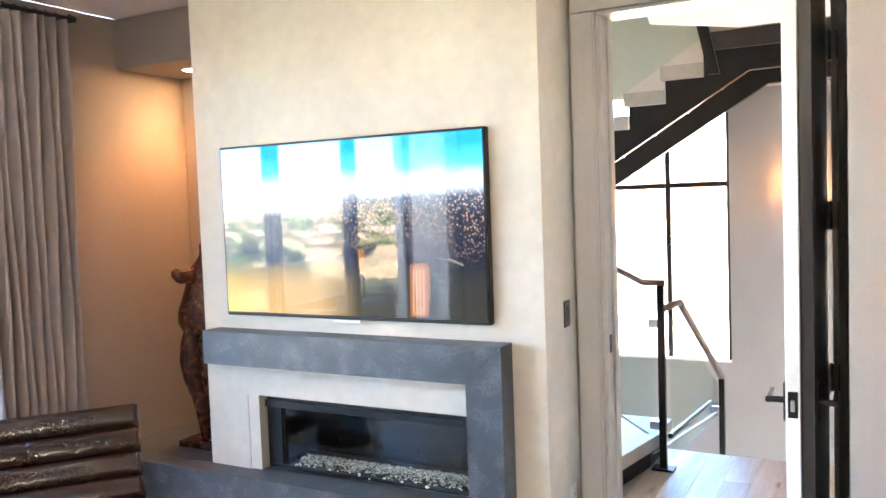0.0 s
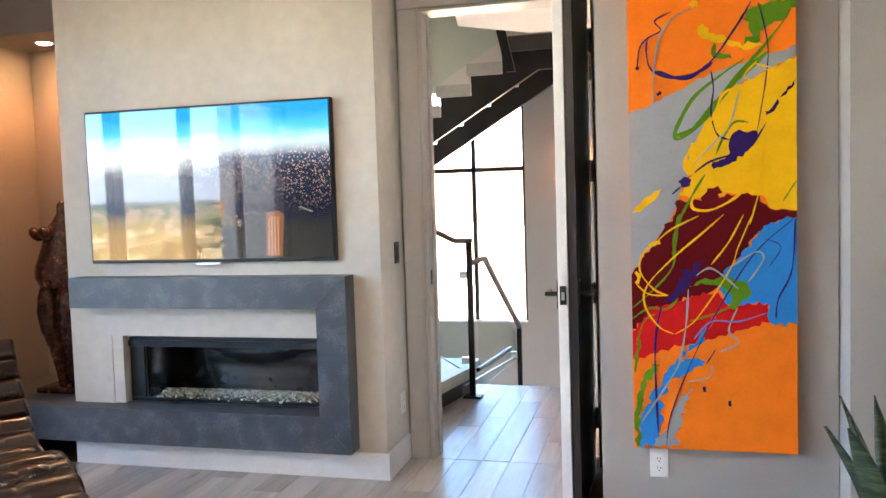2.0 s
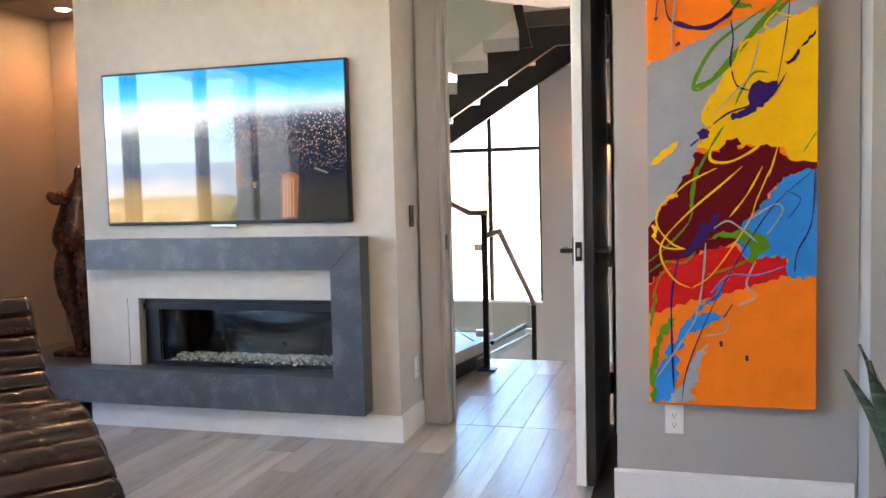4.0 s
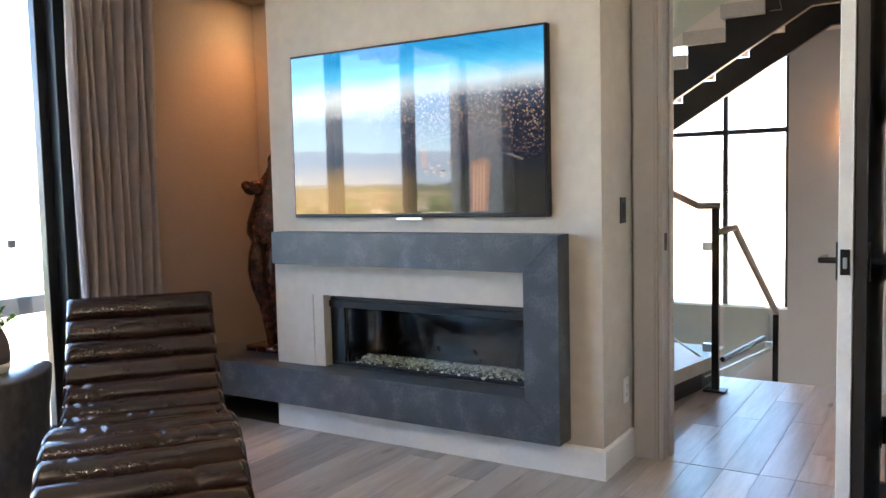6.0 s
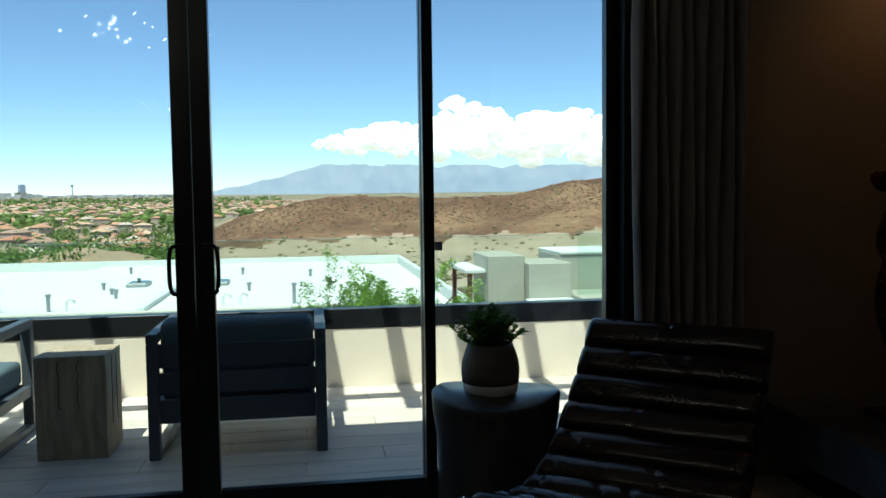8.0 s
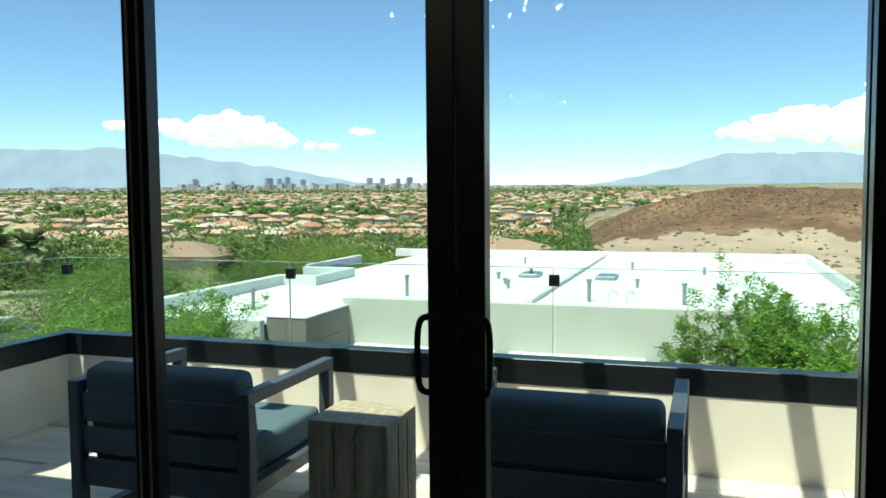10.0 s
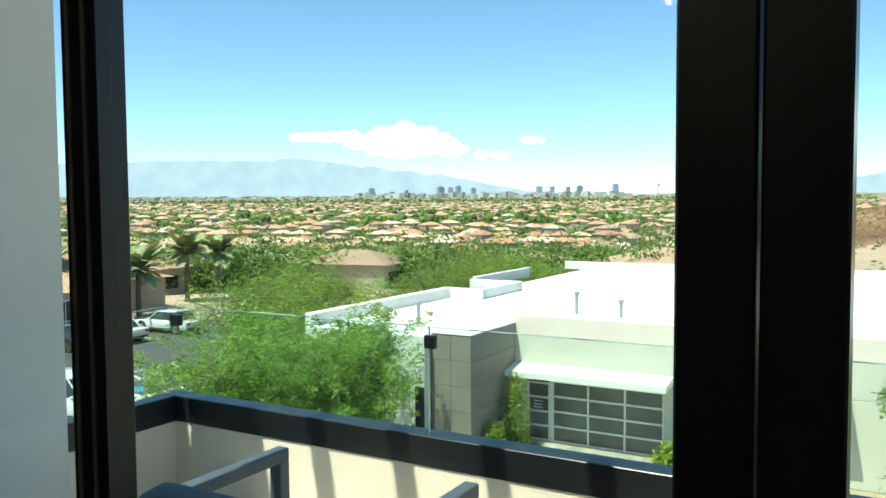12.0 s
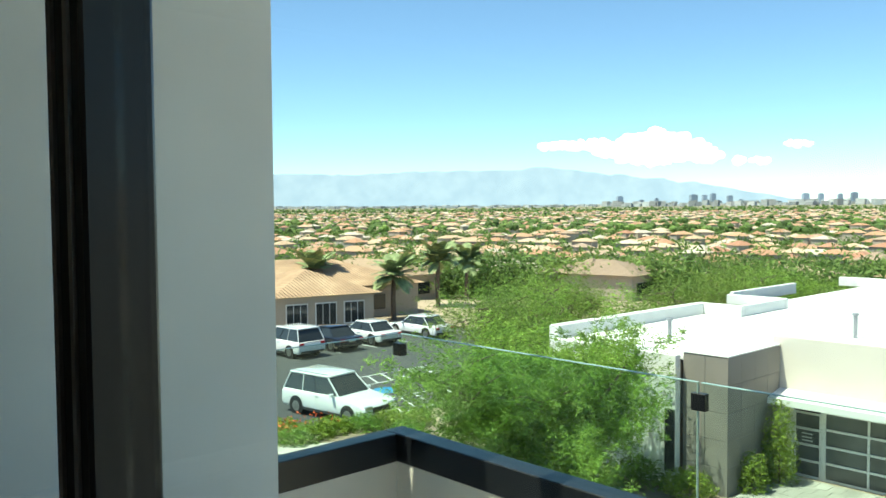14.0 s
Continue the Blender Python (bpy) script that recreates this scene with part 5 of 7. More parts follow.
def armchair():
    """A low outdoor armchair of flat bar, its back to +x, with slats and loose cushions. Origin on the floor."""
    t = thing("patio_armchair", "slate blue aluminium patio armchair with blue-grey cushions", "armchair", group="patio armchairs")
    W, D = 0.88, 0.76
    for s in (-1, 1):
        y = s * (W / 2 - 0.0275)
        part("arm", box((-D, y - 0.0275, 0.585), (0, y + 0.0275, 0.635), 0.004), CHAIRM, t)
        part("rear_leg", box((-0.055, y - 0.0275, 0.0), (0, y + 0.0275, 0.584), 0.004), CHAIRM, t)
        part("front_leg", box((-D, y - 0.0275, 0.0), (-D + 0.055, y + 0.0275, 0.584), 0.004), CHAIRM, t)
        part("floor_runner", box((-D + 0.056, y - 0.0275, 0.001), (-0.056, y + 0.0275, 0.042), 0.003), CHAIRM, t)
        part("seat_side", box((-D + 0.056, y - 0.02, 0.20), (-0.056, y + 0.02, 0.26), 0.003), CHAIRM, t)
    for z0, z1 in ((0.18, 0.30), (0.325, 0.435), (0.46, 0.58)):
        part("back_slat", box((-0.05, -W / 2 + 0.056, z0), (-0.018, W / 2 - 0.056, z1), 0.004), CHAIRM, t)
    part("front_rail", box((-D + 0.01, -W / 2 + 0.056, 0.20), (-D + 0.045, W / 2 - 0.056, 0.26), 0.003), CHAIRM, t)
    part("seat_board", box((-D + 0.05, -W / 2 + 0.06, 0.235), (-0.06, W / 2 - 0.06, 0.258), 0.002), CHAIRM, t)
    part("seat_cushion", box((-D + 0.02, -W / 2 + 0.062, 0.259), (-0.07, W / 2 - 0.062, 0.40), 0.035, 3), CUSHION, t, "blue-grey seat cushion", True)
    bm = box((-0.20, -W / 2 + 0.062, 0.38), (-0.055, W / 2 - 0.062, 0.70), 0.05, 4)
    bmesh.ops.rotate(bm, verts=bm.verts, cent=(-0.13, 0, 0.40), matrix=Matrix.Rotation(radians(8), 3, "Y"))
    part("back_cushion", bm, CUSHION, t, "blue-grey back cushion", True)
    return t


ch = armchair()
ch.matrix_basis = pose(-4.555, 0.69, BZ)
copy_thing(ch, pose(-4.555, -0.945, BZ))

stump = thing("timber_block_table", "square weathered timber block side table, cracked", "side table", (-4.81, -0.14, BZ))
bm = box((-4.985, -0.305, BZ), (-4.66, 0.035, 0.495), 0.006, 2)
part("block", bm, STUMPW, stump)
rnd = random.Random(2)
CRK = plain("dark_crack", (0.03, 0.022, 0.015), 0.9)
for x, y, face in ((-4.6595, -0.10, 0), (-4.6595, -0.19, 0), (-4.78, 0.0355, 1), (-4.88, 0.0355, 1)):
    z, pts = 0.47, []
    while z > rnd.uniform(0.02, 0.2):
        pts.append((x + (0 if face == 0 else rnd.uniform(-0.006, 0.006)), y + (rnd.uniform(-0.006, 0.006) if face == 0 else 0), z))
        z -= 0.035
    part("crack", add_tube(bmesh.new(), pts, 0.0025, 5), CRK, stump, "dark drying crack")


# ---- the ground, out to the horizon ----
GZ = -6.8


def base_z(r):
    return float(np.interp(r, [0, 78, 150, 300, 600, 1000, 2000, 4860], [GZ, GZ, -13, -17, -15.5, -12.5, -1.5, 36]))


def crest(az):
    return float(np.interp(az, [20, 50, 60, 66, 69, 71, 76, 81.6, 86.4, 88.7, 92.7, 95.7, 97.5, 100], [2.2, 2.4, 1.9, 1.35, 1.4, 1.05, 0.15, -0.1, 0.18, 0.12, -0.55, -1.75, -2.6, -4]))


def land(az, r):
    z = base_z(r)
    if az < 100 and r > 150:
        c = 1.5 + 360 * math.tan(radians(crest(az)))
        up = min(max((r - 215) / 145, 0), 1)
        up = up * up * (3 - 2 * up)
        down = min(max((r - 380) / 500, 0), 1)
        k = up * (1 - down)
        if c > z:
            z = z + (c - z) * k
        rough = (3.2 * noise.noise(Vector((az * 0.55, r * 0.02, 1))) + 1.3 * noise.noise(Vector((az * 2.1, r * 0.07, 5)))) * k * (1 - 0.85 * max(0, 1 - abs(r - 360) / 40))
        z += rough
    if r > 80:
        z += 0.9 * noise.noise(Vector((az * 0.6, r * 0.012, 3))) * min(1, (r - 80) / 150)
    return z


def spot(az, r):
    a = radians(az)
    return Vector((-2 - math.sin(a) * r, 0.8 + math.cos(a) * r, land(az, r)))


SAND = surface("desert_sand", (0.36, 0.28, 0.195), 0.95, 0, 0.05, 0.18, 1.2, 0.4, 0.3)
m, n, l, p = node_mat("rocky_desert_hill")
tc = n.new("ShaderNodeTexCoord")
n1, n2, v1 = n.new("ShaderNodeTexNoise"), n.new("ShaderNodeTexNoise"), n.new("ShaderNodeTexVoronoi")
for q, s in ((n1, 0.035), (n2, 0.5), (v1, 0.33)):
    q.inputs["Scale"].default_value = s
    l.new(tc.outputs["Object"], q.inputs[0])
n1.inputs["Detail"].default_value, n2.inputs["Detail"].default_value = 6, 5
a1 = ramp(n, [(0.35, (0.115, 0.062, 0.032)), (0.52, (0.185, 0.11, 0.058)), (0.68, (0.27, 0.18, 0.10))])
l.new(n1.outputs[0], a1.inputs[0])
a2 = ramp(n, [(0.0, (0.38, 0.35, 0.32)), (0.35, (0.86, 0.83, 0.80)), (0.7, (1.1, 1.08, 1.04))])
l.new(v1.outputs["Distance"], a2.inputs[0])
mm = n.new("ShaderNodeMixRGB")
mm.blend_type, mm.inputs[0].default_value = "MULTIPLY", 0.8
l.new(a1.outputs[0], mm.inputs[1])
l.new(a2.outputs[0], mm.inputs[2])
l.new(mm.outputs[0], p.inputs["Base Color"])
p.inputs["Roughness"].default_value = 0.95
bp = n.new("ShaderNodeBump")
bp.inputs["Strength"].default_value, bp.inputs["Distance"].default_value = 0.9, 2.0
l.new(n2.outputs[0], bp.inputs["Height"])
l.new(bp.outputs[0], p.inputs["Normal"])
HILLM = m
m, n, l, p = node_mat("far_suburb_ground")
tc = n.new("ShaderNodeTexCoord")
vo, no = n.new("ShaderNodeTexVoronoi"), n.new("ShaderNodeTexNoise")
vo.inputs["Scale"].default_value, no.inputs["Scale"].default_value = 0.075, 0.008
no.inputs["Detail"].default_value = 7
no.inputs["Roughness"].default_value = 0.7
l.new(tc.outputs["Object"], vo.inputs[0])
l.new(tc.outputs["Object"], no.inputs[0])
cc = n.new("ShaderNodeSeparateColor")
l.new(vo.outputs["Color"], cc.inputs[0])
c1 = ramp(n, [(0.0, (0.075, 0.12, 0.04)), (0.46, (0.12, 0.16, 0.06)), (0.48, (0.42, 0.25, 0.15)), (0.62, (0.46, 0.36, 0.25)), (0.78, (0.30, 0.27, 0.24)), (0.9, (0.07, 0.11, 0.045)), (0.97, (0.62, 0.6, 0.56))], "CONSTANT")
l.new(cc.outputs[0], c1.inputs[0])
c2 = ramp(n, [(0.38, (0.07, 0.10, 0.045)), (0.52, (0.24, 0.19, 0.12)), (0.66, (0.33, 0.27, 0.19))])
l.new(no.outputs[0], c2.inputs[0])
mm = n.new("ShaderNodeMixRGB")
mm.inputs[0].default_value = 0.5
l.new(c1.outputs[0], mm.inputs[1])
l.new(c2.outputs[0], mm.inputs[2])
l.new(mm.outputs[0], p.inputs["Base Color"])
p.inputs["Roughness"].default_value = 0.95
SUBURB = m
RS = [4, 20, 40, 60, 78, 95, 115, 135] + [150 + 4.5 * i for i in range(80)] + [510 * 1.055 ** i for i in range(43)]
RS = [r for r in RS if r < 4850] + [4860]
AZ = [i * 0.75 for i in range(66)] + [49.5 + i * 0.25 for i in range(210)] + [102 + i * 0.75 for i in range(344)]
bm = bmesh.new()
grid = [[bm.verts.new(spot(a, r)) for a in AZ] for r in RS]
centre = bm.verts.new((-2, 0.8, GZ))
for i in range(len(AZ)):
    bm.faces.new((centre, grid[0][i], grid[0][(i + 1) % len(AZ)]))
for j in range(len(RS) - 1):
    for i in range(len(AZ)):
        f = bm.faces.new((grid[j][i], grid[j + 1][i], grid[j + 1][(i + 1) % len(AZ)], grid[j][(i + 1) % len(AZ)]))
        a, r = AZ[i], RS[j]
        edge = 262 + 16 * noise.noise(Vector((a * 0.4, 2, 0)))
        f.material_index = 1 if (a < 98 and edge < r < 430) else (2 if r > 150 and a >= 98 + 3 * noise.noise(Vector((r * 0.01, 1, 1))) or r >= 430 else 0)
        f.smooth = True
setting("ground", bm, [SAND, HILLM, SUBURB], "desert ground falling to a wide suburban valley", "ground")

ASPHALT = surface("sunlit_asphalt", (0.062, 0.062, 0.064), 0.9, 0, 0.6, 0.12, 40, 0.3, 0.005)
LINE = surface("road_paint", (0.62, 0.62, 0.6), 0.8, 0, 3, 0.1, 30, 0.1, 0.001)
PAVE = surface("grey_paver", (0.33, 0.32, 0.28), 0.9, 0, 1.5, 0.1, 30, 0.4, 0.004, island=0.14)
CONC = surface("pale_concrete", (0.48, 0.45, 0.40), 0.9, 0, 1.0, 0.08, 30, 0.3, 0.003)
setting("road", add_prism(bmesh.new(), [(-17.5, -29.5, GZ + 0.01), (-21.2, -25.4, GZ + 0.01), (-28, -25.4, GZ + 0.01), (-44, -35, GZ + 0.01), (-44, -46, GZ + 0.01), (-17.5, -46, GZ + 0.01)], (0, 0, 0.03)), ASPHALT, "grey asphalt parking court", "road")
bm = bmesh.new()
for k in range(8):
    x = -23.4 - 2.75 * k
    add_box(bm, (x - 0.05, -44.5, GZ + 0.041), (x + 0.05, -39.3, GZ + 0.046))
for k in range(6):
    add_prism(bm, [(-25.0 - 0.9 * k, -25.7, GZ + 0.041), (-25.12 - 0.9 * k, -25.7, GZ + 0.041), (-25.9 - 0.9 * k, -27.9, GZ + 0.041), (-25.78 - 0.9 * k, -27.9, GZ + 0.041)], (0, 0, 0.005))
    add_prism(bm, [(-27.0 - 0.9 * k, -31.0, GZ + 0.041), (-27.12 - 0.9 * k, -31.0, GZ + 0.041), (-27.7 - 0.9 * k, -32.6, GZ + 0.041), (-27.58 - 0.9 * k, -32.6, GZ + 0.041)], (0, 0, 0.005))
for x0, x1, y in ((-24.6, -31, -25.65), (-24.9, -31, -27.95), (-26.6, -33, -30.95), (-26.6, -33, -32.65)):
    add_box(bm, (x1, y - 0.05, GZ + 0.041), (x0, y + 0.05, GZ + 0.046))
tagged(part("parking_lines", bm, LINE), "white painted parking stripes on the asphalt", "road marking", kind="stuff")
part_blue = tagged(part("parking_symbol", add_cyl(bmesh.new(), (-27.2, -29.4, GZ + 0.041), (-27.2, -29.4, GZ + 0.046), 0.65, None, 20), plain("blue_road_paint", (0.03, 0.22, 0.42), 0.8)), "round blue painted parking symbol", "road marking", kind="structure")
setting("pavement", add_prism(bmesh.new(), [(-16.5, -24.6, GZ), (-21.0, -22.2, GZ), (-21.4, -23.0, GZ), (-17.0, -25.6, GZ)], (0, 0, 0.12)), CONC, "pale concrete path and kerb", "pavement")
GRAVEL = surface("tan_gravel_bed", (0.22, 0.17, 0.12), 0.95, 0, 1.2, 0.2, 25, 0.6, 0.02)
setting("planting_bed", add_prism(bmesh.new(), [(-10, -28, GZ), (-21.0, -25.3, GZ), (-24.6, -24.6, GZ), (-25, -13, GZ), (-22, -10, GZ), (-8, -10, GZ)], (0, 0, 0.06)), GRAVEL, "gravel planting bed between house and garage", "ground")
bm = bmesh.new()
rnd = random.Random(8)
for i in range(15):
    for k in range(24):
        x, y = -28.55 + i * 0.62, -11.1 + k * 0.41 + (0.2 if i % 2 else 0)
        add_box(bm, (x + 0.006, y + 0.006, GZ), (x + 0.614, y + 0.404, GZ + 0.05 + rnd.uniform(0, 0.005)))
tagged(part("driveway_pavers", bm, PAVE), "weathered grey paver drive before the garages", "driveway", kind="stuff")

# ---- white garage building ----
bld = thing("garage_building", "low white modern building with glazed garage doors", "building", (-38, -6, GZ))
CREAM = surface("cream_render", (0.60, 0.57, 0.50), 0.9, 0, 0.8, 0.05, 30, 0.3, 0.004)
ROOFW = surface("white_roof_membrane", (0.74, 0.74, 0.72), 0.8, 0, 0.5, 0.05, 12, 0.15, 0.004)
PIERM = surface("grey_stone_cladding", (0.23, 0.21, 0.185), 0.8, 0, 1.0, 0.1, 18, 0.3, 0.003, obj=0.05)
DGLASS = plain("dark_glazing", (0.03, 0.035, 0.035), 0.06)
# Paler than DGLASS: the reflection on the garage panes is put into the colour.
GGLASS = surface("garage_glazing_sheen", (0.14, 0.145, 0.135), 0.1, 0, 0.8, 0.3, 6, 0)
# recess_wall has the shade inside the garage put into its dark colour.
for nm, a, b, mt in (("front_wall", (-29.0, -11.5, -4.2), (-28.7, 3.4, -2.4), CREAM), ("front_wall", (-29.0, -11.5, GZ), (-28.7, -11.0, -4.203), CREAM), ("front_wall", (-29.0, -6.05, GZ), (-28.7, -4.95, -4.203), CREAM),
                     ("front_wall", (-29.0, -1.0, GZ), (-28.7, 3.4, -4.203), CREAM), ("roof_deck", (-52.0, -11.4, -2.75), (-29.01, 3.4, -2.60), ROOFW), ("wing_deck", (-52.0, -17.4, -2.95), (-25.45, -11.51, -2.80), ROOFW), ("pier_cap", (-28.69, -12.76, -2.698), (-25.36, -11.25, -2.64), ROOFW),
                     ("wing_front", (-25.29, -17.6, GZ), (-25.0, -12.75, -2.75), EXTWHITE), ("side_parapet", (-35.0, -17.9, GZ), (-25.3, -17.5, -2.35), EXTWHITE), ("side_parapet", (-35.3, -17.9, -2.8), (-35.003, -15.8, -2.35), EXTWHITE),
                     ("side_parapet", (-39.0, -16.0, -2.8), (-35.31, -15.8, -2.35), EXTWHITE), ("side_parapet", (-39.3, -18.6, -2.8), (-39.01, -15.8, -2.35), EXTWHITE), ("side_parapet", (-46.0, -18.6, -2.8), (-39.31, -18.4, -2.25), EXTWHITE),
                     ("back_parapet", (-52.3, -18.6, -2.8), (-52.0, 6.7, -2.30), EXTWHITE), ("roof_rib", (-51.9, -5.0, -2.598), (-30.0, -4.75, -2.42), EXTWHITE),
                     ("right_wing_front", (-25.3, 3.41, GZ), (-25.0, 6.7, -2.5), EXTWHITE), ("right_parapet", (-52.0, 6.5, GZ), (-25.31, 6.8, -2.38), EXTWHITE), ("right_deck", (-52.0, 3.45, -3.0), (-25.31, 6.49, -2.82), ROOFW),
                     ("inner_wall", (-28.69, 3.42, GZ), (-25.31, 3.6, -2.55), CREAM), ("rear_wall", (-52.2, -17.0, GZ), (-51.9, 6.4, -2.96), CREAM), ("recess_wall", (-29.6, -11.0, GZ), (-29.3, -1.0, -4.2), plain("painted_garage_shade", (0.10, 0.09, 0.08), 0.9))):
    part(nm, box(a, b, 0.02), mt, bld)
for k in range(5):
    for j in range(2):
        part("cladding_slab", box((-25.42, -12.72 + 0.725 * j, GZ + 0.82 * k), (-25.38, -12.72 + 0.725 * j + 0.715, GZ + 0.82 * k + 0.81), 0.003), PIERM, bld)
    for j in range(4):
        part("cladding_slab", box((-25.37 - 0.83 * (j + 1) + 0.01, -11.30, GZ + 0.82 * k), (-25.37 - 0.83 * j, -11.265, GZ + 0.82 * k + 0.81), 0.003), PIERM, bld)
part("pier_core", box((-28.69, -12.74, GZ), (-25.43, -11.31, -2.72), 0.01), PIERM, bld)
part("side_window", box((-25.0, -13.1, GZ + 0.5), (-24.97, -12.76, -4.4), 0.005), DGLASS, bld, "dark narrow window")


def garage_door(y0, y1, z1, cols, rows):
    d = part("garage_door", box((-28.95, y0, GZ), (-28.90, y1, z1)), GGLASS, bld, "glazed sectional garage door")
    for i in range(cols + 1):
        y = y0 + (y1 - y0) * i / cols
        part("frame_bar", box((-28.90, y - 0.035, GZ), (-28.86, y + 0.035, z1), 0.004), WHITE, d)
    for j in range(rows + 1):
        z = GZ + 0.04 + (z1 - GZ - 0.08) * j / rows
        part("frame_bar", box((-28.899, y0, z - 0.035), (-28.855, y1, z + 0.035), 0.004), WHITE, d)


garage_door(-10.85, -10.05, -4.72, 1, 4)
garage_door(-9.92, -6.1, -4.62, 3, 4)
garage_door(-4.9, -1.05, -4.62, 3, 4)
for y0, y1 in ((-11.0, -10.86), (-10.04, -9.93)):
    part("door_post", box((-28.98, y0, GZ), (-28.85, y1, -4.6), 0.004), WHITE, bld)
part("door_header", box((-28.98, -11.0, -4.6), (-28.84, -6.06, -4.205), 0.004), CREAM, bld)
part("door_header", box((-28.98, -4.94, -4.6), (-28.84, -1.01, -4.205), 0.004), CREAM, bld)
for k, z in enumerate((-5.25, -5.40, -5.52, -5.62, -5.74)):
    part("sign_bar", box((-28.856, -10.62, z - 0.02), (-28.852, -10.30 + 0.02 * (k % 2), z + 0.02)), LINE, bld, "pale lettering on the door glass")
for y0, y1 in ((-11.45, -5.75), (-5.25, -0.7)):
    part("awning", add_prism(bmesh.new(), [(-28.70, y0, -4.05), (-27.85, y0, -4.22), (-27.85, y0, -4.42), (-28.70, y0, -4.30)], (0, y1 - y0, 0)), WHITE, bld, "white sloped awning")
VENT = plain("galvanised_vent", (0.35, 0.36, 0.37), 0.5, 0.5)
rnd = random.Random(6)
for x, y, h in ((-31.1, -9.9, 0.75), (-31.0, -8.2, 0.55), (-31.2, -2.9, 0.75), (-31.2, 0.4, 0.7), (-38, -8.0, 0.25), (-40, -6.9, 0.25), (-36, -7.2, 0.2), (-44, -2.5, 0.3), (-36, -1.6, 0.3), (-34.5, -6.7, 0.3), (-42, 1.0, 0.3), (-46, -8.5, 0.3), (-27.5, -14.5, 0.5)):
    v = part("roof_vent", add_cyl(bmesh.new(), (x, y, -2.9), (x, y, -2.6 + h), 0.07, None, 10), VENT, bld, "galvanised roof vent")
    part("cowl", add_cyl(bmesh.new(), (x, y, -2.6 + h), (x, y, -2.52 + h), 0.12, 0.10, 10), VENT, v)
for x, y in ((-31.0, -7.6), (-31.2, -2.2), (-31.3, -1.6)):
    part("goose_vent", add_tube(bmesh.new(), [(x, y, -2.6), (x, y, -2.25), (x, y + 0.12, -2.15), (x, y + 0.26, -2.2), (x, y + 0.28, -2.35)], 0.06, 8), WHITE, bld)
for x, y in ((-39.5, -6.8), (-39.2, -3.2)):
    s = part("skylight", box((x - 0.7, y - 0.45, -2.60), (x + 0.7, y + 0.45, -2.42), 0.03), VENT, bld, "roof skylight")
    part("pane", box((x - 0.62, y - 0.38, -2.419), (x + 0.62, y + 0.38, -2.405)), DGLASS, s)

NBW = surface("taupe_render", (0.43, 0.405, 0.34), 0.9, 0, 0.8, 0.05, 30, 0.3, 0.004)
nb = thing("neighbour_house", "cream modern house with flat roofs and glass terrace rail", "house", (-24, 9, GZ))
for nm, a, b, mt in (("block", (-24.5, 5.55, GZ), (-22.4, 6.60, -0.36), NBW), ("block", (-24.0, 6.61, GZ), (-22.0, 7.85, -0.56), NBW), ("roof_slab", (-25.4, 7.86, GZ), (-23.2, 14.0, -0.42), NBW),
                     ("roof_cap", (-25.5, 7.87, -0.417), (-23.15, 14.1, -0.33), ROOFW), ("terrace_wall", (-23.1, 7.87, GZ), (-21.2, 12, -1.45), NBW), ("porch_roof", (-21.99, 6.5, -1.62), (-20.9, 7.8, -1.52), ROOFW),
                     ("side_canopy", (-25.5, 4.95, -0.85), (-22.6, 5.54, -0.74), ROOFW)):
    part(nm, box(a, b, 0.02), mt, nb)
part("terrace_glass", box((-22.0, 8.0, -1.445), (-21.98, 12.0, 0.38)), GREENGLASS, nb, "greenish terrace glass")
for x, y in ((-22.8, 5.05), (-25.3, 5.05)):
    part("canopy_post", box((x - 0.06, y, GZ), (x + 0.06, y + 0.12, -0.853)), plain("rust_post", (0.16, 0.06, 0.04), 0.7), nb)
part("window", box((-21.999, 6.8, -2.6), (-21.97, 7.7, -1.75), 0.01), DGLASS, nb)
nb.location.y = 9.35


# ---- trees and shrubs ----
MESQ = leafy("feathery_green_foliage", (0.205, 0.335, 0.055), (0.33, 0.47, 0.10), 0.5, 0.5)
DKGR = leafy("garden_green_foliage", (0.18, 0.27, 0.055), (0.29, 0.38, 0.085), 0.3)
YGRN = leafy("yellow_green_foliage", (0.27, 0.36, 0.05), (0.42, 0.48, 0.10))
BARK = surface("grey_brown_bark", (0.12, 0.09, 0.065), 0.9, 0, 6, 0.2, 40, 0.5, 0.01)


def quad_cloud(pts, size, rnd, flat=0.5, wide=0.32):
    """Many small leaf blades, as one mesh."""
    V, Fc = [], []
    for c in pts:
        d = Vector((rnd.gauss(0, 1), rnd.gauss(0, 1), rnd.gauss(0, 1) * flat)).normalized()
        e = d.cross(Vector((rnd.gauss(0, 1), rnd.gauss(0, 1), rnd.gauss(0, 1)))).normalized()
        s = size * rnd.uniform(0.6, 1.4)
        i = len(V)
        V += [c - d * s, c + e * s * wide, c + d * s, c - e * s * wide]
        Fc.append((i, i + 1, i + 2, i + 3))
    return V, Fc


def mesh_of(name, V, Fc, mt):
    me = bpy.data.meshes.new(name)
    me.from_pydata([tuple(v) for v in V], [], Fc)
    me.materials.append(mt)
    return me


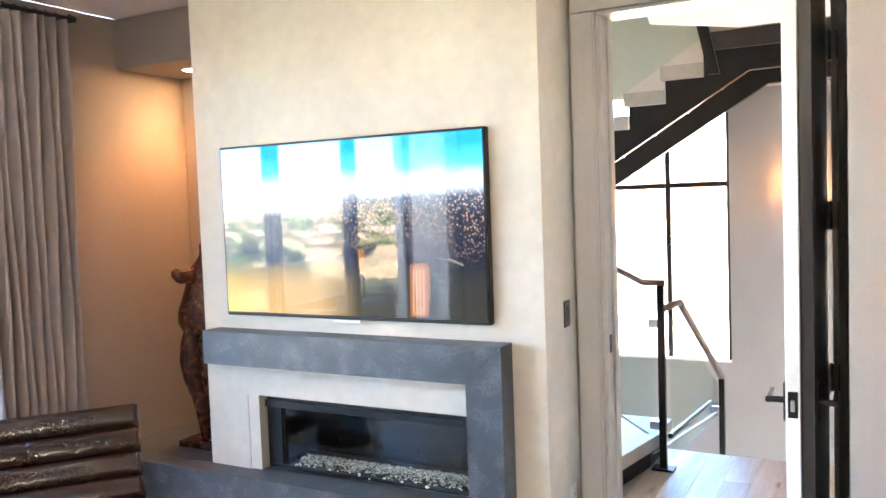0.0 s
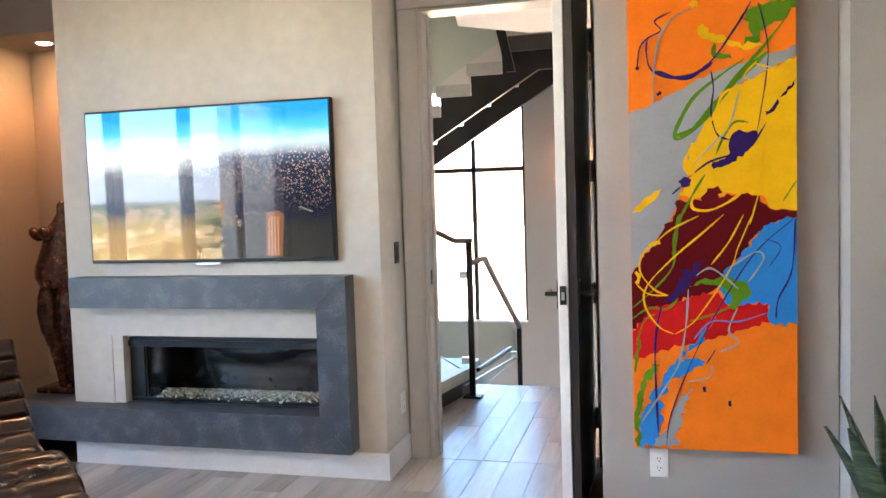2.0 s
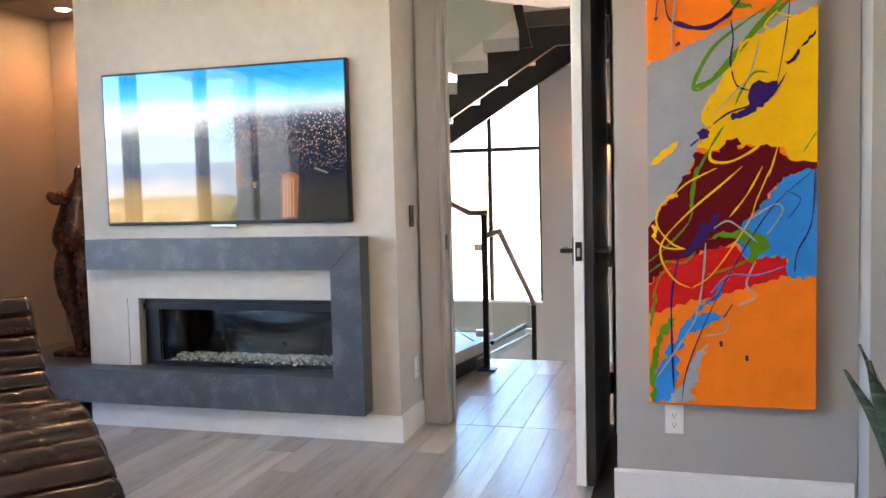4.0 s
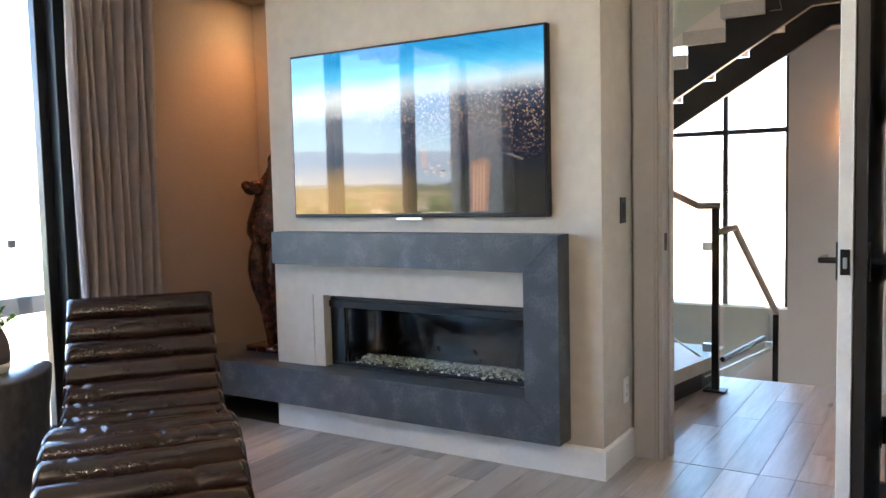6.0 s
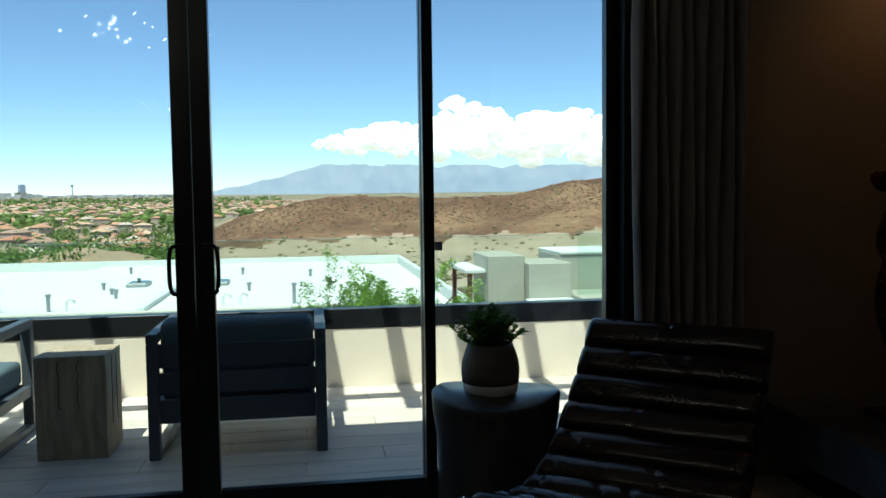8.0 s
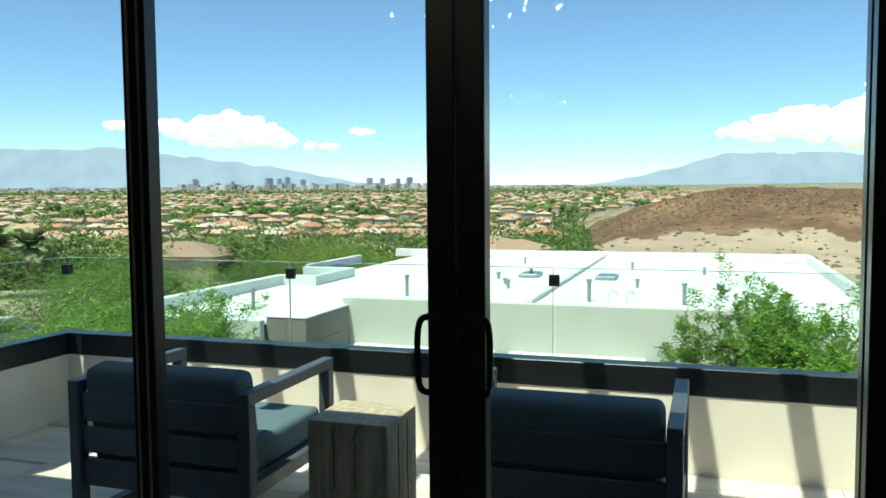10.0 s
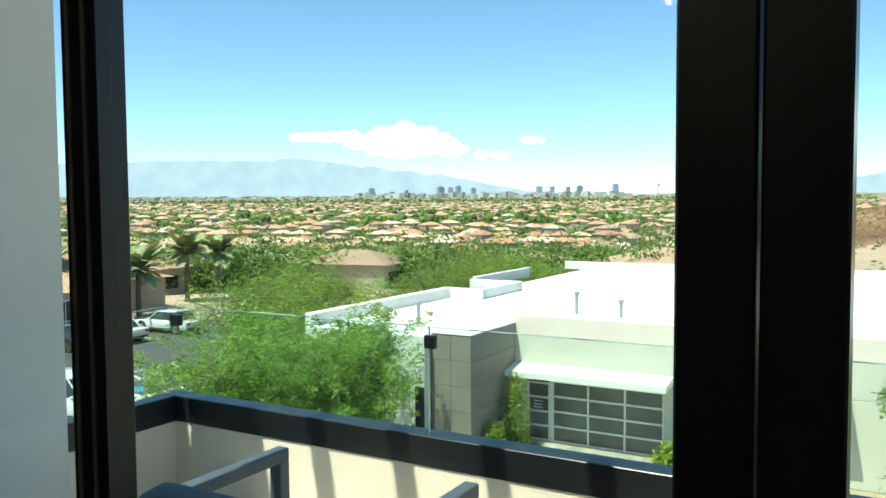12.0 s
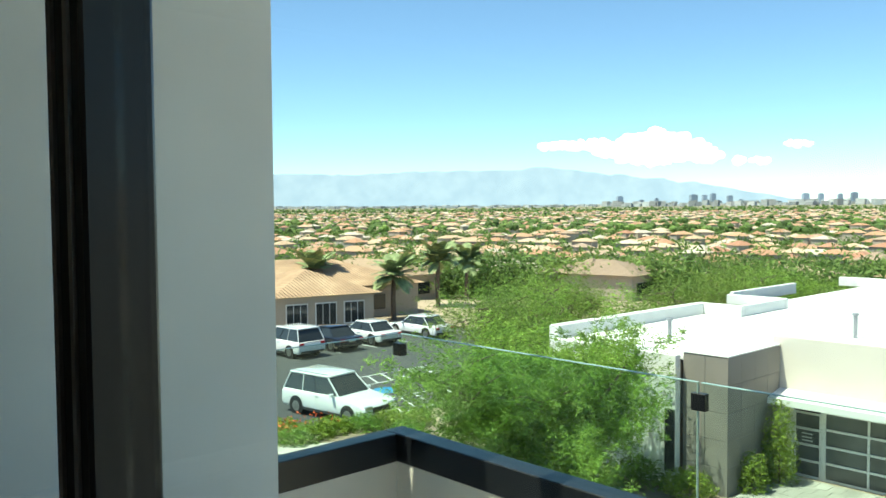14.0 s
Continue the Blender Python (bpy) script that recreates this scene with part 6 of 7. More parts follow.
def tree(name, label, at, height, width, mt, leaves, size, seed, low=0.15, skirt=0.0):
    """A many-stemmed desert tree: tapered limbs that fork twice, and leaf sprays round the twigs."""
    rnd = random.Random(seed)
    t = thing(name, label, "tree")
    wood, tips = bmesh.new(), []
    for i in range(7):
        a = 2 * math.pi * i / 7 + rnd.uniform(-0.3, 0.3)
        out = rnd.uniform(0.15, 0.42) * width
        p1 = Vector((math.cos(a) * out * 0.4, math.sin(a) * out * 0.4, height * rnd.uniform(0.3, 0.45)))
        p2 = Vector((math.cos(a) * out, math.sin(a) * out, height * rnd.uniform(0.55, 0.85)))
        add_tube(wood, spline([(0.1 * math.cos(a), 0.1 * math.sin(a), 0), p1, p2], 4), lambda k: 0.10 * (1 - 0.75 * k) * height / 5, 7)
        for j in range(9):
            b, f = rnd.uniform(0, 6.28), rnd.uniform(0.25, 1)
            s = p1.lerp(p2, f)
            e = s + Vector((math.cos(b) * width * 0.22, math.sin(b) * width * 0.22, height * rnd.uniform(-0.10, 0.22)))
            add_tube(wood, [s, s.lerp(e, 0.5) + Vector((0, 0, 0.1)), e], lambda k: 0.03 * (1 - 0.7 * k), 5)
            tips.append((s, e))
    part("trunk", wood, BARK, t, "forked grey-brown trunk")
    pts = []
    for i in range(int(60 * skirt)):
        a, q = rnd.uniform(0, 6.28), rnd.uniform(0.12, 0.42) * width
        s = Vector((math.cos(a) * q * 0.4, math.sin(a) * q * 0.4, height * rnd.uniform(0.08, 0.3)))
        tips.append((s, Vector((math.cos(a) * q, math.sin(a) * q, height * rnd.uniform(0.08, 0.5)))))
    sprays = []
    for s, e in tips:
        for k in range(15):
            c = s.lerp(e, rnd.uniform(0.25, 1.25)) + Vector((rnd.gauss(0, 1), rnd.gauss(0, 1), rnd.gauss(0, 0.9))) * width * 0.075
            d = (e - s).normalized() + Vector((rnd.gauss(0, 0.5), rnd.gauss(0, 0.5), 0.45))
            sprays.append((c, d * width * rnd.uniform(0.02, 0.07), rnd.uniform(0.010, 0.026) * width))
    for i in range(leaves):
        s, d, q = sprays[rnd.randrange(len(sprays))]
        f = rnd.uniform(-1, 1)
        c = s + d * f + Vector((rnd.gauss(0, 1), rnd.gauss(0, 1), rnd.gauss(0, 0.8))) * q * (1.15 - 0.6 * f)
        if c.z > low * height:
            pts.append(c)
    ob = new("crown", mesh_of("crown", *quad_cloud(pts, size, rnd, 0.6, 0.2), mt))
    ob.parent = t
    ob["label"] = "feathery open crown"
    t.matrix_basis = pose(*at)
    return t


tree("mesquite_tree", "wide feathery green mesquite tree beside the garage", (-21.3, -14.9, GZ), 5.2, 6.3, MESQ, 150000, 0.072, 1, 0.03, 0.8)
tree("mesquite_tree", "feathery green mesquite tree by the parapet", (-17.8, 2.6, GZ), 7.0, 3.8, MESQ, 140000, 0.055, 2, 0.1)
for k, (x, y, h, w) in enumerate(((-33, -27.5, 4.6, 6.5), (-38, -30.5, 4.6, 7), (-45, -33, 4.0, 7), (-30.5, -22.8, 3.8, 5.5), (-50, -27, 4, 7), (-58, -24, 4.5, 8), (-63, -30, 4.5, 8), (-42, -24.5, 3.4, 5.5))):
    tree("garden_tree", "bushy green tree behind the parking court", (x, y, GZ), h, w, MESQ if k % 2 else DKGR, 26000, 0.085, 20 + k, 0.03, 0.5)


def shrub(at, r, h, mt, n_, size, seed, name="shrub", label="low rounded green shrub"):
    rnd = random.Random(seed)
    pts = []
    while len(pts) < n_:
        v = Vector((rnd.uniform(-1, 1), rnd.uniform(-1, 1), rnd.uniform(0, 1)))
        if 0.35 < v.length < 1.0 + 0.15 * math.sin(v.x * 9 + v.y * 7):
            pts.append(Vector((v.x * r, v.y * r, v.z * h + 0.03)))
    t = thing(name, label, "shrub")
    o = new("foliage", mesh_of("foliage", *quad_cloud(pts, size, rnd), mt))
    o.parent = t
    stem = bmesh.new()
    add_cyl(stem, (0, 0, 0), (0, 0, h * 0.6), 0.04, 0.02, 6)
    part("stem", stem, BARK, t)
    t.matrix_basis = pose(*at)


shrub((-27.6, -11.0 + 0.25, GZ + 0.05), 0.55, 2.5, YGRN, 2600, 0.06, 50, label="tall yellow-green shrub against the garage wall")
shrub((-26.3, -10.95, GZ + 0.05), 0.45, 1.2, YGRN, 1200, 0.06, 51)
shrub((-24.7, -12.1, GZ + 0.06), 0.8, 0.7, YGRN, 1500, 0.07, 52)
shrub((-24.5, -13.6, GZ + 0.06), 0.9, 0.8, DKGR, 1500, 0.07, 53)
shrub((-27.6, -5.5, GZ + 0.05), 0.6, 0.9, YGRN, 1400, 0.09, 54, "grass_clump", "pale green ornamental grass clump")
for k, (x, y) in enumerate(((-19.2, -24.6), (-20.3, -24.9), (-21.2, -25.0), (-22.2, -24.5), (-23.2, -24.4), (-24.2, -23.8), (-22.8, -22.6), (-18.2, -26.3), (-19.6, -26.0))):
    shrub((x, y, GZ + 0.05), 0.75, 0.6, YGRN if k % 3 else MESQ, 900, 0.08, 60 + k)
FLOWER = plain("orange_petals", (0.75, 0.12, 0.03), 0.6)
rnd = random.Random(77)
V, Fc = quad_cloud([Vector((rnd.uniform(-21.2, -18.2), rnd.uniform(-26.4, -24.6), GZ + rnd.uniform(0.5, 0.8))) for i in range(160)], 0.07, rnd)
tagged(new("flowers", mesh_of("flowers", V, Fc, FLOWER)), "small orange flowers over the shrubs", "flowers", kind="stuff")


def palm(at, h, seed):
    rnd = random.Random(seed)
    t = thing("palm_tree", "palm tree with arching grey-green fronds", "palm tree")
    part("trunk", add_tube(bmesh.new(), [(0, 0, 0), (0.05, 0, h * 0.5), (0, 0.05, h)], lambda k: 0.22 - 0.06 * k, 9), BARK, t, "rough palm trunk")
    for i in range(40):
        a, up = 2 * math.pi * i / 26 * 1.62, rnd.uniform(-0.1, 1.7)
        L = rnd.uniform(1.5, 2.1)
        o = Vector((math.cos(a), math.sin(a), 0))
        rib = [Vector((0, 0, h)) + o * L * k / 9 + Vector((0, 0, L * (up * k / 9 - 0.62 * (k / 9) ** 2))) for k in range(10)]
        V, Fc = [], []
        for k in range(1, 10):
            d = (rib[k] - rib[k - 1]).normalized()
            s = d.cross(Vector((0, 0, 1))).normalized()
            for q in range(3):
                c = rib[k - 1].lerp(rib[k], q / 3)
                for sg in (-1, 1):
                    ll = 0.58 * math.sin(math.pi * (k + q / 3) / 10.5) + 0.06
                    e = c + s * sg * ll + d * ll * 0.6 - Vector((0, 0, 0.12 * ll))
                    i0 = len(V)
                    V += [c - d * 0.08, c + d * 0.08, e]
                    Fc.append((i0, i0 + 1, i0 + 2))
        f = new("frond", mesh_of("frond", V, Fc, PALMM))
        f.parent = t
    t.matrix_basis = pose(*at)


PALMM = surface("grey_green_palm", (0.25, 0.31, 0.13), 0.7, 0, 1, 0.2, 10, 0, tint=(0.38, 0.42, 0.2), island=0.3)
palm((-43.5, -48.8, GZ), 3.4, 1)
palm((-52, -53, GZ), 4.0, 2)
palm((-60, -57.5, GZ), 3.6, 3)
palm((-41, -56, GZ), 3.6, 4)


# ---- cars ----
def car(label, paint, at, heading, suv=True, L=4.9):
    """A car heading along +x: lofted body, glasshouse, wheels, lamps."""
    t = thing("car", label, "car", group="parked cars")
    W, H = (1.95, 1.74) if suv else (1.84, 1.44)
    h = L / 2
    belt = 1.02 if suv else 0.88
    low = [(-h, 0.45), (-h, belt - 0.12), (-h + 0.12, belt), (0.95, belt), (h - 0.35, belt - 0.12), (h - 0.03, belt - 0.32), (h, 0.45), (h - 0.1, 0.28), (-h + 0.1, 0.28)]
    bm = add_prism(bmesh.new(), [(x, -W / 2, z) for x, z in low], (0, W, 0))
    bmesh.ops.bevel(bm, geom=bm.edges[:], offset=0.12, segments=3, profile=0.6, affect="EDGES")
    part("body", bm, paint, t, "", True)
    gx = [(-h + 0.10, -h + 0.42), (0.95, 0.20)] if suv else [(-h + 0.75, -h + 1.35), (1.0, 0.25)]
    bm = bmesh.new()
    vs = []
    for z, ins, k in ((belt - 0.02, 0.06, 0), (H - 0.06, 0.22, 1)):
        vs.append([bm.verts.new(c) for c in ((gx[0][k], -W / 2 + ins, z), (gx[1][k], -W / 2 + ins, z), (gx[1][k], W / 2 - ins, z), (gx[0][k], W / 2 - ins, z))])
    for i in range(4):
        bm.faces.new((vs[0][i], vs[0][(i + 1) % 4], vs[1][(i + 1) % 4], vs[1][i]))
    bm.faces.new(vs[1])
    bmesh.ops.bevel(bm, geom=bm.edges[:], offset=0.07, segments=2, profile=0.6, affect="EDGES")
    part("windows", bm, DGLASS, t, "dark tinted windows")
    bm = box((gx[0][1] - 0.06, -W / 2 + 0.19, H - 0.09), (gx[1][1] + 0.06, W / 2 - 0.19, H), 0.04, 2)
    part("roof", bm, paint, t, "", True)
    for s in (-1, 1):
        for x0, x1 in ((gx[0][0] + 0.02, gx[0][1]), (gx[1][0], gx[1][1])):
            part("pillar", add_tube(bmesh.new(), [(x0, s * (W / 2 - 0.07), belt - 0.02), (x1, s * (W / 2 - 0.215), H - 0.06)], 0.032, 6), paint, t)
        if suv:
            part("roof_rail", add_tube(bmesh.new(), [(gx[0][1] + 0.1, s * (W / 2 - 0.3), H + 0.02), (gx[1][1] - 0.1, s * (W / 2 - 0.3), H + 0.02)], 0.02, 6), VENT, t)
        part("mirror", box((0.62, s * (W / 2 + 0.09) - 0.09, belt - 0.02), (0.78, s * (W / 2 + 0.09) + 0.09, belt + 0.12), 0.03), paint, t)
        part("headlight", box((h - 0.16, s * (W / 2 - 0.30) - 0.2, belt - 0.36), (h - 0.005, s * (W / 2 - 0.30) + 0.2, belt - 0.24), 0.02), STEEL, t, "clear headlight")
        part("tail_light", box((-h - 0.008, s * (W / 2 - 0.22) - 0.17, belt - 0.24), (-h + 0.1, s * (W / 2 - 0.22) + 0.17, belt - 0.1), 0.02), plain("red_lens", (0.35, 0.01, 0.01), 0.2), t, "red tail light")
        for f in ((0.36, 0.62) if suv else (0.5,)):
            x0, x1 = gx[0][0] + (gx[1][0] - gx[0][0]) * f, gx[0][1] + (gx[1][1] - gx[0][1]) * f
            part("door_pillar", add_tube(bmesh.new(), [(x0, s * (W / 2 - 0.058), belt - 0.02), (x1, s * (W / 2 - 0.21), H - 0.07)], 0.024, 6), CARK if f != 0.36 else paint, t)
        part("sill", box((-h + 1.3, s * (W / 2 - 0.02) - 0.03, 0.24), (h - 1.3, s * (W / 2 - 0.02) + 0.03, 0.36), 0.012), DARKSLOT, t, "dark sill trim")
        part("door_handle", box((-0.35, s * (W / 2) - 0.02, belt - 0.16), (-0.13, s * (W / 2) + 0.02, belt - 0.12), 0.008), VENT, t)
        for x in (-h + 0.95, h - 0.95):
            part("wheel_arch", add_cyl(bmesh.new(), (x, s * (W / 2 - 0.24), 0.36), (x, s * (W / 2 + 0.006), 0.36), 0.41, None, 24), DARKSLOT, t, "dark wheel arch")
            w = part("wheel", add_cyl(bmesh.new(), (x, s * (W / 2 - 0.20), 0.34), (x, s * (W / 2 + 0.015), 0.34), 0.34, None, 22), plain("tyre", (0.02, 0.02, 0.02), 0.8), t, "black tyre")
            part("rim", add_cyl(bmesh.new(), (x, s * (W / 2 + 0.01), 0.34), (x, s * (W / 2 + 0.025), 0.34), 0.22, None, 14), STEEL, w, "alloy rim")
    part("grille", box((h - 0.02, -0.5, 0.5), (h + 0.012, 0.5, 0.72), 0.01), DARKSLOT, t, "dark grille")
    part("plate", box((-h - 0.012, -0.26, 0.62), (-h, 0.26, 0.75), 0.005), OUTLET, t)
    part("rear_bumper", box((-h - 0.02, -W / 2 + 0.15, 0.32), (-h + 0.05, W / 2 - 0.15, 0.46), 0.02), DARKSLOT, t)
    t.matrix_basis = pose(*at, 0, 0, heading)


CARW = plain("white_car_paint", (0.75, 0.76, 0.76), 0.2, 0, 0.8)
CARK = plain("black_car_paint", (0.012, 0.014, 0.02), 0.15, 0, 0.8)
CARB = plain("dark_blue_car_paint", (0.015, 0.02, 0.04), 0.18, 0, 0.8)
RZ = GZ + 0.042
car("white sport utility car parked on the asphalt", CARW, (-22.9, -27.2, RZ), 99)
car("white compact sport utility car parked in the row", CARW, (-29.3, -41.2, RZ), -86, True, 4.5)
car("black saloon car parked in the row", CARK, (-32.3, -41.6, RZ), -87, False)
car("white saloon car parked in the row", CARW, (-35.4, -41.6, RZ), -88, False)
car("white saloon car at the end of the row", CARW, (-39.6, -41.2, RZ), -88, False)
car("dark blue pickup-like car at the start of the row", CARB, (-25.2, -40.6, RZ), -86, True)

sign = thing("parking_sign", "small grey parking sign on a thin post", "sign", (-24.2, -25.0, GZ))
part("post", add_cyl(bmesh.new(), (-24.2, -25.0, GZ), (-24.2, -25.0, GZ + 2.1), 0.03, None, 8), VENT, sign)
part("panel", box((-24.22, -25.15, GZ + 1.6), (-24.18, -24.85, GZ + 2.1), 0.005), VENT, sign)


# ---- houses of the valley ----
def many_roofs(mt, per_object):
    """Roof colours that differ from house to house: tan, sand, terracotta, brick and pale grey."""
    n, l = mt.node_tree.nodes, mt.node_tree.links
    src = n.new("ShaderNodeObjectInfo").outputs["Random"] if per_object else n.new("ShaderNodeNewGeometry").outputs["Random Per Island"]
    tone = ramp(n, [(0.0, (0.47, 0.33, 0.22)), (0.2, (0.40, 0.20, 0.115)), (0.36, (0.54, 0.41, 0.29)), (0.52, (0.44, 0.25, 0.15)), (0.66, (0.34, 0.155, 0.095)), (0.78, (0.50, 0.44, 0.37)), (0.9, (0.30, 0.22, 0.165))], "CONSTANT")
    l.new(src, tone.inputs[0])
    b = n["Principled BSDF"].inputs["Base Color"]
    mx = n.new("ShaderNodeMixRGB")
    mx.inputs[0].default_value = 0.78
    l.new(b.links[0].from_socket, mx.inputs[1])
    l.new(tone.outputs[0], mx.inputs[2])
    l.new(mx.outputs[0], b)
    return mt


TERRA = many_roofs(surface("clay_roof_tiles", (0.42, 0.26, 0.16), 0.85, 0, 0.02, 0.22, 6, 0.3, 0.03, tint=(0.52, 0.40, 0.28)), False)


def roof_rows(mt):
    """Rounded tile rows as relief."""
    n, l = mt.node_tree.nodes, mt.node_tree.links
    tc, w, b = n.new("ShaderNodeTexCoord"), n.new("ShaderNodeTexWave"), n.new("ShaderNodeBump")
    w.inputs["Scale"].default_value, w.inputs["Distortion"].default_value = 1.1, 0.6
    b.inputs["Strength"].default_value, b.inputs["Distance"].default_value = 1.0, 0.12
    l.new(tc.outputs["Object"], w.inputs[0])
    l.new(w.outputs["Fac"], b.inputs["Height"])
    l.new(b.outputs[0], n["Principled BSDF"].inputs["Normal"])
    return mt


TERRO = surface("clay_roof_tiles_near", (0.44, 0.28, 0.17), 0.85, 0, 0.6, 0.12, 9, 0.5, 0.03, tint=(0.54, 0.38, 0.25), obj=0.2)
many_roofs(roof_rows(TERRO), True)
HWALL = surface("beige_house_wall", (0.40, 0.34, 0.27), 0.9, 0, 0.3, 0.05, 9, 0.2, 0.01, island=0.15)


def hip(bm, cx, cy, z, lx, ly, wall_h, rise, ang, over=0.5):
    """Walls and a hipped roof into two bmeshes."""
    c, s = math.cos(ang), math.sin(ang)
    def w(x, y, zz):
        return Vector((cx + x * c - y * s, cy + x * s + y * c, z + zz))
    wb, rb = bm
    lo = [wb.verts.new(w(x, y, -2)) for x, y in ((-lx, -ly), (lx, -ly), (lx, ly), (-lx, ly))]
    hi = [wb.verts.new(w(x, y, wall_h)) for x, y in ((-lx, -ly), (lx, -ly), (lx, ly), (-lx, ly))]
    for i in range(4):
        wb.faces.new((lo[i], lo[(i + 1) % 4], hi[(i + 1) % 4], hi[i]))
    ex, ey = lx + over, ly + over
    e = [rb.verts.new(w(x, y, wall_h - 0.1)) for x, y in ((-ex, -ey), (ex, -ey), (ex, ey), (-ex, ey))]
    k = max(ex - ey, 0.0) if ex > ey else 0.0
    r0, r1 = rb.verts.new(w(-k - 0.01, 0, wall_h + rise)), rb.verts.new(w(k + 0.01, 0, wall_h + rise))
    rb.faces.new((e[0], e[1], r1, r0))
    rb.faces.new((e[1], e[2], r1))
    rb.faces.new((e[2], e[3], r0, r1))
    rb.faces.new((e[3], e[0], r0))
    rb.faces.new(e[::-1])


TERRN = roof_rows(surface("orange_clay_roof_tiles", (0.47, 0.30, 0.18), 0.85, 0, 0.6, 0.14, 9, 0.5, 0.03, tint=(0.56, 0.40, 0.26)))


def near_house(cx, cy, z, lx, ly, ang, seed, label="beige house with a clay-tiled hip roof", tiles_mat=TERRO):
    t = thing("house", label, "house", (cx, cy, z), "houses of the valley")
    wb, rb = bmesh.new(), bmesh.new()
    hip((wb, rb), cx, cy, z, lx, ly, 3.0, min(lx, ly) * 0.33, ang)
    hip((wb, rb), cx + lx * 0.7 * math.cos(ang + 1.3), cy + lx * 0.7 * math.sin(ang + 1.3), z, ly * 0.8, lx * 0.45, 2.9, lx * 0.18, ang + 1.57)
    part("wall", wb, HWALL, t)
    part("roof", rb, tiles_mat, t, "clay tile roof")
    c, s = math.cos(ang), math.sin(ang)
    for k in range(-1, 2):
        for sx, sy, fx in ((k * lx * 0.55, ly + 0.02, 0), (lx + 0.02, k * ly * 0.5, 1)):
            p0 = Vector((cx + sx * c - sy * s, cy + sx * s + sy * c, z + 1.5))
            bm = bmesh.new()
            add_box(bm, (-0.05, -0.8, -0.6), (0.05, 0.8, 0.6), 0, Matrix.Translation(p0) @ Matrix.Rotation(ang + (0 if fx else math.pi / 2), 4, "Z"))
            part("window", bm, DGLASS, t)
    wx, wy, wa = cx + lx * 0.7 * math.cos(ang + 1.3), cy + lx * 0.7 * math.sin(ang + 1.3), ang + 1.57
    c, s = math.cos(wa), math.sin(wa)
    for sx, sy, fx in [(ly * 0.8, k * lx * 0.26, 1) for k in (-1, 0, 1)] + [(k * ly * 0.4, -lx * 0.45, 0) for k in (-1, 1)]:
        at = Matrix.Translation((wx + sx * c - sy * s, wy + sx * s + sy * c, z + 1.45)) @ Matrix.Rotation(wa if fx else wa - math.pi / 2, 4, "Z")
        wf = bmesh.new()
        add_box(wf, (-0.05, -0.82, -0.82), (0.08, 0.82, 0.82), 0, at)
        win = part("window", wf, WHITE, t, "white-framed window")
        for q in (-1, 0, 1):
            wp = bmesh.new()
            add_box(wp, (0.06, q * 0.52 - 0.23, -0.74), (0.10, q * 0.52 + 0.23, 0.74), 0, at)
            part("pane", wp, DGLASS, win)


near_house(-40.5, -58.0, GZ - 0.3, 8.5, 5.6, radians(-12), 1, "beige house with a deep clay-tiled roof by the parking court", TERRN)
porch = thing("porch_wall", "low stone porch wall with square piers", "wall", (-36, -49.4, GZ))
for k in range(4):
    part("pier", box((-33.2 - 2.3 * k, -49.9, GZ), (-32.7 - 2.3 * k, -49.4, GZ + 1.15), 0.02), CONC, porch)
    part("pier_cap", box((-33.25 - 2.3 * k, -49.95, GZ + 1.151), (-32.65 - 2.3 * k, -49.35, GZ + 1.25), 0.01), CONC, porch)
    part("low_wall", box((-34.99 - 2.3 * k, -49.8, GZ), (-33.21 - 2.3 * k, -49.5, GZ + 0.6), 0.01), CONC, porch)
rnd = random.Random(40)
placed = []


def free(p, d):
    if any((p.x - q.x) ** 2 + (p.y - q.y) ** 2 < d * d for q in placed):
        return False
    placed.append(p)
    return True


placed += [Vector((-39.5, -56.5, 0)), Vector((-46, -50, 0))]
count = 0
while count < 60:
    az, r = rnd.uniform(101, 152), rnd.uniform(85, 215)
    p = spot(az, r)
    if p.x > -54 and p.y > -20 or not free(p, 15):
        count += 0.02
        continue
    near_house(p.x, p.y, p.z, rnd.uniform(4.8, 6.4), rnd.uniform(3.3, 4.2), radians(rnd.choice((10, 100, 55, -20)) + rnd.uniform(-8, 8)), count)
    count += 1
wb, rb = bmesh.new(), bmesh.new()
cell = {}
n_h = 0
for _ in range(16000):
    az = rnd.uniform(86, 156)
    r = 215 * (1900 / 215) ** rnd.random()
    if az < 101 and r < 620:
        continue
    p = spot(az, r)
    d = 18 if r < 500 else 24
    key = (int(p.x // d), int(p.y // d))
    if key in cell:
        continue
    cell[key] = 1
    ang, lx, ly = radians(rnd.choice((10, 100, 55, -20)) + rnd.uniform(-10, 10)), rnd.uniform(4.0, 6.0), rnd.uniform(2.9, 3.9)
    hip((wb, rb), p.x, p.y, p.z, lx, ly, rnd.choice((2.9, 2.9, 5.0)), rnd.uniform(1.2, 1.8), ang)
    if r < 700:
        hip((wb, rb), p.x + lx * 0.6 * math.cos(ang + 1.2), p.y + lx * 0.6 * math.sin(ang + 1.2), p.z, ly * 0.85, ly * 0.6, rnd.choice((2.6, 2.8, 3.2)), rnd.uniform(0.8, 1.3), ang + 1.57)
    n_h += 1
    if n_h > 3600:
        break
tagged(part("house_walls_far", wb, HWALL), "beige walls of the many valley houses", "houses", kind="stuff")
tagged(part("house_roofs_far", rb, TERRA), "clay and tan roofs of the many valley houses", "houses", kind="stuff")

# tree clumps of the valley, the desert scrub and the boulders on the hill
ico = bmesh.new()
add_ball(ico, (0, 0, 0), 1, 1)
IV, IF = [v.co.copy() for v in ico.verts], [[v.index for v in f.verts] for f in ico.faces]
ico.free()


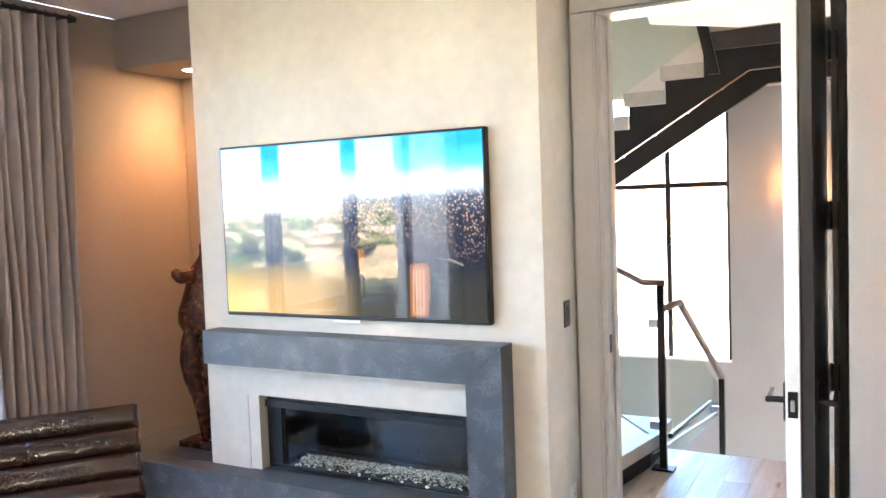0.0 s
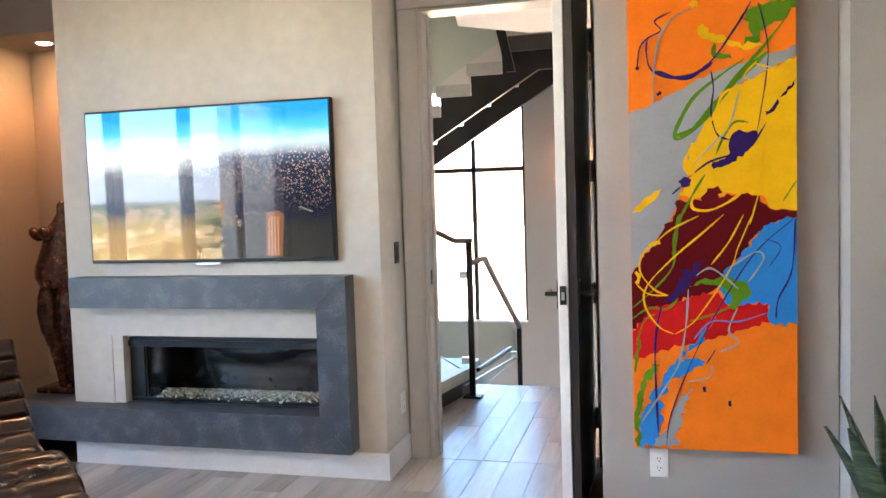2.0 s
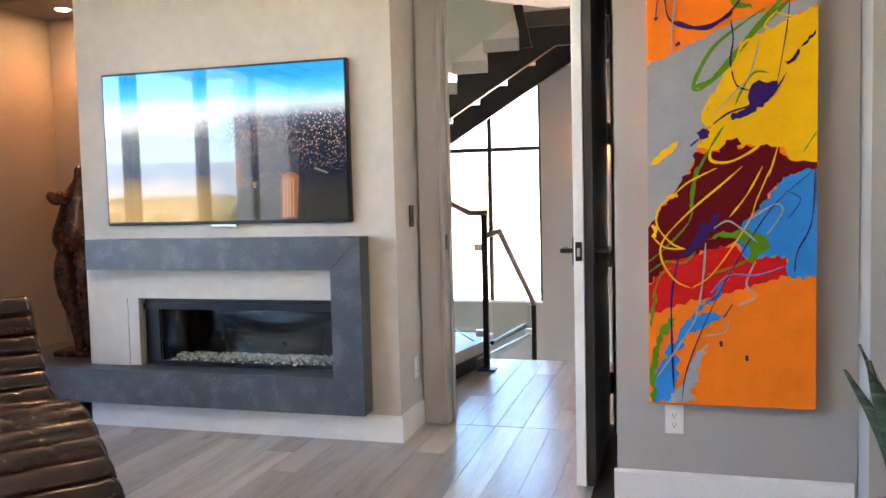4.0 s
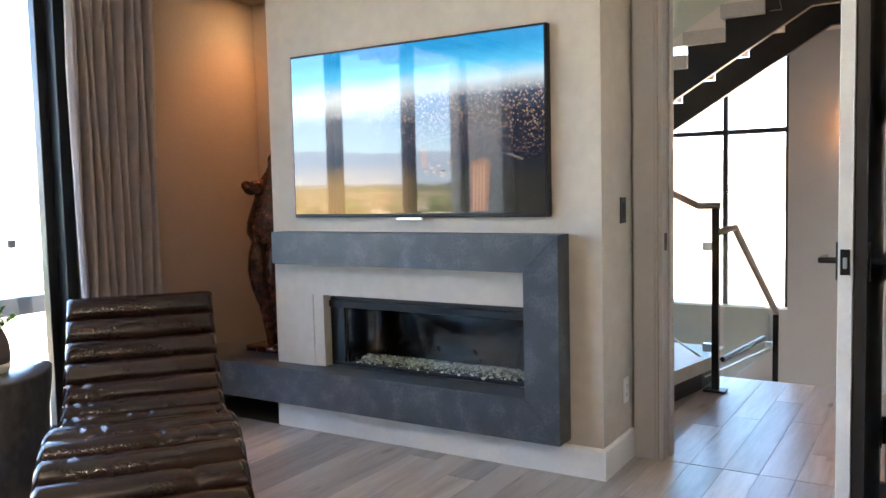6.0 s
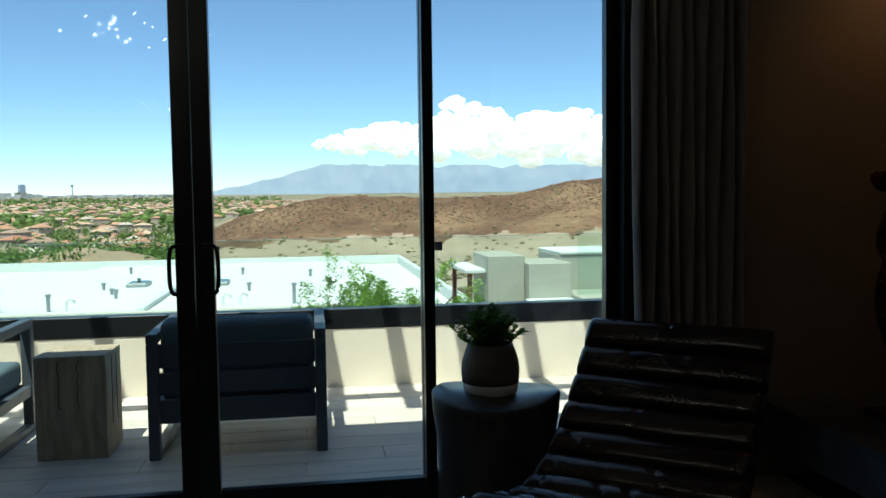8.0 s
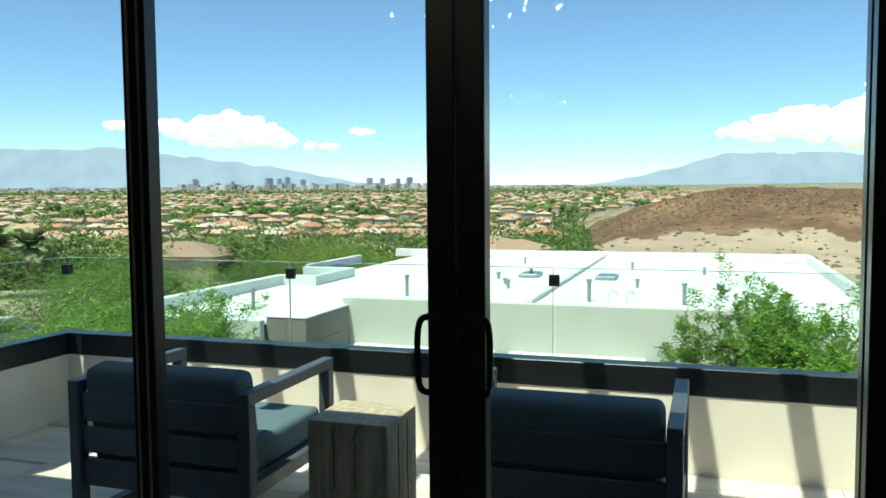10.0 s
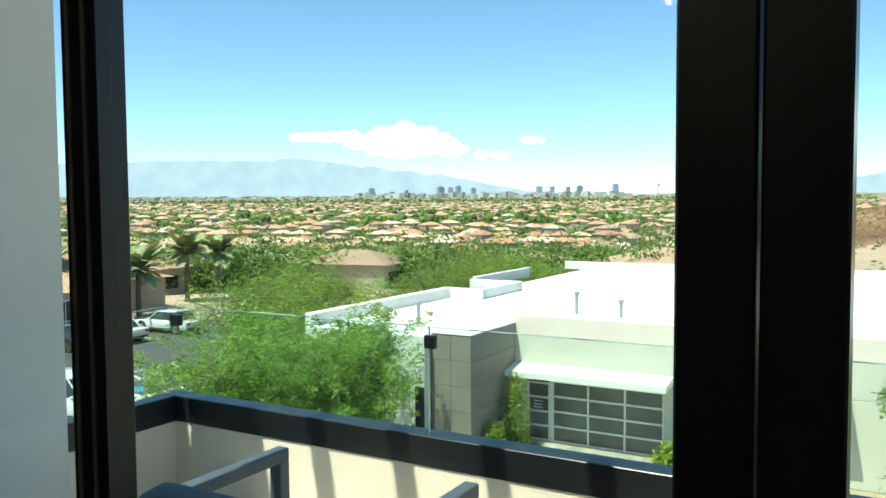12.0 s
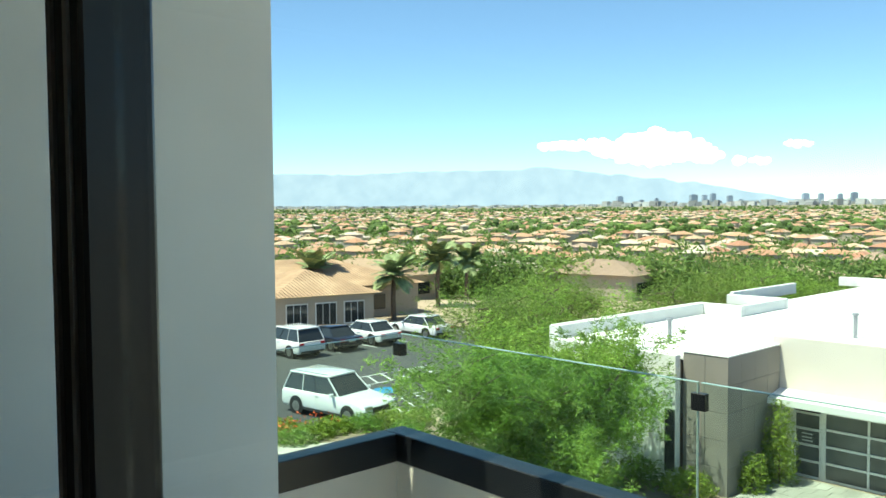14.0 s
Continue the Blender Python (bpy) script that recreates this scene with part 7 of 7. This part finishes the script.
def clumps(name, label, cat, mt, spots, seed):
    """Ragged low clumps, joined."""
    rnd = random.Random(seed)
    V, Fc = [], []
    for p, sx, sz, parts in spots:
        for q in range(parts):
            o = Vector((rnd.gauss(0, 0.5) * sx, rnd.gauss(0, 0.5) * sx, rnd.uniform(0.1, 0.8) * sz)) if parts > 1 else Vector((0, 0, 0.2 * sz))
            k = rnd.uniform(0.45, 0.8) if parts > 1 else 1
            i0 = len(V)
            for v in IV:
                jit = 1 + rnd.uniform(-0.3, 0.3)
                V.append(p + o + Vector((v.x * sx * k * jit, v.y * sx * k * jit, v.z * sz * k * jit * 0.8)))
            Fc += [[i0 + a for a in f] for f in IF]
    tagged(new(name, mesh_of(name, V, Fc, mt)), label, cat, kind="stuff")


VALG = leafy("valley_green_foliage", (0.13, 0.205, 0.05), (0.25, 0.33, 0.085), 0.05, 0.45)
sp1, near, near_s = [], [], []
for k_ in range(17000):
    az, r = rnd.uniform(92, 156), (84 * (2600 / 84) ** rnd.random()) if k_ < 11000 else 620 * (3400 / 620) ** rnd.random()
    if az < 98 and r < 640:
        continue
    p = spot(az, r)
    if p.x > -54 and p.y > -22:
        continue
    if r < 620 and rnd.random() < 0.22:
        continue
    s = rnd.uniform(1.4, 3.2) if r < 620 else rnd.uniform(2.2, 5.2)
    h = s * rnd.uniform(0.8, 1.4)
    if r < 620:
        m_ = 140 if r < 170 else 56 if r < 300 else 26
        near += [p + Vector((rnd.gauss(0, 0.42) * s, rnd.gauss(0, 0.42) * s, h * (0.75 + rnd.gauss(0, 0.36)))) for _k in range(m_)]
        near_s.append((r, m_))
    else:
        sp1.append((p, s, h, 2))
V, Fc, i = [], [], 0
for r, m_ in near_s:
    v_, f_ = quad_cloud(near[i:i + m_], 0.36 if r < 170 else 0.6 if r < 300 else 1.0, rnd, 0.8)
    Fc += [[len(V) + k for k in f] for f in f_]
    V += v_
    i += m_
tagged(new("valley_trees", mesh_of("valley_trees", V, Fc, VALG)), "green tree crowns between the nearer valley houses", "trees", kind="stuff")
clumps("far_valley_trees", "green tree clumps between the far valley houses", "trees", VALG, sp1, 5)
sp2 = []
for _ in range(1500):
    az, r = rnd.uniform(50, 101), rnd.uniform(60, 420)
    p = spot(az, r)
    if -54 < p.x and -20 < p.y < 8:
        continue
    s = rnd.uniform(0.3, 0.9)
    sp2.append((p, s, s * 0.8, 1))
clumps("desert_scrub", "olive desert scrub on sand and hill", "scrub", surface("olive_scrub", (0.19, 0.165, 0.09), 0.9, 0, 0.5, 0.2, 5, 0, island=0.3), sp2, 6)
sp3 = []
for _ in range(12000):
    az, r = rnd.uniform(50, 96), rnd.uniform(290, 385)
    p = spot(az, r)
    s = rnd.uniform(0.15, 0.5)
    sp3.append((p, s, s * 0.8, 1))
clumps("hill_boulders", "dark brown boulders strewn over the hill", "rocks", surface("desert_boulder", (0.18, 0.108, 0.064), 0.95, 0, 0.3, 0.2, 3, 0.3, 0.1, island=0.3), sp3, 7)

# ---- city, mountains and clouds ----
# Blue grey of tower glass, with distance haze mixed into the colour.
CITY = surface("haze_tinted_tower", (0.25, 0.30, 0.38), 0.5, 0, 0.02, 0.1, 0.3, 0, obj=0.35)
city = [(125.05, 26, 44), (123.6, 20, 26), (122.6, 16, 34), (120.2, 30, 50), (119.5, 20, 46), (118.95, 22, 54), (117.9, 22, 42), (117.2, 16, 24), (113.3, 26, 48), (112.4, 20, 46), (111.3, 18, 44), (110.5, 24, 50), (108.07, 24, 56)]
for az, w, h in city:
    w, h = w * 1.15, h * 1.08
    p = spot(az, 4500)
    t = thing("tower_block", "distant city tower tinted with haze", "tower", (p.x, p.y, p.z - 4), "city towers")
    m_ = Matrix.Translation(p) @ Matrix.Rotation(radians(az + 20), 4, "Z")
    part("shaft", add_box(bmesh.new(), (-w / 2, -w / 2, -5), (w / 2, w / 2, h), 0, m_), CITY, t)
    part("crown", add_box(bmesh.new(), (-w / 3, -w / 3, h + 0.01), (w / 3, w / 3, h + 3), 0, m_), CITY, t)
p = spot(105.2, 4500)
t = thing("observation_tower", "thin distant observation tower", "tower", (p.x, p.y, p.z - 4), "city towers")
part("shaft", add_cyl(bmesh.new(), p - Vector((0, 0, 5)), p + Vector((0, 0, 52)), 3, 2, 8), CITY, t)
part("pod", add_cyl(bmesh.new(), p + Vector((0, 0, 52)), p + Vector((0, 0, 60)), 5, 8, 10), CITY, t)
part("mast", add_cyl(bmesh.new(), p + Vector((0, 0, 60)), p + Vector((0, 0, 74)), 1, 0.4, 6), CITY, t)
bm = bmesh.new()
for _ in range(520):
    az, r = rnd.uniform(99, 150), rnd.uniform(3600, 4650)
    p = spot(az, r)
    w, h = rnd.uniform(10, 40), rnd.uniform(4, 16) * (1.7 if 107 < az < 126 else 0.7)
    add_box(bm, (-w / 2, -w / 2, -4), (w / 2, w / 2, h), 0, Matrix.Translation(p) @ Matrix.Rotation(rnd.random(), 4, "Z"))
tagged(part("city_blocks", bm, surface("distant_block", (0.42, 0.42, 0.42), 0.7, 0, 0.02, 0.1, 0.3, 0, island=0.4)), "pale low blocks of the distant city", "city", kind="stuff")

# The range's distance haze is put into a pale blue glow.
m, n, l, p = node_mat("hazed_mountain_glow")
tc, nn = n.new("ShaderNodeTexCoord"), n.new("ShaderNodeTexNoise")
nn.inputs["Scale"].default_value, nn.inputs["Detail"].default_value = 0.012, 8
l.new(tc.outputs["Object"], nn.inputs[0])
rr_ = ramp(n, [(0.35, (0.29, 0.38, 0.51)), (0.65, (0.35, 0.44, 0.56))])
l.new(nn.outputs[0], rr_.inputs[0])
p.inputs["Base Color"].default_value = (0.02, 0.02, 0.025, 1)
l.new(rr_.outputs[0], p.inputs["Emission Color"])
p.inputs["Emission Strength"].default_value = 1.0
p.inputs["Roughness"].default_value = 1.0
MX = [0, 20, 40, 60, 71, 78, 84, 89, 92, 96, 98, 112, 114, 118, 120.6, 126.6, 130.4, 133, 138.7, 142, 149.8, 165, 200, 260, 320, 360]
ME = [2.0, 2.3, 2.0, 1.9, 2.1, 2.2, 2.3, 2.4, 1.6, 0.75, 0.45, 0.45, 0.75, 1.4, 1.9, 2.55, 3.0, 2.75, 2.8, 2.6, 2.6, 2.2, 1.6, 1.4, 1.8, 2.0]
bm = bmesh.new()
prev = None
for i in range(1201):
    az = i * 0.3
    e = float(np.interp(az, MX, ME)) + (0.34 * (0.4 - abs(noise.noise(Vector((az * 0.45, 0, 0))))) + 0.20 * (0.3 - abs(noise.noise(Vector((az * 1.3, 4, 0))))) + 0.05 * noise.noise(Vector((az * 3.1, 7, 0)))) * min(1, float(np.interp(az, MX, ME)) / 2)
    a = radians(az)
    col = []
    for k in range(5):
        r = 4905 - 45 * (1 - k / 4) + 10 * noise.noise(Vector((az * 0.7, k * 2.0, 9)))
        zz = 20 + (1.5 + 4880 * math.tan(radians(e)) - 20) * (k / 4)
        col.append(bm.verts.new((-2 - math.sin(a) * r, 0.8 + math.cos(a) * r, zz)))
    if prev:
        for k in range(4):
            bm.faces.new((prev[k], col[k], col[k + 1], prev[k + 1]))
    prev = col
setting("backdrop", bm, m, "glowing mountain backdrop with the blue distance haze in its colour", "mountains", True)

# An added glow lightens the shaded undersides of the white puffs.
CLOUD = glow("cumulus_self_glow", (0.92, 0.93, 0.95), 0.4)
CLOUD.node_tree.nodes["Principled BSDF"].inputs["Roughness"].default_value = 1.0


ball = bmesh.new()
add_ball(ball, (0, 0, 0), 1, 3)
SV, SF = [v.co.copy() for v in ball.verts], [[v.index for v in f.verts] for f in ball.faces]
ball.free()


def cloud(spans, seed, n_):
    """A cumulus bank: puffs of many sizes heaped on a flat base. spans: azimuth, base and top elevation."""
    rnd = random.Random(seed)
    V, Fc = [], []
    az0, az1 = spans[0][0], spans[-1][0]
    for i in range(n_):
        az = rnd.uniform(az0, az1)
        b = float(np.interp(az, [s[0] for s in spans], [s[1] for s in spans]))
        tp = float(np.interp(az, [s[0] for s in spans], [s[2] for s in spans]))
        f = rnd.random() ** 0.8
        e = b + (tp - b) * f
        r = 4650 + rnd.uniform(-120, 60)
        rad = (rnd.uniform(30, 62) if f < 0.7 else rnd.uniform(24, 40)) * min(1, 0.22 + (tp - b) / 2.6)
        a = radians(az)
        c = Vector((-2 - math.sin(a) * r, 0.8 + math.cos(a) * r, 1.5 + r * math.tan(radians(e)) - rad))
        i0 = len(V)
        for u in SV:
            q = c + Vector((u.x * 1.3, u.y * 1.3, u.z * 0.85)) * rad
            V.append(c + (q - c) * (1 + 0.35 * noise.noise(q * 0.03) + 0.16 * noise.noise(q * 0.09) + 0.07 * noise.noise(q * 0.2)))
        Fc += [[i0 + k for k in f] for f in SF]
    me = mesh_of("cloud", V, Fc, CLOUD)
    for f in me.polygons:
        f.use_smooth = True
    tagged(new("cloud", me), "white heaped summer cloud with an added glow", "cloud", kind="structure")


cloud([(65, 2.9, 5.2), (71, 3.2, 6.3), (75.8, 3.5, 6.0), (78, 3.7, 6.6), (79.6, 3.7, 7.3), (81, 3.8, 6.6), (82.5, 3.8, 5.2), (84.5, 3.9, 5.6), (87, 3.9, 5.0), (89.5, 3.9, 4.2)], 1, 330)
cloud([(118.3, 3.7, 3.9), (120, 3.8, 5.0), (121.9, 3.9, 6.0), (123.5, 4.0, 5.5), (126, 4.2, 5.1), (128.5, 4.5, 5.0), (130.6, 4.6, 4.8)], 2, 190)
cloud([(112.6, 4.3, 4.5), (114.5, 4.3, 4.6)], 3, 14)
cloud([(115.5, 3.3, 3.6), (117.6, 3.3, 3.7)], 4, 20)

# ---- boards of the room and the hall, laid last ----
room_floor = tagged(new("floor_boards"), "wide greyed oak floor boards with knots", "floor", kind="structure")


def room_rows(x0, x1):
    hi = 3.135 if x1 < -1.12 else (3.52 if x1 < 0.0 else 2.55 if x1 < 0.9 else 2.385)
    return (-1.3, hi)


boards(0, 0, [-3.70 + 0.15 * i for i in range(37)], room_floor, room_rows, 21)
hall_floor = tagged(new("hall_boards"), "wide greyed oak boards on the landing", "floor", kind="structure")
boards(0, 0, [-1.30 + 0.15 * i for i in range(22)], hall_floor, lambda a, b: ((3.525 if b < -0.0 else 3.67), 5.318), 33)
rest = bmesh.new()
for i in range(37):
    x = -3.70 + 0.15 * i
    for k in range(2):
        add_box(rest, (x + 0.001, -4.19 + 1.445 * k, -0.014), (x + 0.149, -4.19 + 1.44 * (k + 1), 0))
for i in range(17):
    x = 1.85 + 0.15 * i
    for k in range(4):
        add_box(rest, (x + 0.001, -4.19 + 1.6 * k, -0.014), (min(x + 0.149, 4.19), min(-4.19 + 1.6 * k + 1.598, 2.385), 0))
tagged(part("floor_boards_behind", rest, FLOORW), "greyed oak floor boards behind the walk", "floor", kind="stuff")
